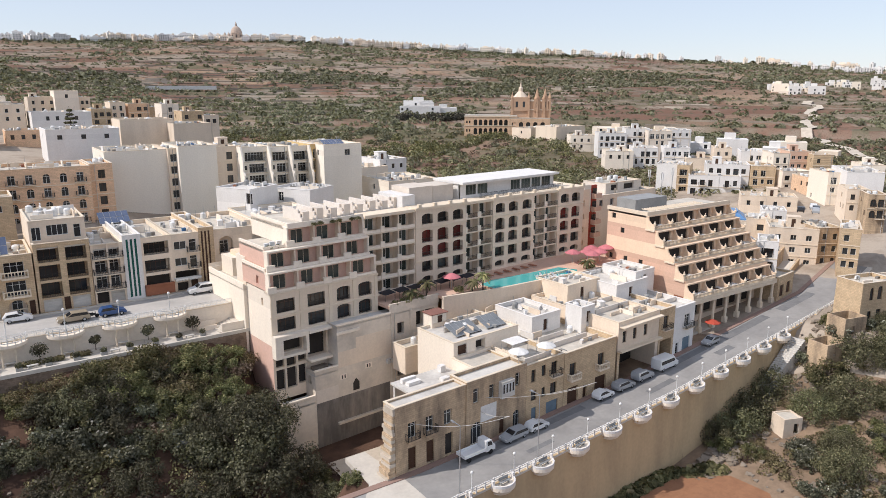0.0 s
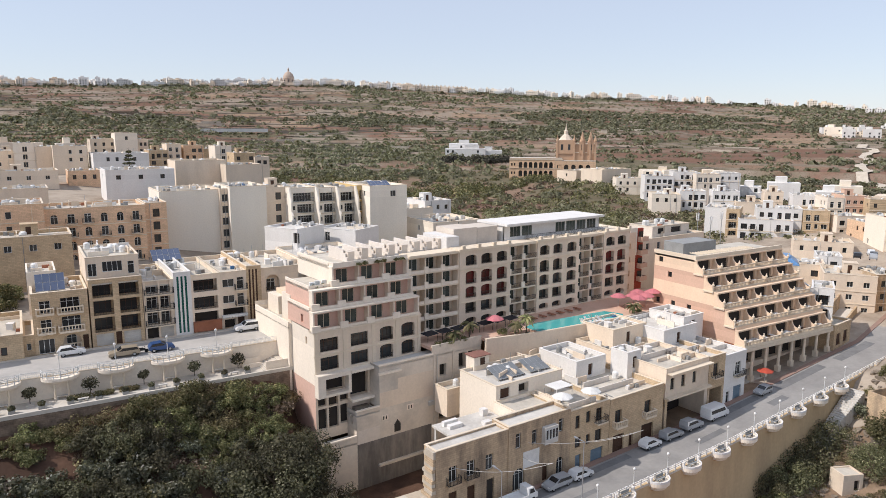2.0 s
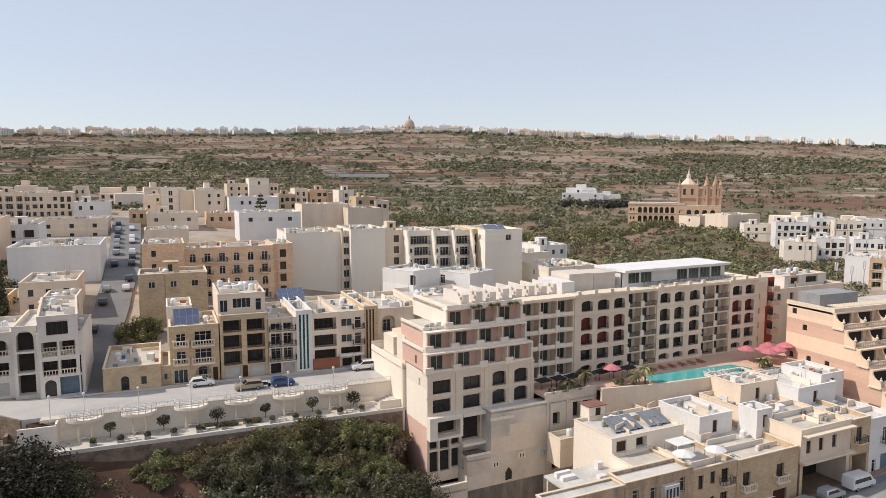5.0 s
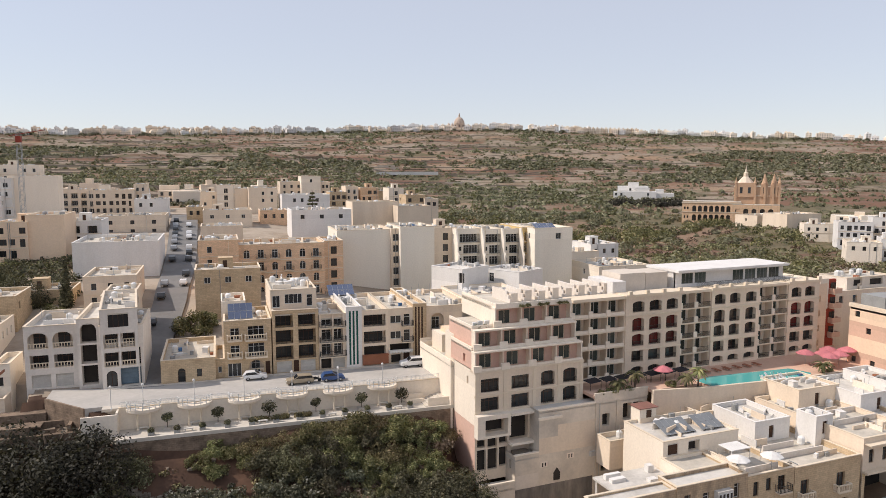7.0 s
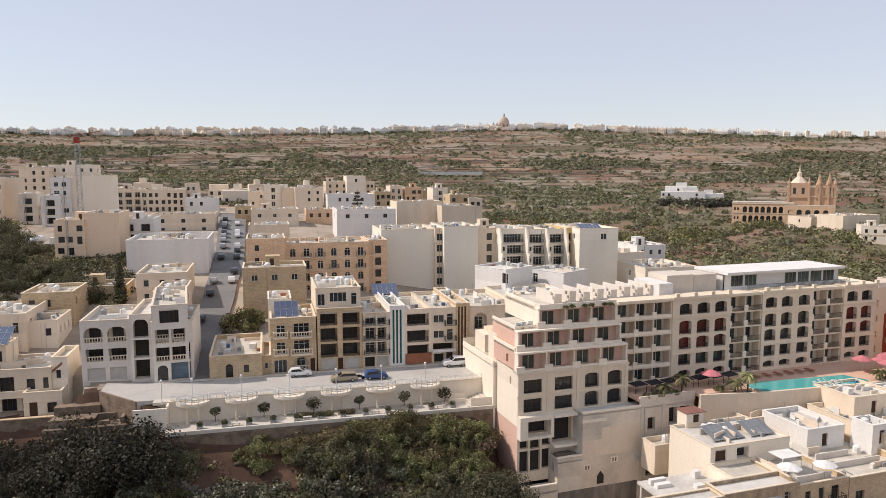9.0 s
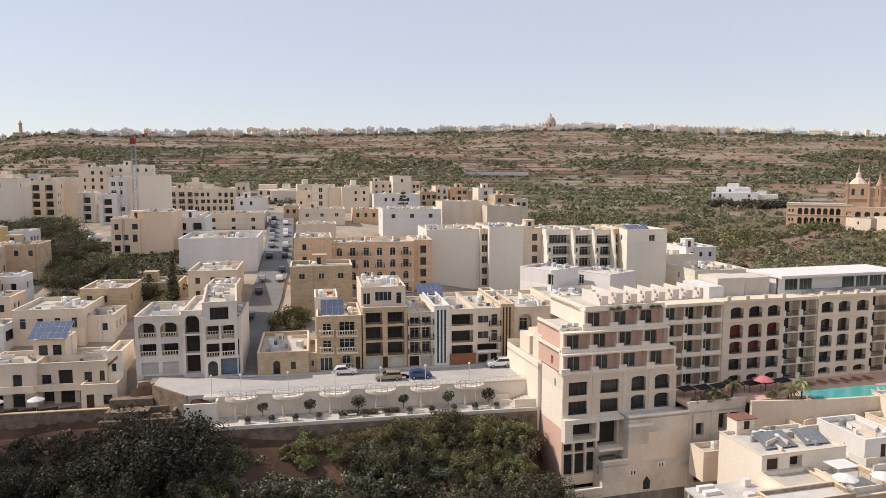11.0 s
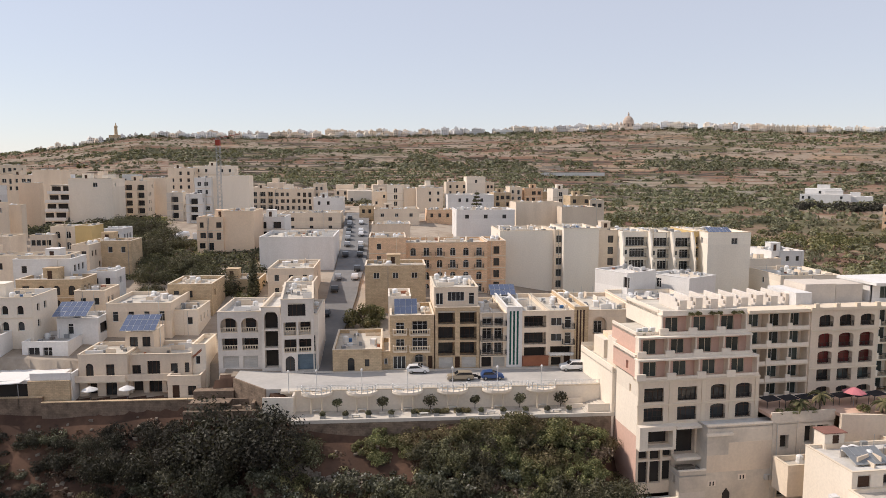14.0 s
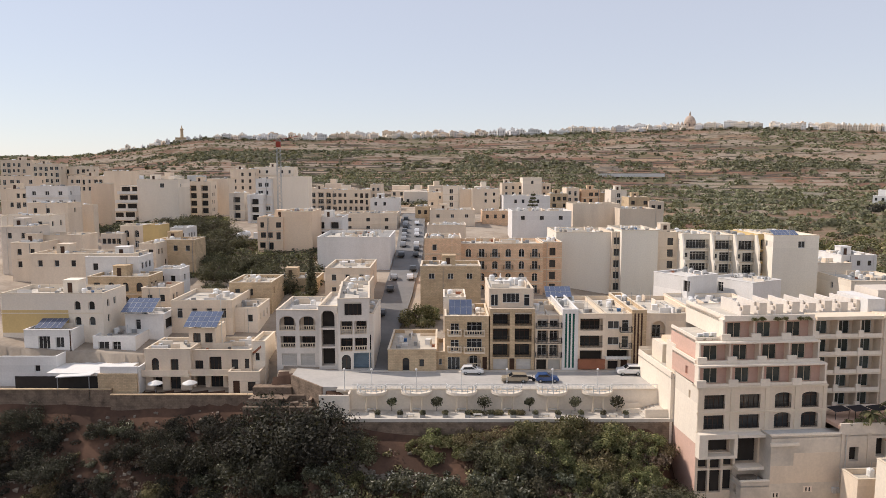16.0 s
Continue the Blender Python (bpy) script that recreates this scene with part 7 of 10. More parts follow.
    for k in range(0 if style == "blank" else rnd.randint(0, 2)):
        u = rnd.uniform(0.3, w - 0.5)
        part("drain_pipe", boxes((u, -0.1, z0, u + 0.1, -0.002, z1 - 0.2)), rnd.choice((CONCRETE, TRIM, GREYUNIT)), ob)
    if style == "endarch":
        part("painted_band", boxes((0.02, -0.02, z1 - 7.6, w * 0.66, -0.004, z1 - 3.2)), YELLOW, ob, "broad ochre painted band")
    return ob



# ---- the town: houses behind the street, on the slopes and along the lanes ----

town(3.9, 172.0, 0, 20.4, 14, 32.6, 4, ORANGE, "archy", "orange ochre apartment house with arched loggias")
town(-4.8, 169.9, 0, 8.9, 14, 34.1, 3, ORANGE, "few", "orange-brown plain flank house with two windows")
town(24.6, 174.3, 0, 4.7, 12, 32.7, 4, ORANGE, "col", "orange stair tower with a column of windows")
town(-5.3, 154.9, 0, 13.4, 10, 29.3, 1, STONE, "row3", "low honey stone house with three windows")
town(29.3, 183.7, 0, 14.7, 16, 34.4, 0, BRIGHT, "blank", "large blank cream party wall of apartments")
town(43.6, 182.4, 0, 2.5, 14, 34.6, 5, CREAM, "col", "recessed stairwell with a column of windows")
town(45.6, 180.3, 0, 9.4, 16, 35.2, 0, BRIGHT, "blank", "large blank cream party wall of apartments")
town(55.1, 180.8, 0, 6.4, 14, 34.6, 5, CREAM, "col", "cream apartment bay with a column of balcony doors")
town(60.2, 177.0, 0, 7.4, 15, 34.5, 5, BRIGHT, "balcp", "pale apartment house with glazed balconies")
town(67.1, 175.6, 0, 5.8, 15, 34.4, 5, BRIGHT, "balcp", "pale apartment house with glazed balconies")
town(72.5, 174.6, 0, 5.6, 15, 34.4, 5, BRIGHT, "balcp", "pale apartment house with glazed balconies")
town(77.5, 173.5, 0, 3.8, 15, 34.8, 5, YELLOW, "balcp", "narrow yellow apartment bay with balconies")
town(79.0, 168.4, 0, 11.0, 17, 34.9, 1, BRIGHT, "one", "tall cream end block with solar panels")
town(22.6, 233.9, 0, 19.7, 16, 37.2, 1, WHITE, "row3", "bright white flat-roofed villa with small windows")
town(25.1, 298.9, 0, 19.8, 18, 40.0, 1, WHITE, "few", "white house with a blank gable behind a pine")
town(-7.8, 329.9, 0, 8.0, 14, 40.6, 2, CREAM, "few", "cream town house on the slope")
town(-0.6, 320.0, 0, 7.6, 14, 43.8, 3, PALE, "col", "pale town house with a column of windows")
town(6.9, 317.9, 0, 5.7, 14, 42.3, 1, CREAM, "blank", "plain cream flank house")
town(12.3, 309.8, 0, 11.8, 16, 42.7, 2, CREAM, "few", "cream town house with a wide terrace")
town(28.6, 348.8, 0, 10.9, 16, 44.7, 2, CREAM, "few", "cream town house high on the slope")
town(38.1, 342.9, 0, 9.2, 14, 47.4, 1, PALE, "few", "pale tall house high on the slope")
town(47.8, 346.7, 0, 4.4, 12, 44.6, 2, CREAM, "few", "small cream house with a flat roof")
town(47.6, 316.4, 0, 7.7, 12, 40.5, 2, STONE, "win", "sandy stone house with dark windows")
town(56.3, 325.2, 0, 5.9, 12, 42.8, 3, CREAM, "win", "sandy tall house with dark windows")
town(63.9, 328.8, 0, 8.7, 12, 42.1, 2, ORANGE, "win", "terracotta coloured town house")
town(72.5, 332.2, 0, 5.8, 12, 40.4, 2, STONE, "few", "sandy stone town house")
town(73.5, 311.4, 0, 6.9, 12, 42.2, 3, PALE, "col", "grey cream town house with tall windows")
town(45.8, 250.9, 0, 16.8, 14, 38.8, 1, CREAM, "blank", "long cream warehouse wall")
town(60.5, 242.6, 0, 12.1, 14, 37.5, 1, CREAM, "blank", "long cream warehouse wall")
town(75.9, 290.2, 0, 8.5, 12, 39.8, 2, STONE, "win", "sandy stone town house with terraces")
town(83.7, 288.1, 0, 6.0, 12, 38.1, 2, CREAM, "win", "sandy small house with a terrace")
town(14.6, 269.6, 0, 10.0, 12, 35.4, 1, ORANGE, "few", "small orange house among walls")
town(-5.4, 261.9, 0, 16.8, 14, 36.1, 1, CREAM, "row3", "cream house with a broad roof terrace")
town(-11.3, 274.8, 0, 5.6, 14, 36.8, 1, STONE, "few", "sandy house at the top of the street")
town(-5.2, 214.9, 0, 11.8, 12, 34.0, 1, CREAM, "blank", "cream roof rooms behind parapets")
town(34.8, 212.2, 0, 4.2, 12, 32.6, 1, ORANGE, "few", "orange house with a roof terrace")
town(101.1, 189.7, 0, 9.5, 16, 25.5, 1, PALE, "blank", "pale block with a setback roof")
town(109.6, 193.1, 0, 9.8, 12, 27.2, 1, WHITE, "few", "white setback house with solar panels")
town(93.3, 159.8, 0, 15.0, 16, 25.2, 1, PALE, "few", "pale low block behind the hotel")
town(-34.8, 191.9, 0, 19.9, 22, 32.4, 0, WHITE, "blank", "large whitewashed party wall house")
town(-27.8, 162.6, 0, 10.5, 16, 27.8, 2, CREAM, "few", "sandy yellow house with roof parapets")
town(-21.7, 143.4, 0, 5.8, 14, 26.7, 1, CREAM, "few", "cream house with an inner roof terrace")
town(-42.0, 224.1, 0, 9.5, 14, 35.8, 3, WHITE, "balc", "grey-white house with broad glazed balconies")
town(-38.1, 255.2, 0, 20.9, 16, 35.2, 2, CREAM, "row3", "cream house with an arched roof loggia")
town(-31.3, 298.4, 0, 12.2, 14, 39.0, 1, WHITE, "few", "white box-like house beside the street")
town(-34.4, 328.2, 0, 5.2, 12, 44.4, 2, CREAM, "few", "cream stair tower over terraces")
town(-51.6, 320.9, 0, 18.0, 14, 42.0, 3, CREAM, "win", "row of cream terraced houses")
town(-62.5, 324.0, 0, 11.7, 8, 42.4, 3, CREAM, "balc", "row of cream terraced houses with balconies")
town(-55.3, 207.8, 0, 7.5, 14, 36.8, 3, PEACH, "win", "peach apartment house under construction")
town(-48.4, 208.5, 0, 9.2, 16, 38.5, 0, PEACH, "blank", "blank peach party wall")
town(-74.0, 264.8, 0, 5.9, 8, 41.7, 5, WHITE, "balc", "white apartment tower with balconies")
town(-71.7, 268.6, 0, 6.0, 8, 47.6, 5, WHITE, "win", "white apartment tower with balconies")
town(-67.5, 271.7, 0, 15.2, 8, 48.4, 0, PALE, "blank", "blank pale party wall of a tower block")
town(-83.2, 272.6, 0, 5.9, 8, 42.1, 4, GREYBLOCK, "balc", "grey unfinished apartment frame")
town(-95.5, 315.9, 0, 10.8, 8, 51.4, 3, CREAM, "few", "cream apartment block high on the slope")
town(-86.7, 323.6, 0, 18.1, 8, 52.5, 2, PALE, "few", "pale apartment block high on the slope")
steps_ap = thing("stepped_apartments", pose(-122.0, 262.0, 0), "stepped pale apartment block with white terrace parapets", "house", "town houses")
for k in range(5):
    x0, x1, zt = -0.1 - 0.45 * k, 8.2 - 0.5 * k, 45.1 - 3.15 * k
    bm = bmesh.new()
    panel(bm, pose(x0, 4.0 - k, 0), x1 - x0, zt - 3.15 - (6 if k == 4 else 0), zt, [(0.5, x1 - x0 - 4.6, zt - 2.6, zt - 0.5, "dark", 0.5), (x1 - x0 - 3.9, x1 - x0 - 0.4, zt - 2.6, zt - 0.4, "dark", 0.5)])
    panel(bm, pose(x0, 4.0 - k, 0) @ SIDES["L"](0, 12.0), 12.0, zt - 3.15 - (6 if k == 4 else 0), zt, [])
    part("wall", bm, PALE, steps_ap)
    for o in ((0.5, x1 - x0 - 4.6, zt - 2.6, zt - 0.5, "dark", 0.5), (x1 - x0 - 3.9, x1 - x0 - 0.4, zt - 2.6, zt - 0.4, "dark", 0.5)):
        fill(steps_ap, pose(x0, 4.0 - k, 0), o, WHITEFRAME, GLASS, "iron")
    part("roof", boxes((x0, 4.0 - k, zt - 0.2, x1, 16.0, zt)), ROOF, steps_ap)
    part("parapet", boxes((x0 - 0.5, 2.6 - k, zt - 3.2, x1, 2.8 - k, zt - 2.1)), WHITE, steps_ap)
    part("terrace_floor", boxes((x0 - 0.5, 2.8 - k, zt - 3.3, x1, 4.0 - k, zt - 3.1)), TRIM, steps_ap)
town(-114.6, 263.5, 0, 15.4, 12, 47.4, 2, PALE, "one", "blank pale flank of the stepped apartment block")
town(-102.7, 281.9, 0, 9.5, 8, 46.4, 5, CREAM, "balc", "cream apartment house with balconies")
town(-98.6, 293.9, 0, 9.2, 8, 47.4, 0, CREAM, "blank", "blank cream party wall")
town(-123.1, 245.9, 0, 6.9, 2.5, 46.2, 0, PEACH, "blank", "stepped peach party wall")
town(-134.4, 279.3, 0, 10.5, 8, 50.6, 0, CREAM, "blank", "tall blank cream wall")
town(-118.1, 220.3, 0, 8.3, 3, 40.0, 1, CREAM, "blank", "sandy wall house with a flat roof")
town(-137.7, 232.2, 0, 13.9, 8, 45.5, 2, WHITE, "row3", "white house with a long terrace")
town(-149.1, 237.0, 0, 9.5, 8, 44.5, 2, CREAM, "win", "cream town house with a flat roof")
town(-175.5, 279.5, 0, 13.4, 8, 48.6, 2, CREAM, "win", "cream town house with a flat roof")
town(-201.4, 345.6, 0, 13.8, 8, 54.3, 4, CREAM, "win", "cream apartment block far off")
town(-223.0, 355.9, 0, 15.6, 8, 56.2, 3, CREAM, "win", "grey cream apartment block far off")
town(-190.9, 351.5, 0, 15.4, 8, 53.0, 2, CREAM, "win", "cream houses far off")
town(-155.0, 291.3, 0, 15.1, 8, 48.6, 2, CREAM, "win", "cream houses on the slope")
town(-122.3, 206.5, 0, 11.9, 8, 41.1, 1, CREAM, "few", "cream house with dishes on its roof")
town(-114.8, 181.8, 0, 12.4, 8, 38.9, 1, PALE, "few", "pale low house with solar heaters")
town(-109.6, 173.2, 0, 7.7, 8, 36.7, 1, GREYBLOCK, "few", "grey low house with a flat roof")
town(-102.2, 176.5, 0, 11.0, 8, 34.3, 1, CREAM, "blank", "cream upper house with a dish")
town(-104.3, 168.3, 0, 7.1, 8, 33.2, 2, CREAM, "few", "cream house with an arched window")
town(-93.9, 158.2, 0, 23.4, 8, 31.7, 1, CREAM, "few", "long cream house with a roof room")
town(-80.5, 156.5, 0, 12.0, 8, 31.2, 1, WHITE, "few", "white low roof house with an arched door")
town(-98.0, 200.0, 0, 5.9, 6, 32.6, 1, GREYBLOCK, "porch", "pale villa porch with a glazed front")
town(-93.8, 203.0, 0, 6.6, 8, 34.7, 2, CREAM, "fewarch", "cream villa with arched upper windows")
town(-87.2, 203.0, 0, 4.6, 8, 34.9, 0, YELLOW, "blank", "ochre blank flank of a villa")
town(-76.0, 174.1, 0, 4.2, 8, 32.4, 3, CREAM, "win", "old sandy house with dark windows")
town(-74.7, 181.2, 0, 10.2, 8, 32.7, 1, STONE, "few", "rough stone farm rooms")
town(-76.5, 195.6, 0, 4.7, 8, 34.6, 1, WHITE, "few", "small white roof hut")
town(-76.6, 149.5, 0, 13.0, 8, 27.8, 2, STONE, "archy", "ornate honey stone house with arched windows")
town(-66.1, 158.8, 0, 5.9, 6, 28.1, 1, WHITE, "few", "white roof room with a flat roof")
town(-63.9, 146.7, 0, 6.0, 8, 25.8, 2, CREAM, "few", "cream house with a brown door")
town(-55.0, 139.6, 0, 12.3, 14, 24.4, 1, CREAM, "balw", "cream villa with a long stone balustrade balcony")
town(-43.6, 141.4, 0, 5.5, 10, 22.6, 1, PALE, "few", "pale annexe with a grey door")
town(-47.3, 152.9, 0, 9.3, 12, 26.0, 1, STONE, "few", "rough old stone farmhouse rooms")
town(-46.0, 168.8, 0, 15.1, 10, 24.5, 1, STONE, "few", "rough stone farmhouse with small windows")
town(-84.6, 132.3, 0, 19.4, 10, 27.1, 2, PALE, "endarch", "large cream house with a broad ochre band")
town(248.9, 260.1, 5, 21.9, 14, 29.8, 1, CREAM, "blank", "long cream institution block")
town(249.7, 279.8, 5, 26.8, 14, 28.0, 1, CREAM, "row3", "long cream institution block")
town(205.3, 162.8, -58, 7.1, 12, 23.1, 1, WHITE, "blank", "tall white blank flank house")
town(207.9, 156.1, -58, 4.3, 12, 23.0, 4, STONE, "balc", "brown stacked balcony bay")
town(207.1, 150.5, -52, 16.7, 12, 20.1, 3, WHITE, "winb", "white stepped villa with many windows")
town(215.1, 149.6, -52, 14.1, 12, 23.5, 4, WHITE, "win", "white villa with stepped roofs")
town(223.0, 137.5, -50, 7.8, 12, 23.4, 3, STONE, "win", "sandy stone house with brown windows")
town(196.4, 123.5, -54, 15.7, 10, 17.4, 1, CREAM, "few", "long low cream wall house")
town(228.0, 129.0, -32, 10.5, 10, 22.0, 4, PALE, "win", "pale street house with shutters")
town(221.7, 115.6, -32, 5.9, 12, 21.6, 3, ORANGE, "win", "orange street house with shutters")
town(214.7, 107.2, -36, 5.8, 12, 24.7, 4, PALE, "win", "cream street house with shutters")
town(212.3, 100.8, -50, 9.8, 18, 25.7, 1, WHITE, "blank", "long white roof house")
town(200.8, 94.7, -50, 5.5, 10, 22.4, 2, CREAM, "few", "cream wall house beside the lane")
town(195.6, 86.7, -50, 4.4, 8, 22.4, 2, OLDSTONE, "archy", "roofless old stone house with an arched door")
town(176.5, 104.3, -54, 5.9, 8, 17.6, 1, WHITE, "one", "white small house with a flat roof")
town(166.2, 103.9, -54, 7.2, 10, 16.5, 2, CREAM, "one", "cream roof house with a flat roof")
town(161.1, 93.0, -54, 11.0, 12, 16.5, 3, CREAM, "row3", "cream house with blue balcony windows")
town(167.9, 84.5, -30, 6.0, 10, 16.9, 3, OLDSTONE, "few", "shaded stone house beside the ramp")
town(162.8, 76.9, -62, 4.0, 12, 18.7, 3, STONE, "few", "honey stone corner house with dark windows")
town(138.5, 86.0, -40, 3.8, 8, 17.0, 3, WHITE, "balc", "white house with glazed balconies")
town(141.9, 84.2, -58, 4.2, 8, 17.1, 3, WHITE, "balc", "white house with tall dark windows")
blue = town(147.6, 99.5, -54, 7.5, 9, 18.9, 2, CREAM, "few", "cream house under a blue roof")
bm = bmesh.new()
rows4 = [[bm.verts.new(p) for p in ((i, i, z), (7.5 - i, i, z), (7.5 - i, 9 - i, z), (i, 9 - i, z))] for i, z in ((0.2, 18.9), (0.2, 19.2), (1.6, 20.3), (2.0, 20.3), (2.0, 20.8))]
for ra, rb in zip(rows4, rows4[1:]):
    for i in range(4):
        bm.faces.new((ra[i], ra[(i + 1) % 4], rb[(i + 1) % 4], rb[i]))
bm.faces.new(rows4[-1])
part("blue_roof", bm, material("blue_roof_glazing", (0.10, 0.22, 0.42), 0.3, (0.16, 0.28, 0.46), 0.8, 3.0, 0.6), blue, "hipped blue roof glazing")
town(247.6, 169.3, -50, 6.7, 12, 26.0, 2, CREAM, "few", "cream house with arched windows")
town(246.4, 156.7, -50, 7.9, 12, 25.7, 2, WHITE, "win", "white low villa on the slope")
town(243.7, 142.0, -40, 5.9, 12, 26.2, 2, PALE, "win", "pale house with rooftop tanks")
town(247.9, 138.5, -40, 7.4, 12, 27.0, 2, SALMON, "row3", "dark red pillared loggia house")
town(248.1, 129.8, -45, 6.4, 12, 26.5, 2, STONE, "few", "sandy small house on the slope")
town(238.2, 109.0, -50, 6.9, 12, 25.4, 1, PALE, "few", "pale low houses on the slope")
town(233.4, 182.0, -45, 9.9, 12, 25.8, 2, WHITE, "win", "white villa with rooftop huts")
town(235.4, 172.8, -48, 9.8, 12, 22.4, 1, CREAM, "few", "tan walled house with a flat roof")
town(241.5, 224.9, -38, 12.6, 12, 29.0, 3, WHITE, "win", "white villas with terraces on the slope")
town(255.5, 221.3, -40, 10.7, 12, 30.7, 3, WHITE, "winb", "white villa on the slope with balconies")
town(257.3, 209.9, -40, 10.4, 12, 30.2, 2, PALE, "win", "pale villa on the slope")
town(273.2, 210.6, -40, 9.6, 12, 30.1, 2, WHITE, "few", "white house with small windows on the slope")
town(228.8, 194.1, -42, 10.1, 12, 25.2, 2, WHITE, "win", "white stepped house on the slope")
town(214.3, 195.4, -40, 11.0, 12, 24.4, 1, PALE, "few", "pale low villa with a terrace")
town(243.4, 244.5, -36, 14.0, 12, 26.7, 2, PALE, "few", "cream low house beside the valley")

solar_array(81.0, 172.0, 34.2, 0, 6, 2, 22)
# sloping party walls between the apartment balconies
for x, y in ((60.0, 177.0), (66.9, 175.6), (72.3, 174.6), (77.2, 173.5)):
    bm = bmesh.new()
    prism(bm, [(0.6, 34.6), (-0.3, 34.6), (-1.9, 31.2), (-1.9, 28.4), (-2.6, 27.6), (-2.6, 14.0), (0.6, 14.0)], -0.2, 0.2)
    fin = tagged(part("party_wall", bm, BRIGHT), "pale sloping party wall between apartment balconies", "party wall", "party walls")
    fin.matrix_world = pose(x, y, 0, 0, 0, 90)

# ---- distance: ridge towns, domed church, tower, convent church ----
rnd = random.Random(5)


RIDGE = {}


def ridge_block(m, w, d, h, mat):
    """A house of the town on the ridge, too small to pick out singly."""
    for key, rows in ((mat.name, [(0, 0, -12, w, d, h), (w * 0.2, d * 0.2, h, w * 0.55, d * 0.8, h + 2.4)]),
                      (GLASS.name, [(w * (i + 0.5) / max(1, int(w / 3.6)) - 0.7, -0.08, k * 3.2 + 0.8, w * (i + 0.5) / max(1, int(w / 3.6)) + 0.7, 0.05, k * 3.2 + 2.5) for i in range(max(1, int(w / 3.6))) for k in range(max(1, int(h / 3.2)))])):
        bm = RIDGE.setdefault(key, bmesh.new())
        for r in rows:
            for v in box(bm, *r):
                v.co = m @ v.co


def far_block(x, y, z, yaw, w, d, h, mat, label, group):
    """A far flat-roofed house with its rows of dark windows."""
    far = math.hypot(x, y) > 1300
    if far:
        return ridge_block(pose(x, y, z, 0, 0, yaw), w, d, h, mat)
    ob = thing("far_house", pose(x, y, z, 0, 0, yaw), label, "house", group)
    bm = bmesh.new()
    box(bm, 0, 0, -12, w, d, h)
    if rnd.random() < 0.6:
        a = rnd.uniform(0.1, 0.5) * w
        box(bm, a, d * 0.2, h, a + w * 0.35, d * 0.8, h + 2.6)
    part("wall", bm, mat, ob)
    bm = bmesh.new()
    n = max(1, int(h / 3.2))
    c = max(1, int(w / 3.6))
    for k in range(n):
        for i in range(c):
            if rnd.random() < 0.5:
                u = w * (i + 0.5) / c
                box(bm, u - 0.7, -0.06, k * 3.2 + 0.8, u + 0.7, 0.05, k * 3.2 + 2.6)
    tagged(part("windows", bm, GLASS, ob), kind="stuff")
    return ob


a = 26.0
while a > -68:
    el = float(table(SKYLINE, a))
    dense = 1.0 if -26 < a < 18 else 0.75 if a > 18 else (0.85 if -46 < a else 0.4)
    if rnd.random() < dense * (1.0 if math.sin(a * 1.9) + math.sin(a * 4.3 + 1) > -0.9 else 0.5):
        for row in range(2 if -30 < a < 16 else 1):
            r = 1478 + 34 * row + rnd.uniform(-10, 14)
            x, y = -math.sin(radians(a)) * r, math.cos(radians(a)) * r
            w = rnd.uniform(6, 13) if rnd.random() < 0.6 else rnd.uniform(13, 26)
            h = rnd.choice((5, 6.5, 8, 8, 9.5, 11, 13)) + 2.5 * row
            far_block(x, y, gz(x, y) - 1, a + rnd.uniform(-15, 15), w, rnd.uniform(9, 14), h, rnd.choice((CREAM, PALE, WHITE, WHITE, WHITE, PALE)), "far cream houses along the ridge", "ridge houses")
    a -= rnd.uniform(0.20, 0.45)
for i in range(16):   # long terraced apartments on the crest
    x0, y0 = 690 + i * 7.5, 1308 - i * 4.0
    far_block(x0, y0, gz(x0, y0), -28, 7.4, 10, 11, CREAM, "long row of cream apartments on the ridge", "ridge apartments")
# hamlets on the slopes
for az0, r0, n, spread, mats, lab in ((-60.5, 880, 13, 1.8, (WHITE, WHITE, PALE), "white hamlet house on the far slope"), (-66, 1000, 14, 3.5, (WHITE, PALE), "white hamlet house on the far slope"), (-64, 1420, 24, 5.0, (WHITE,), "white far town house"),
                                      (25, 560, 20, 6.0, (CREAM, PALE, WHITE), "cream outskirts house"), (31, 480, 22, 5.0, (CREAM, PALE, WHITE), "cream outskirts house"),
                                      (27, 430, 14, 6.0, (CREAM, PALE), "cream outskirts house"), (13, 400, 16, 7.0, (CREAM, PALE, WHITE), "cream outskirts house"), (1, 390, 8, 4.0, (CREAM, PALE), "cream outskirts house"), (-49, 385, 9, 4.0, (WHITE, PALE, CREAM), "white hillside villa"), (-58, 360, 7, 5.0, (WHITE, PALE, CREAM), "pale hillside house")):
    for i in range(n):
        a = az0 + rnd.uniform(-spread, spread)
        r = r0 * rnd.uniform(0.94, 1.08)
        x, y = -math.sin(radians(a)) * r, math.cos(radians(a)) * r
        far_block(x, y, gz(x, y), (az0 if az0 < 0 else 0) + rnd.choice((0, 5, -12, 15)), rnd.uniform(8, 16), rnd.uniform(8, 12), rnd.choice((4, 6.5, 6.5, 9)), rnd.choice(mats), lab + " with a flat roof", "hillside houses")
# greenhouse and white wall lines
gh = part("greenhouse", boxes((0, 0, 0, 62, 8, 3.2)), WHITE)
gh.matrix_world = pose(150, 690, gz(170, 690), 0, 0, -12)
tagged(gh, "long pale greenhouse on the terraces", "greenhouse")
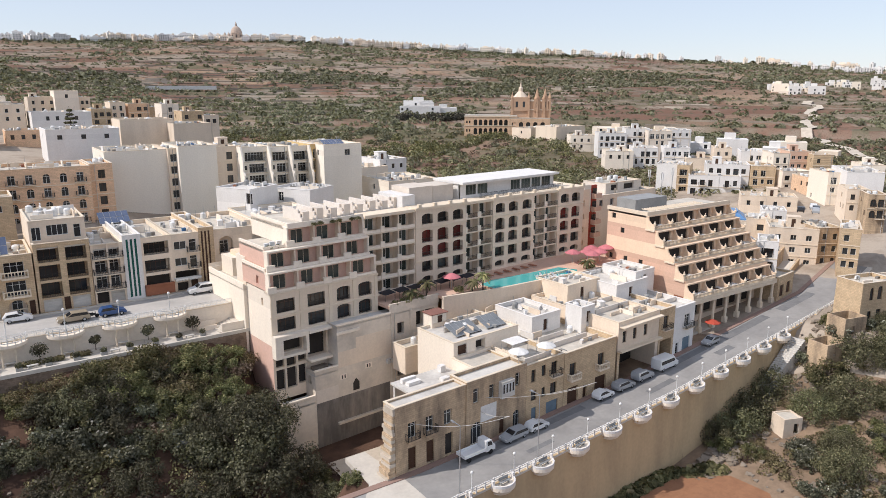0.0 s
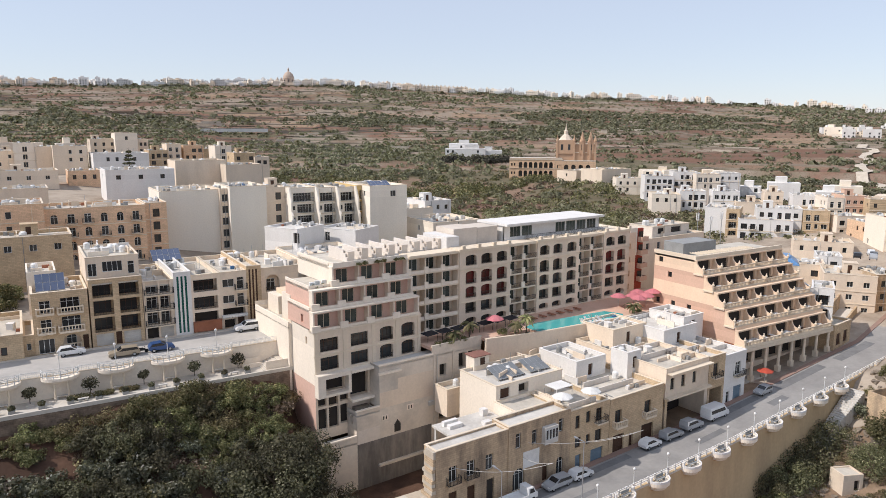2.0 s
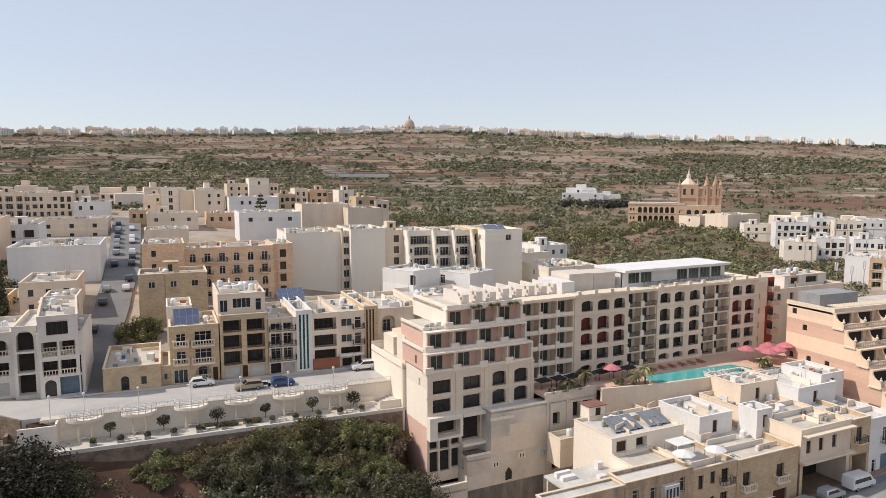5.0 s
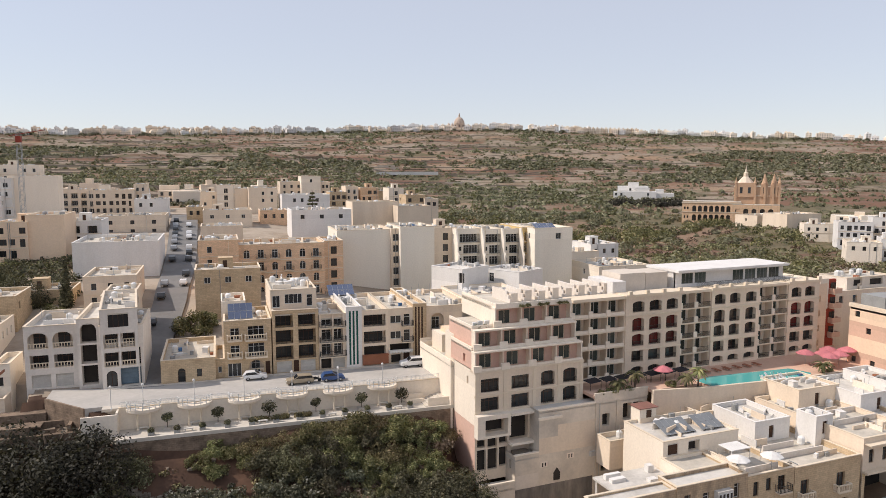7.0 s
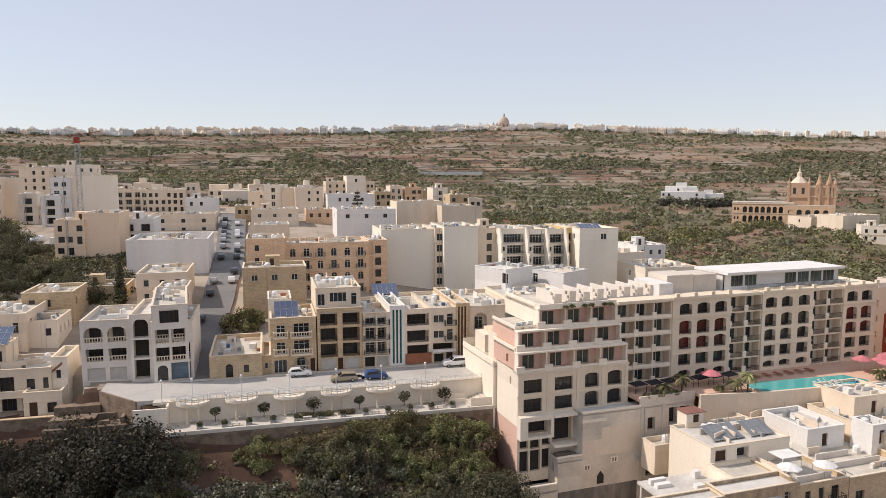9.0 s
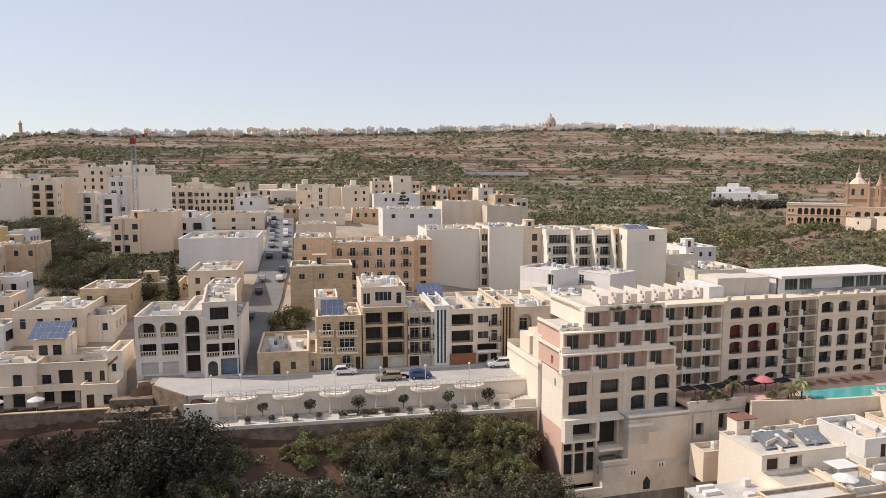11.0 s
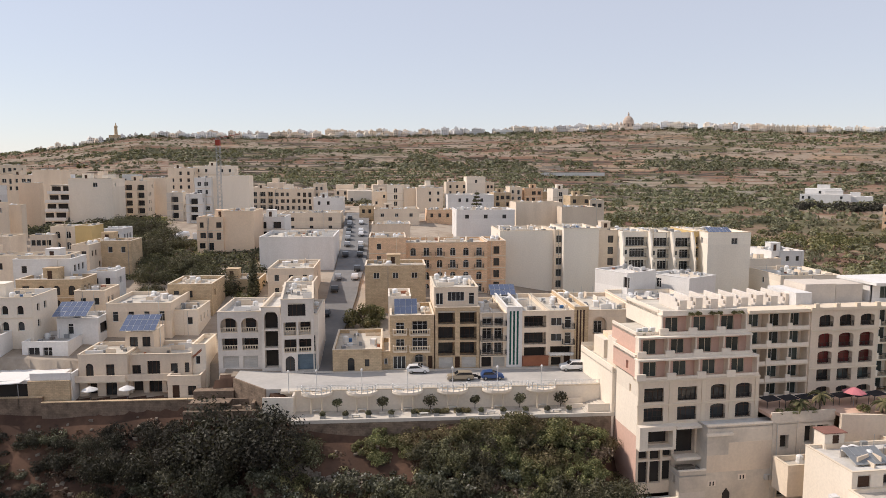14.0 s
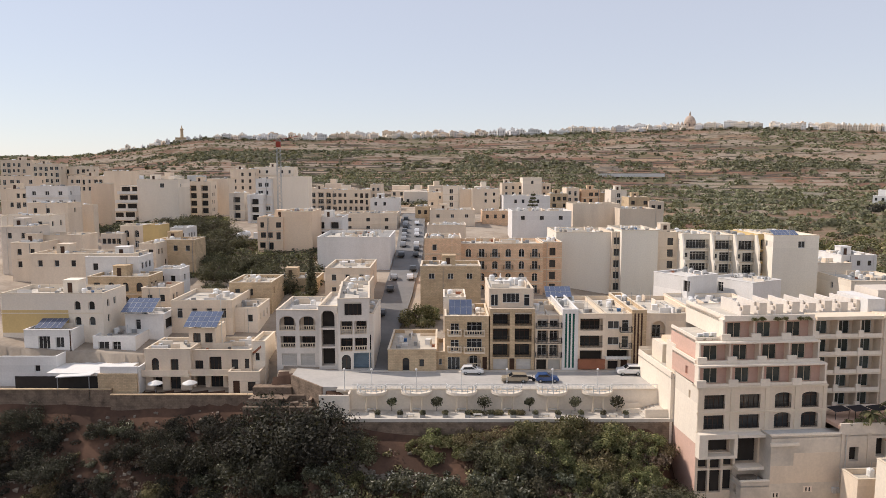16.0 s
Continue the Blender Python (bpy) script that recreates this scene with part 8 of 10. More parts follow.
# domed church on the ridge
dc = thing("domed_church", pose(485.7, 1419.2, 124.0, 0, 0, -19) @ Matrix.Scale(1.12, 4), "pinkish stone domed church on the ridge", "church")
part("nave", boxes((-19, -9, -6, 19, 16, 12), (-10, -13, -6, 10, -9, 14)), PINKSTONE, dc)
bm = bmesh.new()
lathe(bm, [(10.2, 12), (10.2, 21), (10.8, 21.5), (10.0, 22), (9.2, 26), (7.2, 30), (4.4, 32.8), (1.7, 34), (1.6, 38), (0.9, 39), (0.3, 41.5)], 16, 2, 2)
part("dome", bm, PINKSTONE, dc)
for i in range(8):
    t = 6.283 * i / 8
    part("drum_window", boxes((2 + 10.2 * math.cos(t) - 0.9, 2 + 10.2 * math.sin(t) - 0.9, 14, 2 + 10.2 * math.cos(t) + 0.9, 2 + 10.2 * math.sin(t) + 0.9, 19)), GLASS, dc)
for x in (-17.5, -11.0):
    bm = bmesh.new()
    box(bm, x - 2.6, -11, -6, x + 2.6, -6, 17)
    lathe(bm, [(2.4, 17), (2.4, 19), (1.6, 20.5), (0.3, 23)], 8, x, -8.5)
    part("bell_tower", bm, PINKSTONE, dc)
# hill tower
tw = thing("signal_tower", pose(-511.7, 1388.7, 112.0), "slim stone tower on the far headland", "tower")
bm = bmesh.new()
lathe(bm, [(5.0, -6), (4.4, 6), (3.0, 8), (2.7, 20), (3.4, 21), (3.4, 22.5), (1.5, 24), (0.3, 29)], 12)
part("shaft", bm, STONE, tw)
part("base", boxes((-12, -4, -6, 10, 6, 6)), STONE, tw)
# convent and gothic church of red stone on the valley's far side
cv = thing("convent", pose(252.3, 342.0, 18.0, 0, 0, -38.2), "long ochre stone convent with two arcades", "convent")
arc = []
for k in range(2):
    for i in range(8):
        arc.append((5.5 + i * 3.0, 7.6 + i * 3.0, 3.6 + k * 5.0, 7.2 + k * 5.0, "arch", 0.8))
arc += [(1.0 + i * 1.6, 1.9 + i * 1.6, 5 + k * 5, 6.5 + k * 5, "win", 0.3) for i in range(2) for k in range(2)]
bm = bmesh.new()
panel(bm, pose(0, 0, 0), 31, -4, 14.4, arc)
panel(bm, SIDES["L"](31, 14), 14, -4, 14.4, [])
panel(bm, SIDES["R"](31, 14), 14, -4, 14.4, [])
part("wall", bm, ORANGE, cv)
for o in arc:
    window(cv, pose(o[0], o[5] - 0.1, o[2]), o[1] - o[0], o[3] - o[2], "win", BROWNFRAME)
part("roof", boxes((0, 0, 14.2, 31, 14, 14.6)), ROOF, cv)
part("cornice", boxes((-0.3, -0.3, 13.6, 31.3, 0, 14.1), (-0.3, -0.3, 8.5, 31.3, 0, 8.8)), TRIM, cv)
ch = thing("gothic_church", pose(277.0, 330.0, 20.0, 0, 0, -41) @ Matrix.Diagonal((1, 1, 0.84, 1)), "red and cream stone church with pinnacled towers", "church")
arch_row = [(1.5 + i * 4.2, 4.0 + i * 4.2, 6.0, 10.5, "arch", 0.5) for i in range(5)]
bm = bmesh.new()
panel(bm, pose(0, -6, 0), 24.0, -4, 13.0, arch_row)
part("porch_wall", bm, ORANGE, ch)
for o in arch_row:
    window(ch, pose(o[0], -5.6, o[2]), o[1] - o[0], o[3] - o[2], "arch", BROWNFRAME)
part("porch_roof", boxes((0, -6, 12.9, 24, 0, 13.3)), ROOF, ch)
part("nave", boxes((0.5, 0.2, -4, 24, 12, 24.6)), REDSTONE, ch)
part("cornice", boxes((0.2, -0.1, 24.6, 24.3, 12.2, 25.2), (0.2, -0.1, 18.6, 24.3, 0.2, 19.1)), TRIM, ch)
bm = bmesh.new()
box(bm, 1.0, -0.5, 18, 11.5, 9.5, 27.5)
part("tower", bm, REDSTONE, ch)
bm = bmesh.new()
lathe(bm, [(4.4, 27.5), (2.6, 30), (1.3, 31.5), (1.2, 34.0), (0.6, 34.6), (0.12, 38.5)], 8, 6.2, 4.5)
part("spire", bm, CREAM, ch)
for x in (1.3, 11.2, 16.2, 20.4, 23.6):
    for y in (-0.2, 9.2):
        bm = bmesh.new()
        box(bm, x - 0.55, y - 0.55, 12, x + 0.55, y + 0.55, 26.6)
        lathe(bm, [(0.6, 26.6), (0.85, 27.2), (0.3, 29.2), (0.05, 31.0)], 6, x, y)
        part("pinnacle", bm, REDSTONE, ch)
for x in (14.2, 19.0):
    bm = bmesh.new()
    box(bm, x, -0.4, 18, x + 3.6, 3.2, 26.5)
    lathe(bm, [(1.9, 26.5), (1.2, 28.5), (0.9, 30), (0.2, 33.5)], 6, x + 1.8, 1.4)
    part("bell_tower", bm, REDSTONE, ch)
    part("belfry_window", boxes((x + 1.2, -0.46, 20.5, x + 2.4, -0.3, 24.5)), GLASS, ch)
for x in (3.4, 7.6):
    part("tower_window", boxes((x, -0.56, 20.5, x + 1.4, -0.4, 24.5)), GLASS, ch)
for x, y, w, d, h in ((283.0, 461.0, 22.0, 14.0, 11.5), (276.0, 455.0, 30.0, 8.0, 8.0), (302.0, 446.0, 16.0, 12.0, 6.5)):
    far_block(x, y, gz(x, y) - 1, -32, w, d, h - 1, WHITE, "white stepped villa beside dark trees", "hillside houses")
# tower crane on a building site
cr = thing("tower_crane", pose(-58.8, 252.0, 30.0), "red and grey lattice tower crane above houses", "crane")
bm = bmesh.new()
for sx in (-0.7, 0.62):
    for sy in (-0.7, 0.62):
        box(bm, sx, sy, 0, sx + 0.12, sy + 0.12, 32)
for k in range(22):
    z = k * 1.45
    prism(bm, [(-0.7, z), (0.7, z + 1.35), (0.7, z + 1.45), (-0.7, z + 0.1)], -0.7, -0.62)
    prism(bm, [(0.7, z), (-0.7, z + 1.35), (-0.7, z + 1.45), (0.7, z + 0.1)], 0.62, 0.7)
part("mast", bm, METAL, cr)
CRANERED = material("red_crane_paint", (0.30, 0.05, 0.03), 0.6)
part("slewing_head", boxes((-0.75, -0.75, 28.9, 0.75, 0.75, 30.9)), CRANERED, cr)
bm = bmesh.new()
prism(bm, [(-2.5, 30.9), (-2.5, 31.1), (7.5, 33.0), (7.5, 32.8)], -0.2, 0.2)
part("jib", bm, CRANERED, cr)

for key, bm in RIDGE.items():
    tagged(part("ridge_town", bm, bpy.data.materials[key]), "far cream and white town along the ridge", "town", kind="stuff")

# winding dirt track up the far slope
pts = [(a * 1.0, r) for a, r in ((-68.5, 335), (-66.8, 358), (-64.4, 402), (-63.0, 427), (-61.9, 481), (-61.8, 519), (-61.9, 586), (-62.1, 669), (-61.4, 720))]
bm = bmesh.new()
prev = None
for i in range(61):
    t = i / 60 * (len(pts) - 1)
    k = min(int(t), len(pts) - 2)
    f = t - k
    a = radians(pts[k][0] * (1 - f) + pts[k + 1][0] * f + 0.25 * math.sin(i * 0.7))
    r = pts[k][1] * (1 - f) + pts[k + 1][1] * f
    x, y = -math.sin(a) * r, math.cos(a) * r
    px, py = math.cos(a) * (1.6 + r * 0.003), math.sin(a) * (1.6 + r * 0.003)
    zt = max(gz(x + dx * px, y + dx * py) for dx in (-1, 0, 1)) + 0.9
    row = [bm.verts.new((x - px, y - py, zt)), bm.verts.new((x + px, y + py, zt))]
    if prev:
        bm.faces.new((prev[0], prev[1], row[1], row[0]))
    prev = row
tagged(part("dirt_track", bm, SAND), "winding pale dirt track on the far slope", "track", kind="structure")
# whitish rubble walls terracing the middle slope
for az0, r0, n, w in ((-19.0, 640, 7, 26), (-13.5, 760, 5, 34), (-26.0, 560, 5, 24), (-33.0, 700, 6, 30), (-7.0, 900, 5, 40), (6.0, 820, 6, 38), (-44.0, 800, 6, 30), (14.0, 700, 5, 30), (-52.0, 620, 5, 30)):
    fw = thing("terrace_wall", pose(0, 0, 0), "pale dry stone terrace walls on the slope", "terrace wall", "slope walls", kind="structure")
    for i in range(n):
        a = radians(az0 + rnd.uniform(-1.6, 1.6))
        r = r0 + i * rnd.uniform(9, 16)
        x, y = -math.sin(a) * r, math.cos(a) * r
        q = part("wall", boxes((0, 0, -2, w * rnd.uniform(0.4, 1.0), 0.8, 1.3)), rnd.choice((SAND, RUBBLE, SAND)), fw)
        q.matrix_local = pose(x, y, gz(x, y), 0, 0, az0 + rnd.uniform(-12, 12))
# telecom masts on the roof behind the hotel's end
for k, (px, h) in enumerate(((0.0, 7.0), (3.0, 6.0), (5.4, 7.5))):
    mast = thing("antenna_mast", pose(176.0 + px, 142.0 - px * 0.8, 18.0), "slim pale antenna mast with upright panels", "antenna", "antenna masts")
    bm = bmesh.new()
    tube(bm, 0, 0, -6, h, 0.12, 0.08)
    part("pole", bm, METAL, mast)
    for q in range(3):
        c, d = 0.35 * math.cos(2.1 * q), 0.35 * math.sin(2.1 * q)
        part("panel", boxes((c - 0.14, d - 0.1, h - 2.4, c + 0.14, d + 0.1, h - 0.3)), TANK, mast)

# long dry stone walls that follow the terraces of the slope
rw = random.Random(21)
verts, faces = [], []
for i in range(300):
    a0, r = radians(rw.uniform(-68, 30)), rw.uniform(450, 1380)
    if rw.random() < 0.6:
        a0, r = radians(rw.choice((-34, -27, -19, -9, 3, 12, -50)) + rw.uniform(-4, 4)), rw.choice((620, 780, 930, 1120, 1290)) + rw.uniform(-60, 60)
    length, lean = rw.uniform(25, 110), rw.uniform(-0.12, 0.12)
    n = 8
    for k in range(n + 1):
        a = a0 + (k / n - 0.5) * length / r
        q = r + lean * length * (k / n - 0.5) + 2.0 * math.sin(k * 0.9 + i)
        x, y = -math.sin(a) * q, math.cos(a) * q
        z = gz(x, y)
        verts += [(x, y, z - 1.5), (x, y, z + 1.1), (x - math.sin(a) * 0.9, y + math.cos(a) * 0.9, z + 1.1)]
        if k:
            b = len(verts) - 6
            faces += [(b, b + 3, b + 4, b + 1), (b + 1, b + 4, b + 5, b + 2)]
me = bpy.data.meshes.new("terrace_walls")
me.from_pydata(verts, [], faces)
me.materials.append(WALLSTONE)
tagged(new("terrace_walls", me), "pale dry stone terrace walls across the slope", "terrace walls", kind="stuff")

# ---- plants ----
def leaf_cloud(name, n, blobs, size, seed, mat, thin=1.0):
    """A crown of many small leaves on lumpy clumps. blobs: (x, y, z, radius)."""
    r = np.random.RandomState(seed)
    b = np.array(blobs, float)
    weight = b[:, 3] ** 2
    pick = r.choice(len(b), n, p=weight / weight.sum())
    d = r.normal(size=(n, 3))
    d /= np.linalg.norm(d, axis=1)[:, None]
    rad = b[pick, 3] * r.uniform(0.45, 1.3, n) ** 0.7
    c = b[pick, :3] + d * rad[:, None] * np.array([1, 1, 0.85])
    nrm = d + r.normal(size=(n, 3)) * 0.55 + np.array([0, 0, 0.35])
    nrm /= np.linalg.norm(nrm, axis=1)[:, None]
    u = np.cross(nrm, r.normal(size=(n, 3)))
    u /= np.linalg.norm(u, axis=1)[:, None]
    v = np.cross(nrm, u)
    s = size * r.uniform(0.6, 1.4, n)[:, None]
    quad = np.stack([c - u * s - v * s * 0.25, c + u * s * 0.1 - v * s * 0.6 * thin, c + u * s + v * s * 0.2, c - u * s * 0.1 + v * s * 0.6 * thin], 1)
    me = bpy.data.meshes.new(name)
    me.from_pydata(quad.reshape(-1, 3).tolist(), [], np.arange(4 * n).reshape(n, 4).tolist())
    me.materials.append(mat)
    return me


def lumps(seed, r, h, n, base=0.25):
    """Clump centres of a crown of radius r and height h."""
    rnd = random.Random(seed)
    out = []
    for i in range(int(n * 1.8)):
        a, q = rnd.uniform(0, 6.28), math.sqrt(rnd.random()) * 0.8
        z = h * (base + (1 - base) * rnd.random() * (1 - 0.55 * q))
        k = r * rnd.uniform(0.13, 0.32)
        out.append((r * q * math.cos(a), r * q * math.sin(a), max(z - k * 0.4, k * 0.6), k))
    return out


def trunk_mesh(h, r, seed, limbs=5):
    rnd = random.Random(seed)
    bm = bmesh.new()

    def limb(a, b, ra, rb, n=6):
        a, b = Vector(a), Vector(b)
        q = (b - a).to_track_quat("Z", "Y").to_matrix()
        rings = [[bm.verts.new(p + q @ Vector((rr * math.cos(6.283 * i / n), rr * math.sin(6.283 * i / n), 0))) for i in range(n)] for p, rr in ((a, ra), (b, rb))]
        for i in range(n):
            bm.faces.new((rings[0][i], rings[0][(i + 1) % n], rings[1][(i + 1) % n], rings[1][i]))

    top = (rnd.uniform(-0.2, 0.2), rnd.uniform(-0.2, 0.2), h * 0.45)
    limb((0, 0, -0.4), top, r, r * 0.7)
    for i in range(limbs):
        a = 6.283 * i / limbs + rnd.uniform(-0.4, 0.4)
        e = (top[0] + math.cos(a) * h * 0.3, top[1] + math.sin(a) * h * 0.3, h * rnd.uniform(0.65, 0.9))
        limb(top, e, r * 0.55, r * 0.15)
    me = bpy.data.meshes.new("trunk")
    bm.to_mesh(me)
    bm.free()
    me.materials.append(BARK)
    return me


KINDS = {}
for key, r, h, nb, n, size, mat in (("carob", 5.0, 6.0, 26, 3600, 0.30, LEAF), ("carob_b", 4.2, 5.0, 22, 3000, 0.28, LEAF), ("bush", 2.6, 2.8, 14, 1500, 0.24, LEAF), ("bush_b", 2.2, 2.2, 12, 1200, 0.24, LEAFBRIGHT),
                                 ("silver", 2.4, 2.4, 14, 800, 0.34, LEAFPALE), ("fresh", 3.0, 3.6, 14, 2000, 0.26, LEAFBRIGHT), ("scrub", 1.6, 1.2, 8, 600, 0.2, SCRUB), ("dry", 1.5, 1.1, 8, 520, 0.2, DRYBUSH), ("ivy", 2.4, 2.0, 16, 1500, 0.2, SCRUB), ("oak", 5.0, 5.8, 30, 3800, 0.28, LEAFDARK), ("thicket", 2.6, 2.8, 14, 1500, 0.24, LEAFDARK), ("locust", 5.0, 6.0, 30, 3800, 0.28, LEAFOLIVE)):
    KINDS[key] = (leaf_cloud("crown", int(n * 1.8), lumps(len(key) * 7 + n, r, h, nb, 0.15), size * 0.5, n, mat), trunk_mesh(h * 0.72, 0.07 * r, n), h)
WORDS = {"locust": ("tree", "sunlit olive-green tree in the valley", "tree"), "oak": ("tree", "dark-leaved tree spreading over the bank", "tree"), "thicket": ("shrub", "dark dense thicket on the bank", "shrub"), "carob": ("tree", "dense grey-green carob tree on the bank", "tree"), "carob_b": ("tree", "spreading dark green tree on the bank", "tree"), "bush": ("shrub", "dark green rounded shrub on the bank", "shrub"), "bush_b": ("shrub", "fresh green shrub on the bank", "shrub"),
         "silver": ("prickly_pear", "pale dusty prickly pear clump on the bank", "cactus"), "fresh": ("tree", "bright green small tree among scrub", "tree"), "scrub": ("shrub", "low dry olive scrub on soil", "shrub"), "dry": ("shrub", "brown dry brush on soil", "shrub"), "ivy": ("shrub", "tangled creeper hanging over the bank", "shrub")}


def plant(key, x, y, s=1.0, z=None, turn=None, label=""):
    # left of x = -14 carobs and bushes become near copies with darker leaves
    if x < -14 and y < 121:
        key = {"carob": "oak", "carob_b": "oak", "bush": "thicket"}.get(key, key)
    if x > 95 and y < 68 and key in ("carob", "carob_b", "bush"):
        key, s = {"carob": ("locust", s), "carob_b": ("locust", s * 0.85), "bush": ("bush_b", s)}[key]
    crown, trunk, h = KINDS[key]
    name, lab, cat = WORDS[key]
    rnd = random.Random(int(x * 91 + y * 37))
    m = pose(x, y, gz(x, y) - 0.15 if z is None else z, 0, 0, rnd.uniform(0, 360) if turn is None else turn)
    m = m @ Matrix.Diagonal((s, s, s * rnd.uniform(0.85, 1.1), 1))
    if cat != "tree":
        ob = new(name, crown)
        ob.matrix_world = m
        return tagged(ob, label or lab, cat, "bank plants")
    ob = thing(name, m, label or lab, cat, "bank plants")
    shared("crown", crown, ob, Matrix())
    shared("trunk", trunk, ob, Matrix())
    return ob


# big trees and shrub masses of the bank below the promenade
for key, x, y, s in (("carob", 26.5, 88.5, 1.25), ("carob", 33.0, 85.5, 1.0), ("carob_b", 30.0, 92.0, 1.0), ("carob_b", 20.5, 84.0, 1.0), ("carob", -23.5, 107.0, 1.95), ("carob", -18.0, 103.0, 1.35), ("carob", -28.0, 103.5, 1.3), ("carob", -37.0, 109.5, 1.25), ("carob_b", -43.4, 110.5, 1.2), ("fresh", 12.0, 103.0, 1.2), ("fresh", 19.0, 103.6, 1.25), ("fresh", 25.0, 103.0, 1.3), ("fresh", 30.5, 103.0, 1.1), ("fresh", 16.0, 100.0, 1.2), ("ivy", 22.5, 99.5, 1.5), ("fresh", -4.0, 103.5, 0.7), ("silver", -55.0, 115.5, 0.9), ("silver", -32.0, 110.0, 1.2), ("silver", -32.7, 104.7, 1.2), ("silver", -69.2, 110.0, 1.0), ("carob_b", -71.5, 116.0, 0.8),
                     ("carob_b", -34.0, 104.0, 1.0), ("fresh", 17.0, 101.0, 1.0), ("fresh", 10.0, 98.5, 1.0), ("fresh", 22.0, 97.0, 0.9), ("fresh", 26.5, 99.0, 0.8), ("bush", 20.0, 102.5, 1.2), ("bush", 13.0, 102.0, 1.2), ("bush_b", 24.0, 102.5, 1.3),
                     ("ivy", 29.0, 103.4, 1.3), ("ivy", 32.5, 103.2, 1.3), ("ivy", 33.8, 100.0, 1.2), ("ivy", 34.4, 96.5, 1.0), ("dry", 30.5, 100.5, 1.6), ("bush", 6.0, 102.0, 1.1), ("bush_b", 3.0, 103.0, 1.0), ("silver", 8.0, 99.0, 1.1),
                     ("silver", 13.5, 98.5, 1.2), ("silver", 20.0, 93.5, 1.2), ("silver", -38.0, 108.5, 1.3), ("silver", -31.5, 109.0, 1.0), ("bush", -44.0, 110.5, 1.3), ("carob_b", -64.0, 110.0, 1.0), ("carob", -76.0, 112.0, 1.0), ("bush", -52.0, 112.0, 1.2),
                     ("silver", -48.0, 104.0, 1.3), ("silver", -58.0, 106.0, 1.2), ("silver", -15.5, 96.0, 1.3), ("silver", -8.0, 94.0, 1.2), ("silver", 0.0, 98.5, 1.0), ("bush_b", -2.0, 102.2, 1.0), ("carob_b", 14.0, 88.0, 0.9), ("carob_b", 5.0, 90.0, 0.9)):
    plant(key, x, y, s)


for key, x, y, s in (("ivy", 8.5, 103.6, 1.3), ("ivy", 12.5, 104.0, 1.4), ("ivy", 17.0, 104.2, 1.4), ("ivy", 21.5, 104.0, 1.5), ("ivy", 26.0, 104.2, 1.4), ("bush_b", 15.0, 102.0, 1.3), ("bush_b", 28.0, 101.0, 1.2), ("dry", 27.5, 103.8, 1.7), ("dry", 31.5, 101.6, 1.8), ("dry", 33.0, 104.4, 1.5),
                     ("dry", 21.0, 95.5, 1.6), ("dry", 24.5, 95.0, 1.5), ("fresh", 24.5, 96.2, 0.8), ("fresh", 27.5, 96.5, 0.9), ("fresh", 30.0, 97.2, 0.8), ("carob", 29.0, 84.5, 1.1), ("bush", 36.2, 87.0, 1.3), ("bush_b", 38.5, 86.0, 1.0), ("dry", 37.5, 90.5, 1.6), ("dry", 40.0, 88.5, 1.4),
                     ("bush", 36.6, 78.0, 1.1), ("bush_b", 37.2, 74.5, 0.9), ("scrub", 38.6, 82.0, 1.5), ("carob_b", 34.0, 79.5, 0.9), ("bush", 35.0, 72.5, 1.0)):
    plant(key, x, y, s)


# lower edge of the thicket: round crowns, prickly pears and grey brush
for key, x, y, s in (("fresh", -1.5, 105.0, 0.85), ("bush_b", 0.8, 104.6, 1.0), ("ivy", 4.0, 104.4, 1.3), ("bush", 5.5, 101.0, 1.2), ("carob_b", 9.0, 99.5, 0.9), ("silver", 8.5, 96.5, 1.4), ("silver", 10.5, 95.0, 1.3), ("silver", 6.0, 97.5, 1.2),
                     ("carob_b", 14.0, 99.0, 0.95), ("dry", 15.5, 95.8, 1.7), ("dry", 18.0, 94.6, 1.6), ("bush", 12.8, 96.0, 1.3), ("fresh", 21.0, 95.0, 1.0), ("bush_b", 19.0, 97.5, 1.3), ("carob", 28.5, 91.5, 1.15), ("carob_b", 24.0, 92.5, 1.0),
                     ("carob", 32.5, 92.0, 1.1), ("bush", 17.0, 92.5, 1.3), ("bush", 21.5, 91.0, 1.4), ("bush", 8.0, 93.0, 1.3), ("silver", 13.5, 92.5, 1.3), ("bush", 3.0, 96.0, 1.2), ("silver", -1.0, 97.4, 1.3), ("silver", -5.0, 98.2, 1.3),
                     ("silver", -9.0, 98.0, 1.2), ("bush_b", -12.5, 98.6, 1.0), ("carob_b", -13.5, 102.0, 1.0), ("carob", -31.0, 107.5, 1.2), ("silver", -27.5, 103.8, 1.5), ("silver", -23.0, 102.2, 1.4), ("silver", -18.0, 99.5, 1.3), ("carob_b", -36.0, 113.5, 1.0)):
    plant(key, x, y, s)


def bare(x, y):
    """Open soil between the plants."""
    if -13 < x < 3.5 and 97.5 < y < 106:
        return True
    if 37 < x < 97 or 33 < x < 97 and y < 92:
        return True
    if -34 < x < -19 and y > 110.5 or -20 < x < 8 and y > 104.6:
        return True
    return x < -34 and y > 117.3


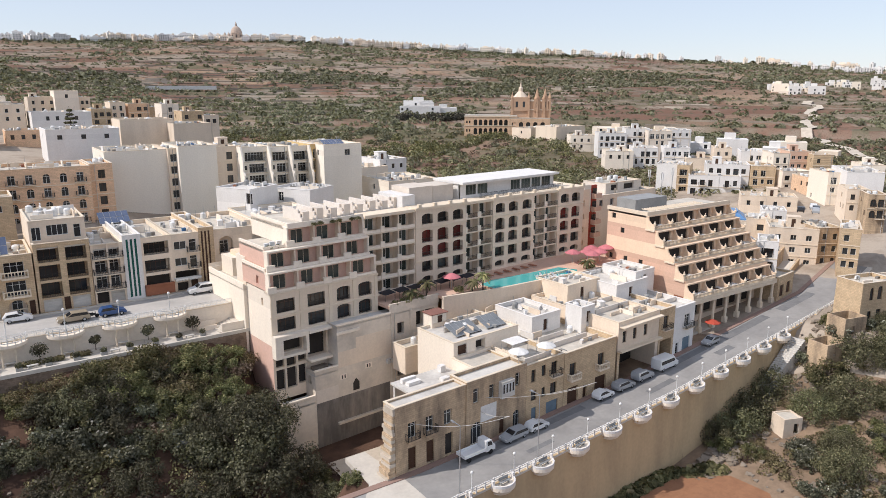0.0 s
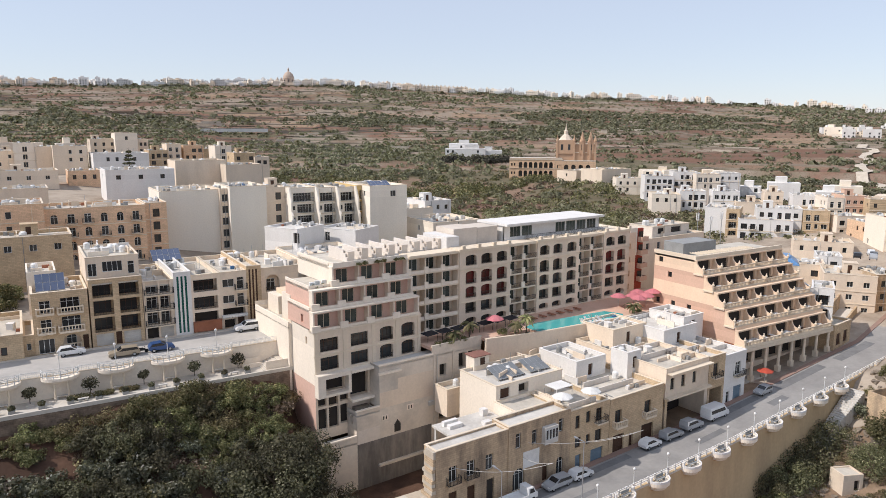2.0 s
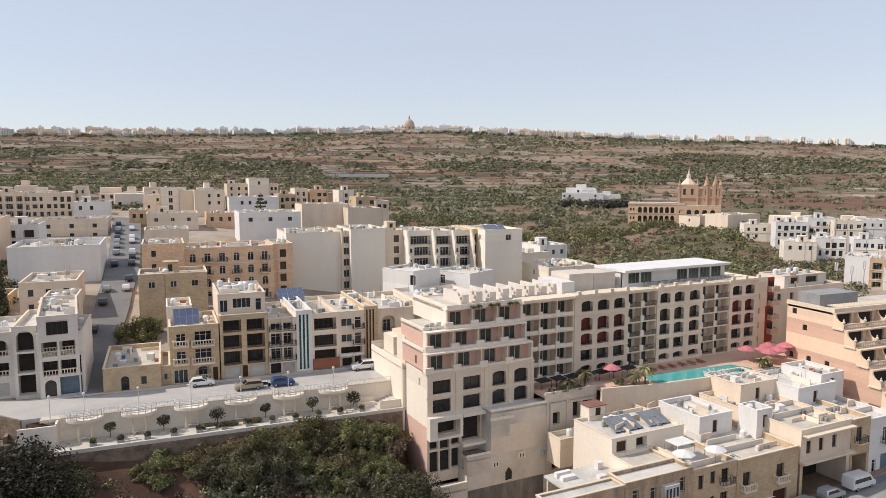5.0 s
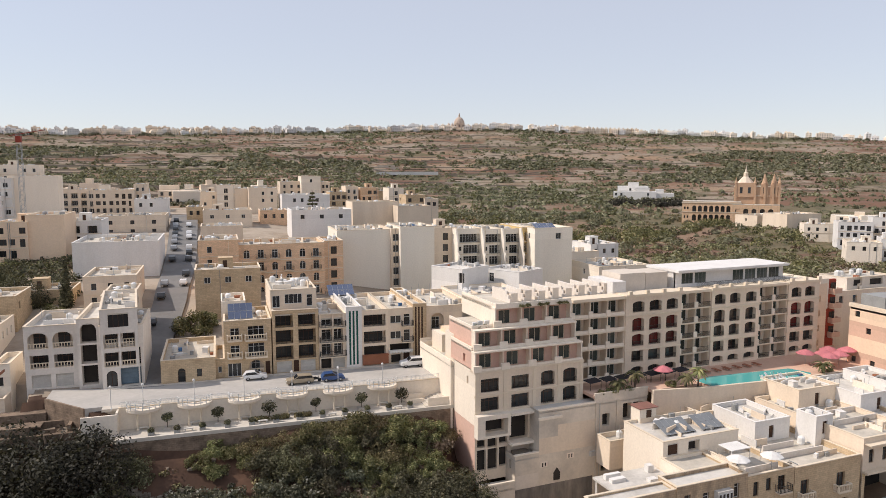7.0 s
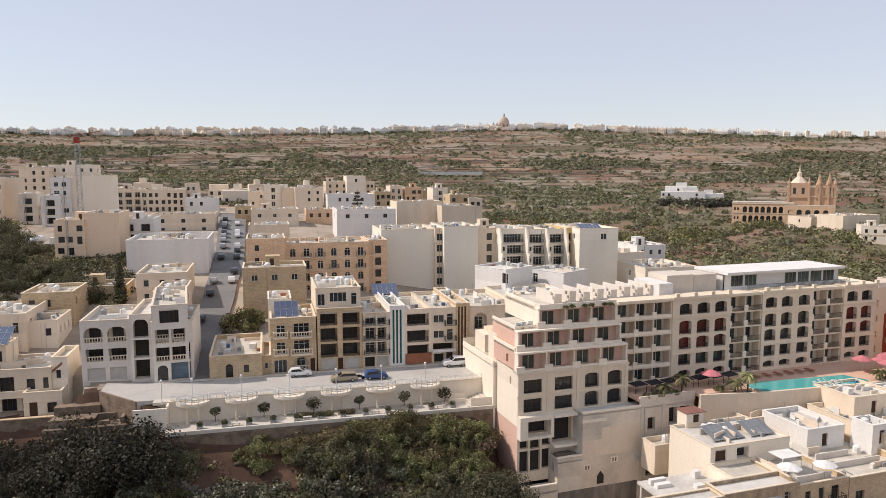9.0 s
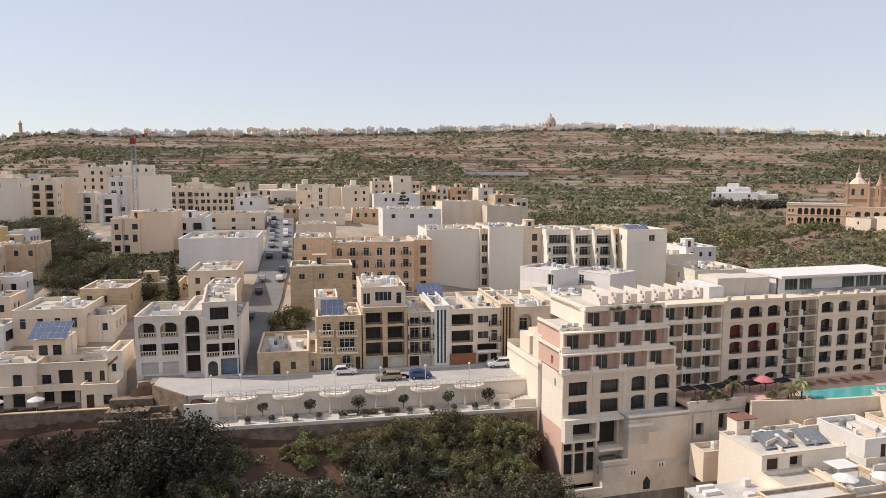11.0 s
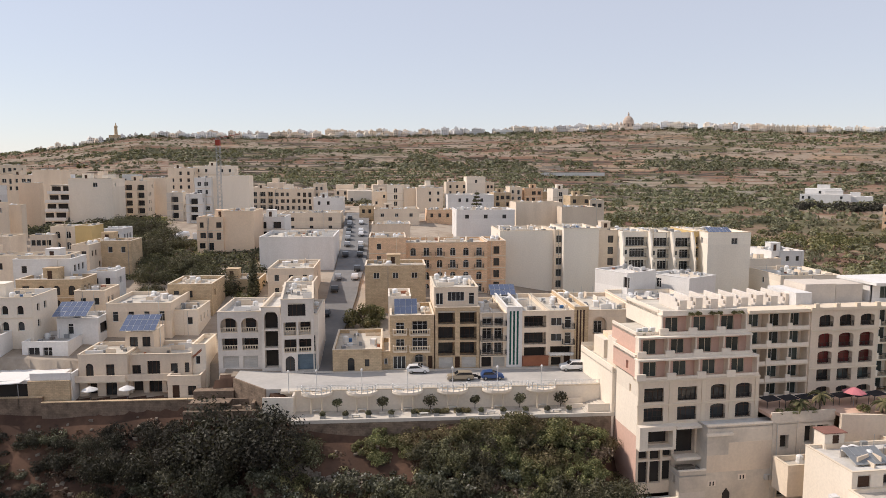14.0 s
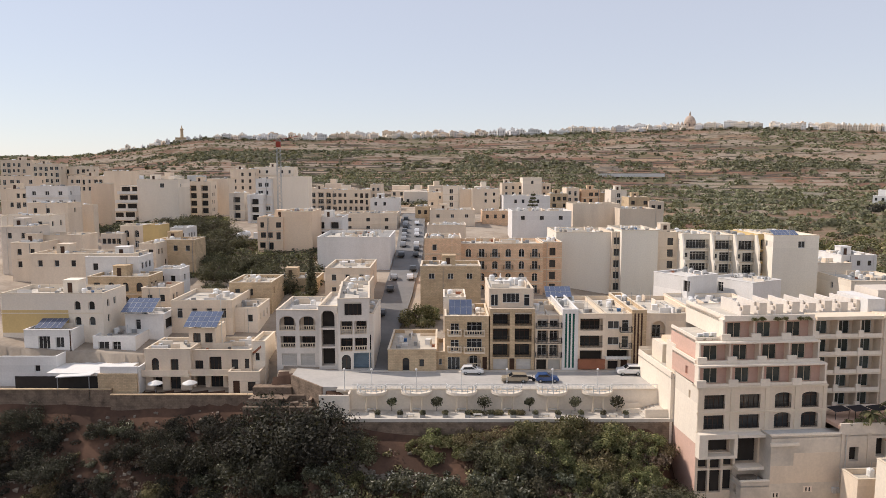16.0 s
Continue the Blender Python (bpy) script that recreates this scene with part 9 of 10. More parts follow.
rnd = random.Random(11)
spots = 0
while spots < 112:
    x, y = rnd.uniform(-88, 36), rnd.uniform(70, 104 if rnd.random() < 0.7 else 96)
    if x < -33:
        y += 12
    if bare(x, y):
        continue
    key = rnd.choice(("bush", "bush", "silver", "silver", "scrub", "dry", "bush_b", "silver", "dry", "dry", "ivy") if x > -20 else ("bush", "silver", "dry", "scrub", "dry"))
    plant(key, x, y, rnd.uniform(0.6, 1.25))
    spots += 1
for i in range(16):
    plant(rnd.choice(("bush", "silver", "dry", "scrub", "silver")), rnd.uniform(-100, -36), rnd.uniform(106, 116), rnd.uniform(0.5, 0.9))
for i in range(16):
    plant(rnd.choice(("bush", "bush", "ivy", "silver")), rnd.uniform(-78, -26), rnd.uniform(100, 110.5), rnd.uniform(0.8, 1.4))
# dense dark growth below the garden walls
for i in range(54):
    x = rnd.uniform(-86, -34)
    plant(rnd.choice(("bush", "bush", "bush", "silver", "carob_b", "dry")), x, rnd.uniform(100, 116), rnd.uniform(0.6, 1.1))
# scrub and trees in the valley beside the road wall
for key, x, y, s in (("carob", 106.0, 64.0, 1.1), ("carob", 112.0, 65.5, 1.2), ("carob_b", 101.5, 64.5, 1.0), ("carob", 118.0, 65.0, 1.0), ("bush", 99.5, 61.5, 1.2), ("carob_b", 117.0, 56.0, 1.1), ("carob", 122.0, 52.0, 1.2), ("fresh", 124.0, 57.5, 1.5),
                     ("carob", 130.0, 55.0, 1.1), ("carob_b", 112.0, 48.0, 1.1), ("carob_b", 106.0, 45.0, 1.1), ("silver", 109.0, 53.0, 1.2), ("silver", 127.0, 63.0, 1.2), ("silver", 133.0, 60.0, 1.3), ("bush", 135.0, 63.5, 1.2), ("bush", 126.0, 66.5, 1.0),
                     ("silver", 106.0, 50.0, 1.3), ("carob", 136.0, 50.0, 1.2), ("bush_b", 116.0, 44.0, 1.2), ("silver", 100.0, 46.0, 1.2), ("silver", 140.0, 57.0, 1.3), ("fresh", 102.0, 57.5, 0.7), ("bush_b", 63.0, 62.6, 0.6)):
    plant(key, x, y, s, label={"carob": "dense carob tree below the road wall", "carob_b": "dark green tree below the road wall"}.get(key, ""))
for i in range(46):
    x, y = rnd.uniform(97, 150), rnd.uniform(36, 66)
    plant(rnd.choice(("bush", "silver", "scrub", "dry", "carob_b", "ivy")), x, y, rnd.uniform(0.6, 1.1))
# garden trees among the houses
for key, x, y, s in (("fresh", -5.5, 147.0, 1.5), ("fresh", -4.0, 150.0, 1.2), ("carob", -40.0, 168.0, 1.1), ("carob_b", -46.0, 176.0, 1.1), ("carob", -52.0, 186.0, 1.2), ("carob_b", -62.0, 188.0, 1.2), ("carob", -58.0, 176.0, 1.1), ("fresh", -33.0, 160.0, 0.9),
                     ("carob", -78.0, 236.0, 1.2), ("carob_b", -84.0, 226.0, 1.2), ("carob", -70.0, 225.0, 1.2), ("carob_b", -62.0, 214.0, 1.1), ("carob", -66.0, 200.0, 1.1), ("carob", 168.0, 128.0, 1.1), ("carob_b", 163.0, 124.0, 1.0), ("bush", -47.0, 164.0, 1.2),
                     ("carob_b", -72.0, 190.0, 1.1), ("bush", -55.0, 166.0, 1.3), ("carob", -90.0, 250.0, 1.1), ("carob_b", -80.0, 214.0, 1.2), ("carob", -88.0, 238.0, 1.2), ("carob_b", -96.0, 245.0, 1.1), ("carob", -54.0, 160.0, 0.8), ("carob_b", -49.0, 182.0, 1.1), ("bush", -43.0, 160.0, 1.2), ("carob", -70.0, 210.0, 1.1), ("carob", 187.0, 134.0, 1.0), ("carob_b", 183.0, 128.0, 1.0), ("carob", -100.0, 215.0, 0.9)):
    plant(key, x, y, s, label="green garden tree among town houses")
# cypress and pine
cyp = thing("cypress", pose(-31.8, 166.5, gz(-31.8, 166.5)), "tall dark columnar cypress among houses", "tree")
shared("crown", leaf_cloud("crown", 2200, [(0, 0, 1 + i * 0.9, 1.35 - 0.09 * i) for i in range(12)], 0.28, 77, LEAF), cyp, Matrix())
shared("trunk", trunk_mesh(6, 0.2, 3, 3), cyp, Matrix())
pine = thing("pine_tree", pose(35.2, 280.0, 27.0), "tall layered Norfolk pine before a white house", "tree")
blobs = []
for i in range(9):
    for k in range(7):
        a = 6.283 * k / 7 + i
        q = 3.4 * (1 - i / 9.5)
        for f in (0.4, 0.8, 1.1):
            blobs.append((q * f * math.cos(a), q * f * math.sin(a), 3.0 + i * 1.4, 0.36))
shared("crown", leaf_cloud("crown", 3600, blobs, 0.3, 78, LEAF), pine, Matrix())
bm = bmesh.new()
tube(bm, 0, 0, -1, 15.6, 0.3, 0.06)
part("trunk", bm, BARK, pine)
# clipped trees and planters on the promenade
for i, x in enumerate((-8.4, -1.2, 6.4, 13.6, 20.9, 27.6)):
    t = thing("clipped_tree", pose(x, 109.2, 11.7), "small round clipped tree in a pale planter", "tree", "promenade trees")
    r = 0.75 + 0.2 * ((i * 7) % 3)
    shared("crown", leaf_cloud("crown", 420, [(0, 0, 1.9, r * 0.9), (0.3, 0.2, 2.1, r * 0.6), (-0.3, 0.1, 1.8, r * 0.6)], 0.16, 200 + i, LEAF), t, Matrix())
    bm = bmesh.new()
    tube(bm, 0, 0, 0.2, 1.6, 0.06, 0.05)
    part("trunk", bm, BARK, t)
    part("planter", boxes((-0.55, -0.55, 0, 0.55, 0.55, 0.3)), PAVE, t)
for i in range(12):
    x = -10.5 + i * 3.55
    p = thing("planter", pose(x, 107.3, 11.7), "dark square planter with a clipped bush", "planter", "promenade planters")
    part("box", boxes((-0.42, -0.42, 0, 0.42, 0.42, 0.5)), GREYUNIT, p)
    shared("crown", leaf_cloud("crown", 220, [(0, 0, 0.75, 0.45)], 0.13, 300 + i, LEAF), p, Matrix())
    if i % 3 == 1:
        b = part("bench", boxes((-0.7, -0.2, 0.36, 0.7, 0.2, 0.46), (-0.6, -0.15, 0, -0.45, 0.15, 0.36), (0.45, -0.15, 0, 0.6, 0.15, 0.36)), CONCRETE)
        b.matrix_world = pose(x + 1.6, 107.5, 11.7)
        tagged(b, "low pale stone bench on the promenade", "bench", "promenade benches")
for x, s in ((5.0, 1.0), (8.0, 0.8), (11.5, 1.1)):
    hd = thing("hedge", pose(x, 108.4, 11.7), "low clipped hedge on the promenade", "hedge")
    shared("crown", leaf_cloud("crown", 500, [(i * 0.5 - 1, 0, 0.4, 0.42) for i in range(5)], 0.15, int(400 + x), SCRUB), hd, Matrix())
def palm(x, y, z, h, seed):
    """A small palm: ringed trunk and arching fronds."""
    rnd = random.Random(seed)
    ob = thing("palm", pose(x, y, z, 0, 0, rnd.uniform(0, 360)), "small green palm on the hotel pool terrace", "palm", "terrace palms")
    bm = bmesh.new()
    lathe(bm, [(0.17, -0.1), (0.13, 0.3), (0.15, 0.5 * h), (0.12, 0.55 * h), (0.14, h)], 7)
    part("trunk", bm, BARK, ob)
    bm = bmesh.new()
    for k in range(22):
        a, rise, reach = 6.283 * k / 22 + rnd.uniform(-0.2, 0.2), rnd.uniform(0.1, 1.3), rnd.uniform(1.3, 1.9)
        prev = None
        for i in range(7):
            t = i / 6
            r, zz, w = reach * t, h + rise * 1.5 * t - (1.3 + 0.4 * rise) * t * t, 0.26 * math.sin(0.35 + 2.6 * t)
            c, q = Vector((r * math.cos(a), r * math.sin(a), zz)), Vector((-math.sin(a), math.cos(a), 0))
            row = [bm.verts.new(c - q * w - Vector((0, 0, 0.1))), bm.verts.new(c), bm.verts.new(c + q * w - Vector((0, 0, 0.1)))]
            if prev:
                bm.faces.new((prev[0], prev[1], row[1], row[0]))
                bm.faces.new((prev[1], prev[2], row[2], row[1]))
            prev = row
    part("fronds", bm, LEAFBRIGHT, ob)


# pool terrace plants
for i, (u, v, h) in enumerate(((28.2, -2.2, 2.4), (38.6, -5.4, 2.6), (36.8, -4.6, 1.6), (64.6, -7.9, 1.6), (79.0, -7.6, 2.4), (81.5, -6.6, 2.0), (25.0, -2.1, 1.3))):
    q = HOTEL @ Vector((u, v, 14.2))
    palm(q.x, q.y, q.z, h, 500 + i)
for i, (u, v, s) in enumerate(((21.5, -2.2, 0.4), (34.5, -3.6, 0.35), (66.5, -7.6, 0.4), (82.6, -6.5, 0.6), (27.0, -2.4, 0.4), (23.4, -2.4, 0.35))):
    q = HOTEL @ Vector((u, v, 14.1))
    plant("fresh" if i % 2 else "bush_b", q.x, q.y, s, q.z, label="leafy terrace palm bush beside the pool")
for i in range(9):
    q = HOTEL @ Vector((9.5 + i * 1.15, 2.6, 28.4))
    if i < 5:
        p = HOTEL @ Vector((1.4 + 0.7 * i, 3.5, 25.45))
        plant("bush_b" if i % 2 else "scrub", p.x, p.y, 0.3, p.z, label="green potted bushes along the roof edge")
    if i % 3 != 2:
        plant("bush_b", q.x, q.y, 0.28, q.z, label="green potted bushes along the roof edge")


def far_scrub(name, n, place, size, seed, mat, label, leaves=16, leaf=0.0):
    """Scattered bushes of the open country as one mass. place(r, n): n random places, fewer where some are passed over."""
    r = np.random.RandomState(seed)
    cs = np.zeros((0, 2))
    while len(cs) < n:
        cs = np.vstack([cs, place(r, n)])
    cs = cs[:n]
    z = ground_z(cs[:, 0], cs[:, 1])
    k = len(cs)
    rad = size * r.uniform(0.5, 1.5, k) ** 1.3
    d = r.normal(size=(k, leaves, 3))
    d /= np.linalg.norm(d, axis=2)[:, :, None]
    d[:, :, 2] = np.abs(d[:, :, 2])
    c = np.concatenate([cs, z[:, None]], 1)[:, None, :] + d * (rad[:, None] * r.uniform(0.62, 1.0, (k, leaves)))[:, :, None] * np.array([1.2, 1.2, 0.8])
    c = c.reshape(-1, 3)
    nrm = d.reshape(-1, 3) + r.normal(size=(k * leaves, 3)) * 0.28
    nrm /= np.linalg.norm(nrm, axis=1)[:, None]
    u = np.cross(nrm, r.normal(size=nrm.shape))
    u /= np.linalg.norm(u, axis=1)[:, None]
    v = np.cross(nrm, u)
    s = (leaf * r.uniform(0.6, 1.4, k * leaves) if leaf else np.repeat(rad, leaves) * r.uniform(0.35, 0.65, k * leaves))[:, None]
    quad = np.stack([c - u * s, c - v * s, c + u * s, c + v * s], 1).reshape(-1, 3)
    me = bpy.data.meshes.new(name)
    me.from_pydata(quad.tolist(), [], np.arange(len(quad)).reshape(-1, 4).tolist())
    me.materials.append(mat)
    return tagged(new(name, me), label, "scrub", kind="stuff")


def country(rmin, rmax, a0, a1, cover, seed, scale=0.012, patch=0.0):
    def f(r, n):
        q = np.sqrt(r.uniform(rmin ** 2, rmax ** 2, n))
        a = np.radians(r.uniform(a0, a1, n))
        x, y = -np.sin(a) * q, np.cos(a) * q
        m = wavy(x, y, scale, seed) + 0.5 * wavy(x, y, scale * 3.3, seed + 1)
        keep = (m > patch) | (r.uniform(size=n) < cover)
        return np.stack([x, y], 1)[keep]
    return f


# the far masses wear the leaf colour that has haze mixed in
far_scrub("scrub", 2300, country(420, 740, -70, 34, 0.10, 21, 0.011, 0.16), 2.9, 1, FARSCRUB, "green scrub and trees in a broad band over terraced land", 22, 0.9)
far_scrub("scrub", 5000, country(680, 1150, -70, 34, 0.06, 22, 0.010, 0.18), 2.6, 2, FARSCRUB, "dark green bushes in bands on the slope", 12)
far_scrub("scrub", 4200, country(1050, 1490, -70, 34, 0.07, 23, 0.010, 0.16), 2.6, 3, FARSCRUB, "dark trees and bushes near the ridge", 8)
far_scrub("scrub", 700, country(340, 440, -70, 34, 0.15, 29, 0.02, 0.15), 2.4, 9, FARSCRUB, "olive bushes between dry fields", 30, 0.7)
far_scrub("scrub", 520, country(225, 430, -46, -8, 0.12, 24, 0.014, 0.10), 2.6, 4, VALLEYSCRUB, "green wooded valley scrub behind the hotel", 90, 0.42)
far_scrub("scrub", 300, country(225, 420, -46, -10, 0.08, 25, 0.016, 0.25), 3.6, 8, LEAFBRIGHT, "fresh green trees in the valley", 150, 0.42)
far_scrub("scrub", 320, country(215, 400, -46, -8, 0.35, 26, 0.03), 1.7, 5, DRYBUSH, "brown dry brush in the valley", 50, 0.35)
far_scrub("scrub", 700, country(205, 300, -53, -39, 0.5, 33, 0.03, 0.0), 1.8, 10, VALLEYSCRUB, "olive scrub round the hillside villas", 26, 0.4)
far_scrub("scrub", 260, country(200, 300, -53, -37, 0.5, 34, 0.03, 0.0), 1.6, 11, DRYBUSH, "dry brush round the hillside villas", 24, 0.4)
far_scrub("scrub", 130, country(225, 440, -46, -6, 0.2, 35, 0.02, 0.1), 3.8, 12, FARSCRUB, "dark rounded carob trees in the valley", 150, 0.45)
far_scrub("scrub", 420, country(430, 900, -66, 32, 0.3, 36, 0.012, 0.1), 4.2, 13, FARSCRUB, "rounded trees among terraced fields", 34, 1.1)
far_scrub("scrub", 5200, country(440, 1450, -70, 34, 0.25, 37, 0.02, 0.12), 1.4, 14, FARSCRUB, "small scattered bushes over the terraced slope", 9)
far_scrub("scrub", 500, country(235, 460, -48, -6, 0.3, 38, 0.03, 0.15), 1.2, 15, SCRUB, "low olive scrub over the valley floor", 40, 0.28)
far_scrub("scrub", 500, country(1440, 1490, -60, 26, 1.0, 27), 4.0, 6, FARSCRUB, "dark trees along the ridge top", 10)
far_scrub("scrub", 900, country(250, 420, -70, -42, 0.2, 28, 0.03), 1.9, 7, VALLEYSCRUB, "green scrub between hillside villas", 24, 0.5)


def bank(x0, x1, y0, y1, patch=-0.05, seed=61):
    def f(r, n):
        p = np.stack([r.uniform(x0, x1, n), r.uniform(y0, y1, n)], 1)
        m = wavy(p[:, 0], p[:, 1], 0.25, seed)
        ok = np.array([not bare(*q) for q in p])
        return p[((m > patch) | (r.uniform(size=n) < 0.15)) & (ok | (r.uniform(size=n) < 0.06))]
    return f


def glade(*spots):
    def f(r, n):
        k = r.randint(0, len(spots), n)
        q = np.array(spots, float)[k]
        a, e = r.uniform(0, 6.283, n), np.sqrt(r.uniform(size=n))
        return np.stack([q[:, 0] + q[:, 2] * e * np.cos(a), q[:, 1] + q[:, 3] * e * np.sin(a)], 1)
    return f


far_scrub("trees", 60, glade((272, 418, 12, 8), (288, 408, 9, 6), (262, 424, 6, 5)), 4.2, 74, LEAFDARK, "dark evergreen trees beside the convent", 130, 0.55)
HOLLOW = ((-96, 262, 16, 22), (-84, 240, 10, 16), (-92, 248, 10, 12), (-68, 212, 12, 12), (-60, 192, 14, 14), (-46, 188, 12, 12), (-44, 206, 9, 8), (-40, 176, 8, 10), (-72, 186, 6, 6), (-112, 238, 12, 10))
far_scrub("undergrowth", 620, glade(*HOLLOW), 1.9, 71, LEAF, "dark shrubs filling a hollow between houses", 60, 0.3)
far_scrub("undergrowth", 260, glade(*HOLLOW), 1.6, 72, LEAFBRIGHT, "green shrubs filling a hollow between houses", 50, 0.28)
far_scrub("undergrowth", 220, glade(*HOLLOW), 1.3, 73, DRYBUSH, "dry brush between house gardens", 40, 0.25)
far_scrub("undergrowth", 700, bank(-20, 36, 72, 105), 0.9, 41, SCRUB, "tangled dry undergrowth on the bank", 64, 0.15)
far_scrub("undergrowth", 420, bank(-20, 36, 80, 105, 0.1, 62), 1.0, 42, LEAF, "dark creeper undergrowth on the bank", 70, 0.15)
far_scrub("undergrowth", 420, bank(-20, 36, 74, 105, 0.0, 63), 0.7, 46, DRYBUSH, "dry brown undergrowth on the bank", 60, 0.12)
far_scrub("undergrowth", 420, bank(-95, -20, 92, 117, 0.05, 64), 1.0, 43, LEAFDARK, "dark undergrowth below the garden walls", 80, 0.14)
far_scrub("undergrowth", 520, bank(-95, -20, 92, 117, 0.0, 65), 0.7, 44, DRYBUSH, "dry brown undergrowth below the garden walls", 60, 0.12)
far_scrub("undergrowth", 400, bank(98, 150, 36, 66), 0.9, 45, SCRUB, "tangled undergrowth in the valley", 70, 0.15)

# ---- vehicles ----
def car_paint(name, c):
    return material(name, c, 0.28, tuple(v * 0.9 for v in c), 0.5, 4.0, 0.3, 0.0, spec=0.6)


PAINTS = {"white": car_paint("white_car_paint", (0.75, 0.75, 0.74)), "silver": car_paint("silver_car_paint", (0.36, 0.37, 0.38)), "dark": car_paint("dark_grey_car_paint", (0.06, 0.065, 0.07)), "blue": car_paint("blue_car_paint", (0.03, 0.08, 0.22)),
          "beige": car_paint("beige_car_paint", (0.34, 0.28, 0.20)), "red": car_paint("dark_red_car_paint", (0.16, 0.03, 0.025)), "black": car_paint("black_car_paint", (0.02, 0.02, 0.022))}
SHAPES = {
    "hatchback": (3.9, 1.65, [(0.05, 0.35), (0.0, 0.75), (0.12, 0.95), (0.45, 1.42), (1.9, 1.48), (2.75, 1.0), (3.7, 0.82), (3.9, 0.55), (3.85, 0.3)], [(0.28, 0.98), (0.52, 1.36), (1.85, 1.41), (2.55, 1.0)]),
    "estate": (4.5, 1.7, [(0.05, 0.35), (0.0, 0.8), (0.1, 1.0), (0.3, 1.45), (2.5, 1.5), (3.25, 1.0), (4.3, 0.85), (4.5, 0.55), (4.45, 0.3)], [(0.2, 1.02), (0.4, 1.4), (2.45, 1.43), (3.05, 1.02)]),
    "suv": (4.3, 1.8, [(0.05, 0.4), (0.0, 0.95), (0.08, 1.1), (0.25, 1.68), (2.3, 1.72), (3.0, 1.15), (4.15, 1.0), (4.3, 0.6), (4.25, 0.35)], [(0.2, 1.14), (0.36, 1.6), (2.25, 1.64), (2.85, 1.16)]),
    "van": (5.4, 2.0, [(0.05, 0.4), (0.0, 1.0), (0.05, 2.2), (0.25, 2.35), (3.9, 2.35), (4.6, 1.35), (5.3, 1.1), (5.4, 0.6), (5.35, 0.35)], [(0.3, 1.3), (0.3, 1.95), (3.85, 1.95), (4.35, 1.35)]),
}


def car(kind, colour, x, y, z, yaw, group="parked cars"):
    length, wide, prof, glass = SHAPES[kind]
    key = ("car", kind, colour)
    m = pose(x, y, z, 0, 0, yaw) @ pose(-length / 2, 0, 0)
    if key in CACHE:
        return copy_thing(CACHE[key], m)
    ob = thing("car" if kind != "van" else "van", m, f"{colour} {kind} car parked beside the kerb", "car", group)
    bm = bmesh.new()
    prism(bm, prof, -wide / 2, wide / 2)
    bmesh.ops.bevel(bm, geom=[e for e in bm.edges if abs(e.verts[0].co.y - e.verts[1].co.y) < 1e-4], offset=0.07, segments=2, affect="EDGES")
    part("body", bm, PAINTS[colour], ob)
    bm = bmesh.new()
    prism(bm, glass, -wide / 2 - 0.012, wide / 2 + 0.012)
    part("side_glazing", bm, CARGLASS, ob)
    gx = glass[-1][0]
    bm = bmesh.new()
    a, b = prof[4], prof[5]
    n = Vector((b[1] - a[1], 0, a[0] - b[0])).normalized() * -0.02
    p = [Vector((a[0] + (b[0] - a[0]) * t, s * (wide / 2 - 0.16), a[1] + (b[1] - a[1]) * t)) - Vector((-abs(n.x), 0, -abs(n.z))) * 1.0 for t, s in ((0.1, -1), (0.9, -1), (0.9, 1), (0.1, 1))]
    bm.faces.new([bm.verts.new(q) for q in p])
    part("windscreen", bm, CARGLASS, ob)
    for wx in (length * 0.19, length * 0.80):
        for sy in (-wide / 2 + 0.1, wide / 2 - 0.1):
            bm = bmesh.new()
            lathe(bm, [(0.31, -0.1), (0.33, -0.06), (0.33, 0.06), (0.31, 0.1)], 12)
            tyre = part("wheel", bm, RUBBER, ob)
            tyre.matrix_local = pose(wx, sy, 0.33, 90)
            bm = bmesh.new()
            lathe(bm, [(0.19, -0.112), (0.19, 0.112)], 8)
            part("rim", bm, METAL, tyre)
    part("light_cluster", boxes((length - 0.12, -wide / 2 + 0.1, 0.6, length - 0.02, -wide / 2 + 0.4, 0.75)), TANK, ob)
    part("light_cluster", boxes((length - 0.12, wide / 2 - 0.4, 0.6, length - 0.02, wide / 2 - 0.1, 0.75)), TANK, ob)
    CACHE[key] = ob
    return ob


for kind, colour, x, y, yaw in (("hatchback", "white", 4.9, 120.2, 0), ("estate", "beige", 11.8, 115.4, 180), ("hatchback", "blue", 17.3, 115.5, 0), ("suv", "white", 32.2, 119.8, 180)):
    car(kind, colour, x, y, 14.96, yaw)
mo = thing("motorcycle", pose(14.5, 115.6, 14.96), "dark parked motorcycle beside a car", "motorcycle")
for wx in (-0.6, 0.6):
    bm = bmesh.new()
    lathe(bm, [(0.3, -0.05), (0.3, 0.05)], 12)
    part("wheel", bm, RUBBER, mo).matrix_local = pose(wx, 0, 0.3, 90)
part("frame", boxes((-0.55, -0.12, 0.4, 0.45, 0.12, 0.75), (0.35, -0.3, 0.9, 0.42, 0.3, 0.98)), IRON, mo)
part("seat", boxes((-0.7, -0.14, 0.75, 0.1, 0.14, 0.85)), RUBBER, mo)
rnd = random.Random(9)
y = 139.0
while y < 275:
    if rnd.random() < 0.8:
        car(rnd.choice(("hatchback", "estate", "hatchback")), rnd.choice(("dark", "silver", "black", "dark", "white", "dark")), side_x(y) - 1.9, y, side_z(y) + 0.04, 90)
    if y > 168 and rnd.random() < 0.8:
        car(rnd.choice(("hatchback", "estate", "hatchback")), rnd.choice(("white", "black", "silver", "dark", "white")), side_x(y) + 2.3, y, side_z(y) + 0.04, 90)
    y += rnd.uniform(6.5, 10)
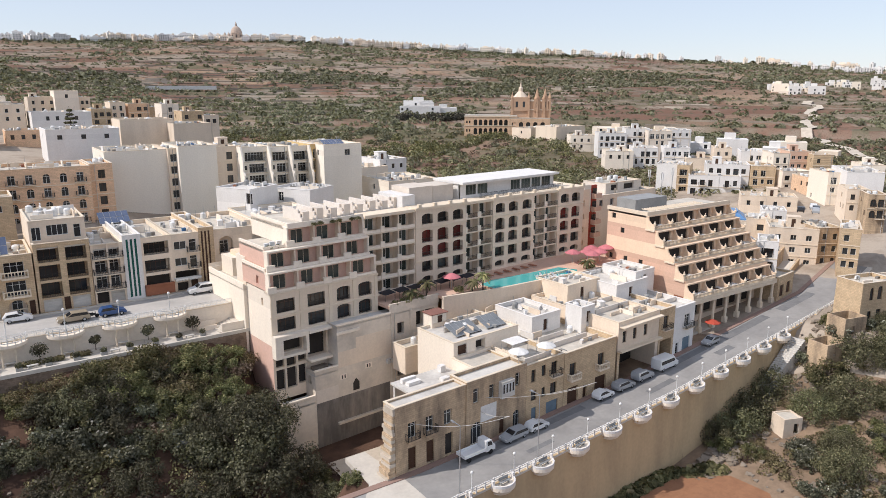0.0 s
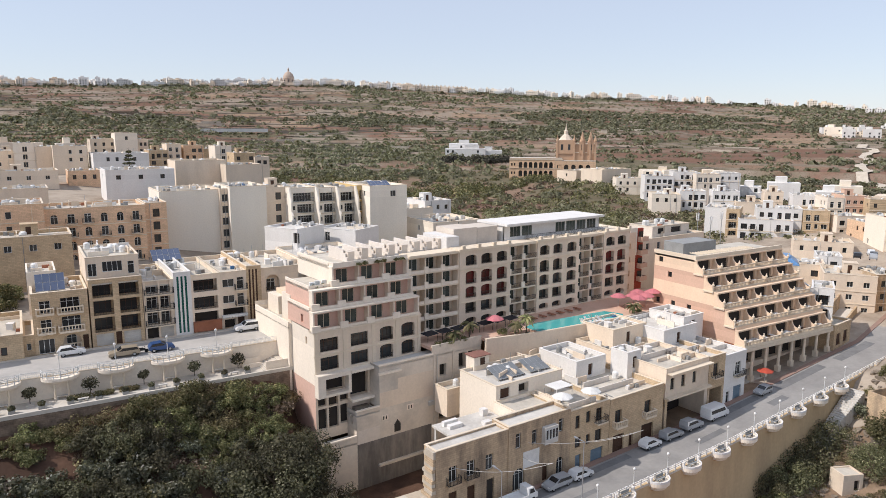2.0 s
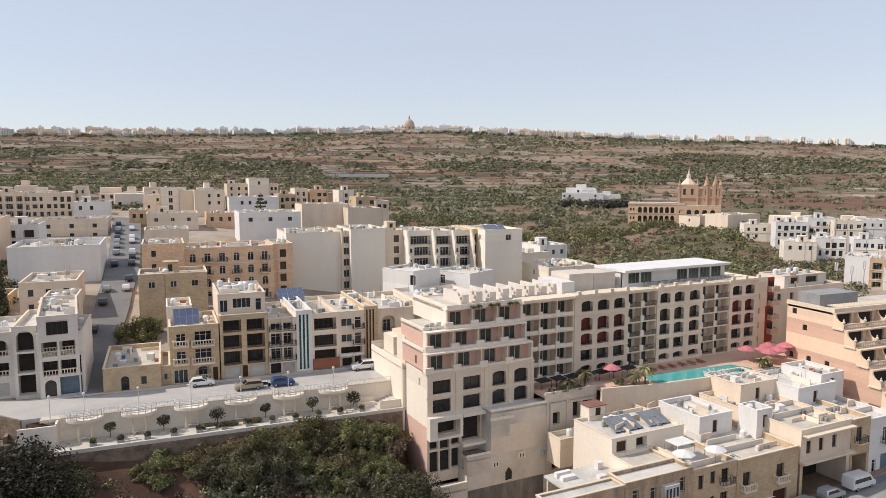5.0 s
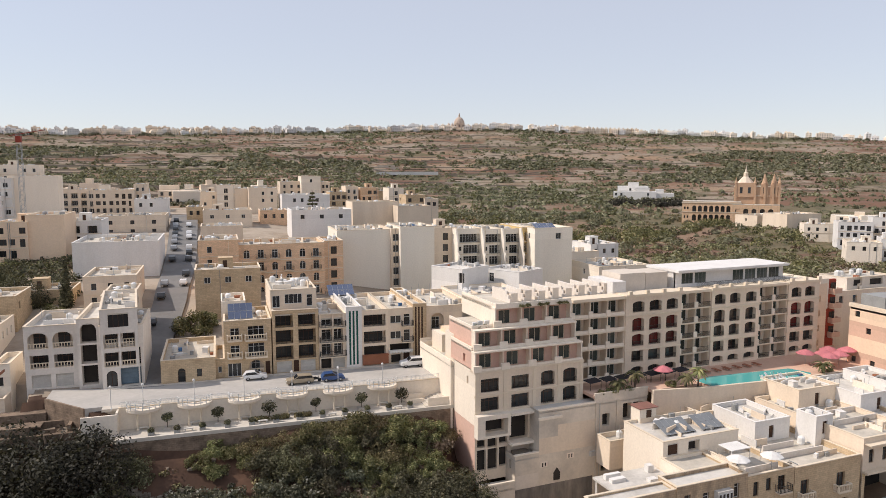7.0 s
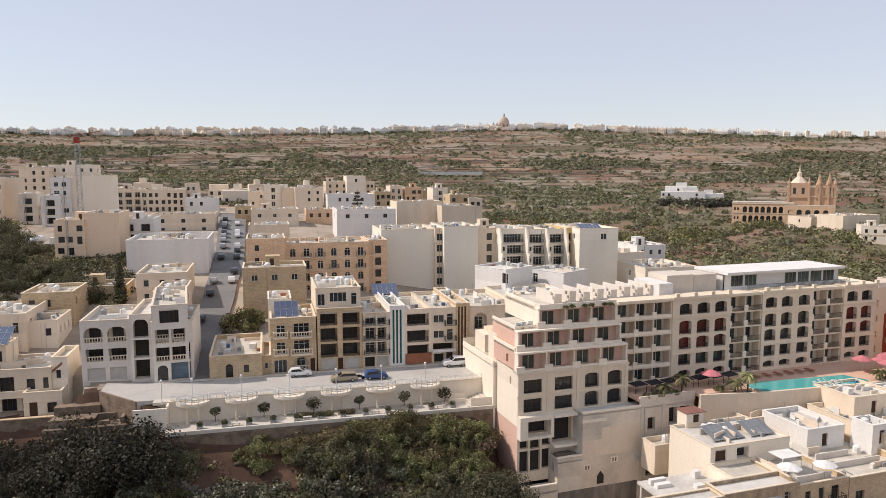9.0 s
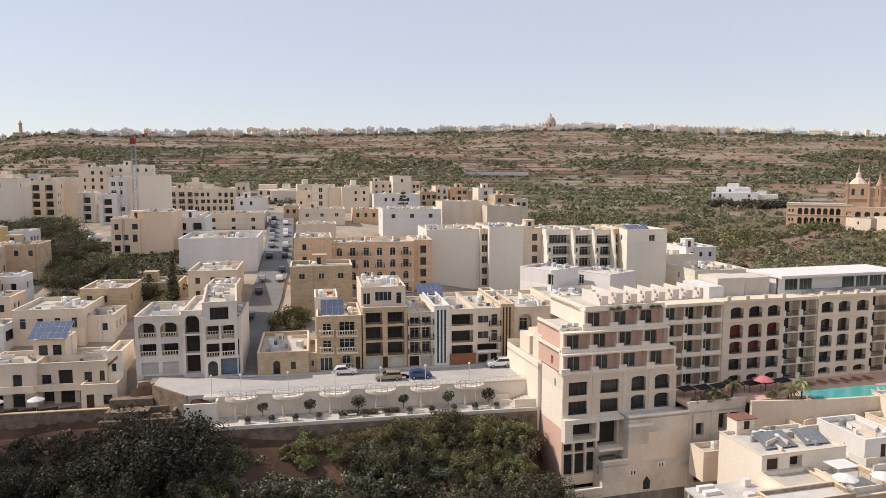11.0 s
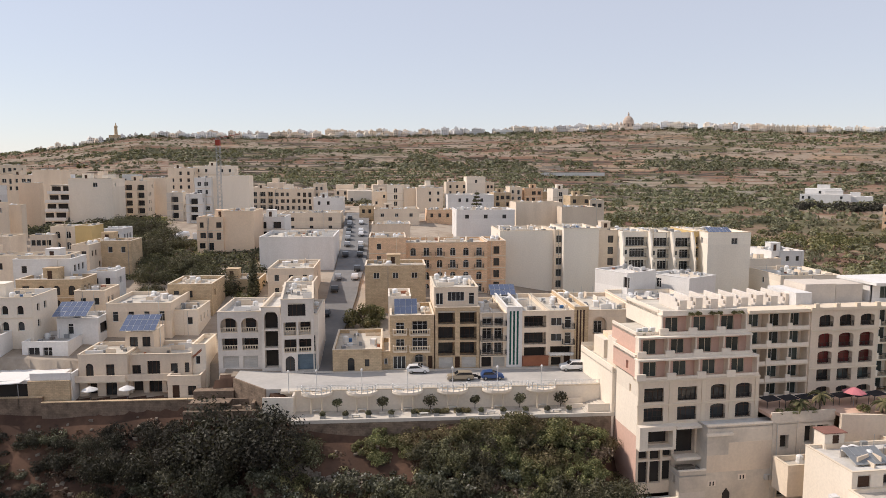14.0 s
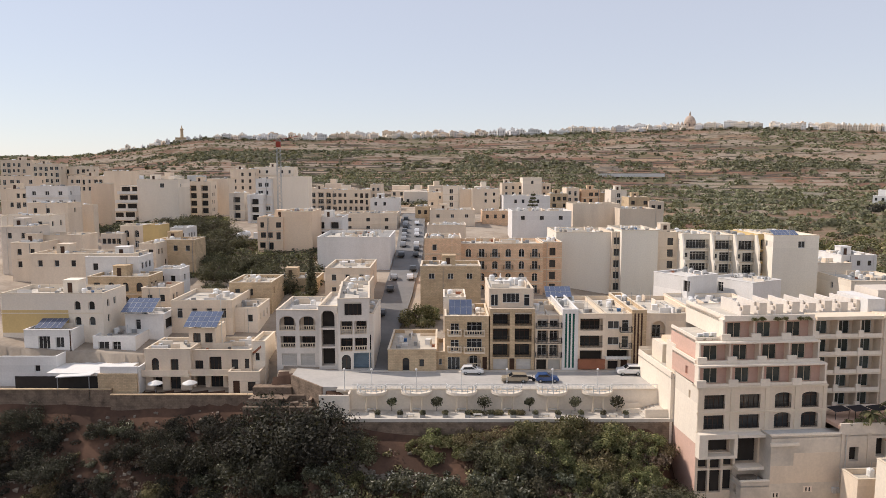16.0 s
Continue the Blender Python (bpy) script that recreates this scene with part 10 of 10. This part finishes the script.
for kind, colour, x, off, yaw in (("estate", "silver", 60.9, -2.0, ROADYAW + 180), ("hatchback", "white", 65.4, -2.2, ROADYAW), ("hatchback", "white", 80.8, -2.0, ROADYAW), ("estate", "silver", 86.0, -2.0, ROADYAW), ("suv", "silver", 91.3, -1.9, ROADYAW), ("van", "white", 97.5, -2.0, ROADYAW), ("hatchback", "silver", 112.0, -1.9, ROADYAW + 180)):
    car(kind, colour, x, float(road_y(x)) + off, float(road_z(x)) + 0.02, yaw)
tr = thing("flatbed_truck", pose(53.0, float(road_y(53.0)) - 2.2, 0.62, 0, 0, ROADYAW), "small white flatbed truck beside an old house", "truck")
bm = bmesh.new()
prism(bm, [(1.6, 0.5), (1.6, 2.1), (2.6, 2.1), (3.0, 1.3), (3.3, 1.2), (3.3, 0.5)], -0.9, 0.9)
part("cab", bm, PAINTS["white"], tr)
bm = bmesh.new()
prism(bm, [(1.9, 1.35), (1.9, 1.95), (2.5, 1.95), (2.8, 1.35)], -0.92, 0.92)
part("cab_windows", bm, CARGLASS, tr)
part("flatbed", boxes((-2.2, -0.95, 0.75, 1.55, 0.95, 0.9), (-2.2, -0.95, 0.9, 1.55, -0.88, 1.2), (-2.2, 0.88, 0.9, 1.55, 0.95, 1.2), (-2.2, -0.88, 0.9, -2.13, 0.88, 1.2)), PAINTS["white"], tr)
for wx in (-1.4, 2.5):
    for sy in (-0.8, 0.8):
        bm = bmesh.new()
        lathe(bm, [(0.36, -0.12), (0.36, 0.12)], 12)
        part("wheel", bm, RUBBER, tr).matrix_local = pose(wx, sy, 0.36, 90)
for i, (x, y) in enumerate(((176.0, 90.0), (179.0, 91.5), (181.5, 93.5), (174.5, 93.0))):
    car("hatchback", ("silver", "dark", "white", "black")[i], x, y, max(gz(x, y), 18.8) + 0.1, 30)

# concrete mixer truck and a blue tank on the building site
mx = thing("mixer_truck", pose(-63.5, 226.0, gz(-63.5, 226.0), 0, 0, 12), "white concrete mixer truck on a building site", "truck")
part("chassis", boxes((-3.6, -1.0, 0.7, 3.4, 1.0, 1.0)), GREYUNIT, mx)
part("cab", boxes((2.0, -1.15, 1.0, 3.6, 1.15, 2.9)), PAINTS["white"], mx)
part("windscreen", boxes((3.56, -1.0, 1.9, 3.64, 1.0, 2.7)), CARGLASS, mx)
bm = bmesh.new()
lathe(bm, [(0.5, -2.6), (1.0, -1.8), (1.25, -0.4), (1.2, 0.9), (0.75, 2.0)], 12)
part("drum", bm, PAINTS["white"], mx, smooth=True).matrix_local = pose(-0.9, 0, 2.3, 0, 78)
for wx in (-2.8, -1.6, 2.6):
    for sy in (-1.0, 1.0):
        bm = bmesh.new()
        lathe(bm, [(0.5, -0.16), (0.5, 0.16)], 12)
        part("wheel", bm, RUBBER, mx).matrix_local = pose(wx, sy, 0.5, 90)
bm = bmesh.new()
lathe(bm, [(1.1, 0.0), (1.2, 0.3), (1.2, 2.0), (0.6, 2.5)], 12)
bt = tagged(part("site_tank", bm, BLUEPAINT), "round blue tank on a building site", "tank")
bt.matrix_world = pose(-57.3, 223.0, gz(-57.3, 223.0))

# ---- pool furniture ----
for i, (u, v) in enumerate(((34.5, -1.5), (66.0, -3.0), (69.0, -4.5), (72.0, -3.0), (75.0, -4.5), (71.0, -6.0), (68.0, -6.5))):
    q = HOTEL @ Vector((u, v, 14.2))
    p = thing("parasol", pose(q.x, q.y, q.z), "open pink parasol on the pool terrace", "parasol", "pool parasols")
    bm = bmesh.new()
    lathe(bm, [(1.7, 2.2), (1.65, 2.3), (0.9, 2.7), (0.05, 3.0)], 8)
    part("canopy", bm, CLOTHPINK, p)
    bm = bmesh.new()
    tube(bm, 0, 0, 0, 2.8, 0.03)
    part("pole", bm, METAL, p)
for i in range(9):
    q = HOTEL @ Vector((51.5 + (i % 5) * 1.3 + 0.4 * (i // 5), -7.7 + 1.0 * (i // 5) - 0.11 * (i % 5), 14.06))
    s = thing("pool_chair", pose(q.x, q.y, q.z, 0, 0, 20 + 40 * (i % 3)), "white plastic lounger beside the pool water", "lounger", "pool loungers")
    part("seat", boxes((-0.3, -0.6, 0.25, 0.3, 0.5, 0.32)), PLASTIC, s)
    bm = bmesh.new()
    prism(bm, [(0, 0), (0.5, 0.7), (0.44, 0.72), (-0.06, 0.04)], -0.3, 0.3)
    part("backrest", bm, PLASTIC, s).matrix_local = pose(0, 0.5, 0.28, 0, 0, 90)
    for sx in (-0.27, 0.22):
        for sy in (-0.55, 0.4):
            part("leg", boxes((sx, sy, 0, sx + 0.05, sy + 0.05, 0.25)), PLASTIC, s)
for i in range(6):
    q = HOTEL @ Vector((45.5 + i * 2.4, 0.2, 14.2))
    s = thing("sun_lounger", pose(q.x, q.y, q.z, 0, 0, 5), "brown sun lounger along the hotel wall", "lounger", "deck loungers")
    part("mattress", boxes((-0.35, -0.9, 0.3, 0.35, 0.9, 0.42)), TERRACOTTA, s)
    for sx in (-0.3, 0.25):
        for sy in (-0.8, 0.75):
            part("leg", boxes((sx, sy, 0, sx + 0.05, sy + 0.05, 0.3)), METAL, s)
for i in range(7):
    q = HOTEL @ Vector((20.6 + i * 3.0, -0.6 - 0.06 * i, 14.2))
    s = thing("shade_sail", pose(q.x, q.y, q.z, 0, 0, 5), "dark awning over a bar terrace", "awning", "bar awnings")
    bm = bmesh.new()
    prism(bm, [(0, 1.15), (2.3, 1.35), (2.3, 1.42), (0, 1.22)], 0, 2.2)
    part("cloth", bm, DARKWEAVE, s)
    for sx in (0.05, 2.1):
        part("post", boxes((sx, 0.1, 0, sx + 0.06, 0.16, 1.18)), IRON, s)

# ---- ruins, stone house, hut and field on the valley side ----
house(136.6, 59.3, -15, 9.0, 5.8, 2, 14.0, STONE, "square honey stone house with tall arched windows", F=[(2.0, 3.0, 10.5, 13.0, "arch", 0.3), (4.0, 5.2, 10.5, 13.2, "arch", 0.3), (2.0, 3.0, 6.8, 8.4, "win", 0.3), (4.2, 5.4, 6.4, 8.6, "win", 0.3)], tanks=1, frame_mat=BROWNFRAME, group="valley houses")
house(145.5, 56.4, -15, 8.0, 8.0, 2, 13.0, CREAM, "cream annexe beside a stone house", F=[(2.0, 3.2, 9.5, 11.5, "win", 0.3)], tanks=1, group="valley houses")
house(131.0, 59.0, -14, 5.4, 4.0, -2, 8.2, OLDSTONE, "ruined stone outbuilding without a roof", F=[(1.5, 2.6, 5.0, 6.6, "dark", 0.5)], tanks=0, parapet=2.5, group="valley houses", band=False)
house(124.5, 58.5, -10, 5.0, 4.0, -5, 4.6, OLDSTONE, "broken rubble walls of a stone ruin", F=[(1.8, 2.4, 2.2, 3.0, "dark", 0.4)], tanks=0, parapet=2.0, group="valley houses", band=False)
house(110.2, 57.2, -22, 3.6, 3.2, -10, -5.2, CREAM, "small pale stone farm hut among trees", F=[(2.0, 3.0, -8.0, -6.2, "dark", 0.5)], tanks=0, parapet=0.2, group="valley houses", band=False)
st = thing("stone_stair", pose(117.5, 65.8, 0, 0, 0, 4), "long stone stair down from the road", "steps", kind="structure")
for k in range(24):
    part("step", boxes((k * 0.42, -1.4 - 0.04 * k, -6.0, k * 0.42 + 0.45, 0.6, -3.2 + k * 0.28)), CONCRETE, st)
field = bmesh.new()
slab(field, [(60, 40), (86, 42), (97, 52), (95.5, 56.0), (88, 61.2), (72, 60.5), (60, 58)], -10.6, -10.1)
tagged(part("field", field, SOIL), "freshly tilled red soil field below the road wall", "field", kind="structure")


def crop(r, n):
    x = 72 + r.uniform(size=n) * 23
    return np.stack([x, np.interp(x, [72, 86, 96], [61.6, 63.0, 57.8]) + r.uniform(-1.0, 1.2, n)], 1)


far_scrub("crop_rows", 420, crop, 0.75, 31, LEAFBRIGHT, "dense green leafy crop beside the field")


def rocks(name, n, x0, x1, y0, y1, size, seed, label):
    """Loose stones as one mass."""
    r = random.Random(seed)
    bm = bmesh.new()
    for i in range(n):
        x, y = r.uniform(x0, x1), r.uniform(y0, y1)
        s = size * r.uniform(0.4, 1.3)
        g = 11.3 if -33.2 < x < -20.6 and 113 < y < 119 else gz(x, y)
        v = box(bm, x - s, y - s, g - s * 0.5, x + s, y + s, g + s * 0.8)
        for q in v:
            q.co += Vector((r.uniform(-1, 1), r.uniform(-1, 1), r.uniform(-1, 1))) * s * 0.4
    return tagged(part(name, bm, ROCK), label, "rocks", kind="stuff")


rocks("rocks", 130, 90, 104, 58, 62.5, 0.5, 1, "pale tumbled stones of a broken field wall")
rocks("rocks", 240, -80, 2, 84, 108, 0.26, 2, "loose weathered stones on the bank")
rocks("rocks", 420, -95, -20, 98, 118, 0.26, 5, "loose weathered stones below the garden walls")
rocks("rocks", 160, -32.5, -21.2, 112.9, 118.6, 0.22, 6, "fallen stones on a ruined terrace")
rocks("rocks", 420, 96, 150, 40, 67, 0.36, 7, "pale stones scattered through valley scrub")
rocks("rocks", 120, 118, 136, 56, 66, 0.4, 3, "pale rubble round stone ruins")
for x0, y0, x1, y1 in ((-4.0, 95.4, 10.2, 96.2), (10.2, 96.2, 13.4, 92.0), (12.2, 92.4, 19.8, 94.4), (-80, 110, -40, 106), (-16, 101.0, -4, 98.6)):
    n = 60
    bm = bmesh.new()
    r = random.Random(int(x0))
    for i in range(n * 4):
        t = (i // 4 + r.random()) / n
        x, y = x0 + (x1 - x0) * t, y0 + (y1 - y0) * t + r.uniform(-0.55, 0.55) + 0.5 * math.sin(t * 9)
        s = r.uniform(0.08, 0.24)
        z = gz(x, y) + r.choice((0, 0, 0.15, 0.3, 0.45)) * (0.3 + math.sin(t * 17) ** 2)
        for q in box(bm, x - s, y - s, z - 0.3, x + s, y + s, z + s):
            q.co += Vector((r.uniform(-1, 1), r.uniform(-1, 1), r.uniform(-1, 1))) * s * 0.3
    tagged(part("field_wall", bm, ROCK), "tumbled dry stone field wall on the bank", "dry stone wall", kind="stuff")

cis = thing("stone_cistern", pose(20.6, 92.6, gz(20.6, 92.6), 0, 0, 20), "small roofless white stone cistern on the bank", "cistern")
for i, q in enumerate(((-1.5, -1.5, -0.6, 1.5, -1.2, 1.0), (-1.5, 1.2, -0.6, 1.5, 1.5, 1.3), (-1.5, -1.2, -0.6, -1.2, 1.2, 1.2), (1.2, -1.2, -0.6, 1.5, 1.2, 1.1))):
    part("wall", boxes(q), CONCRETE, cis)

for key, bm in ROOFTOPS.items():
    tagged(part("rooftop_units", bm, bpy.data.materials[key]), "water tanks and machine units on town roofs", "roof units", kind="stuff")
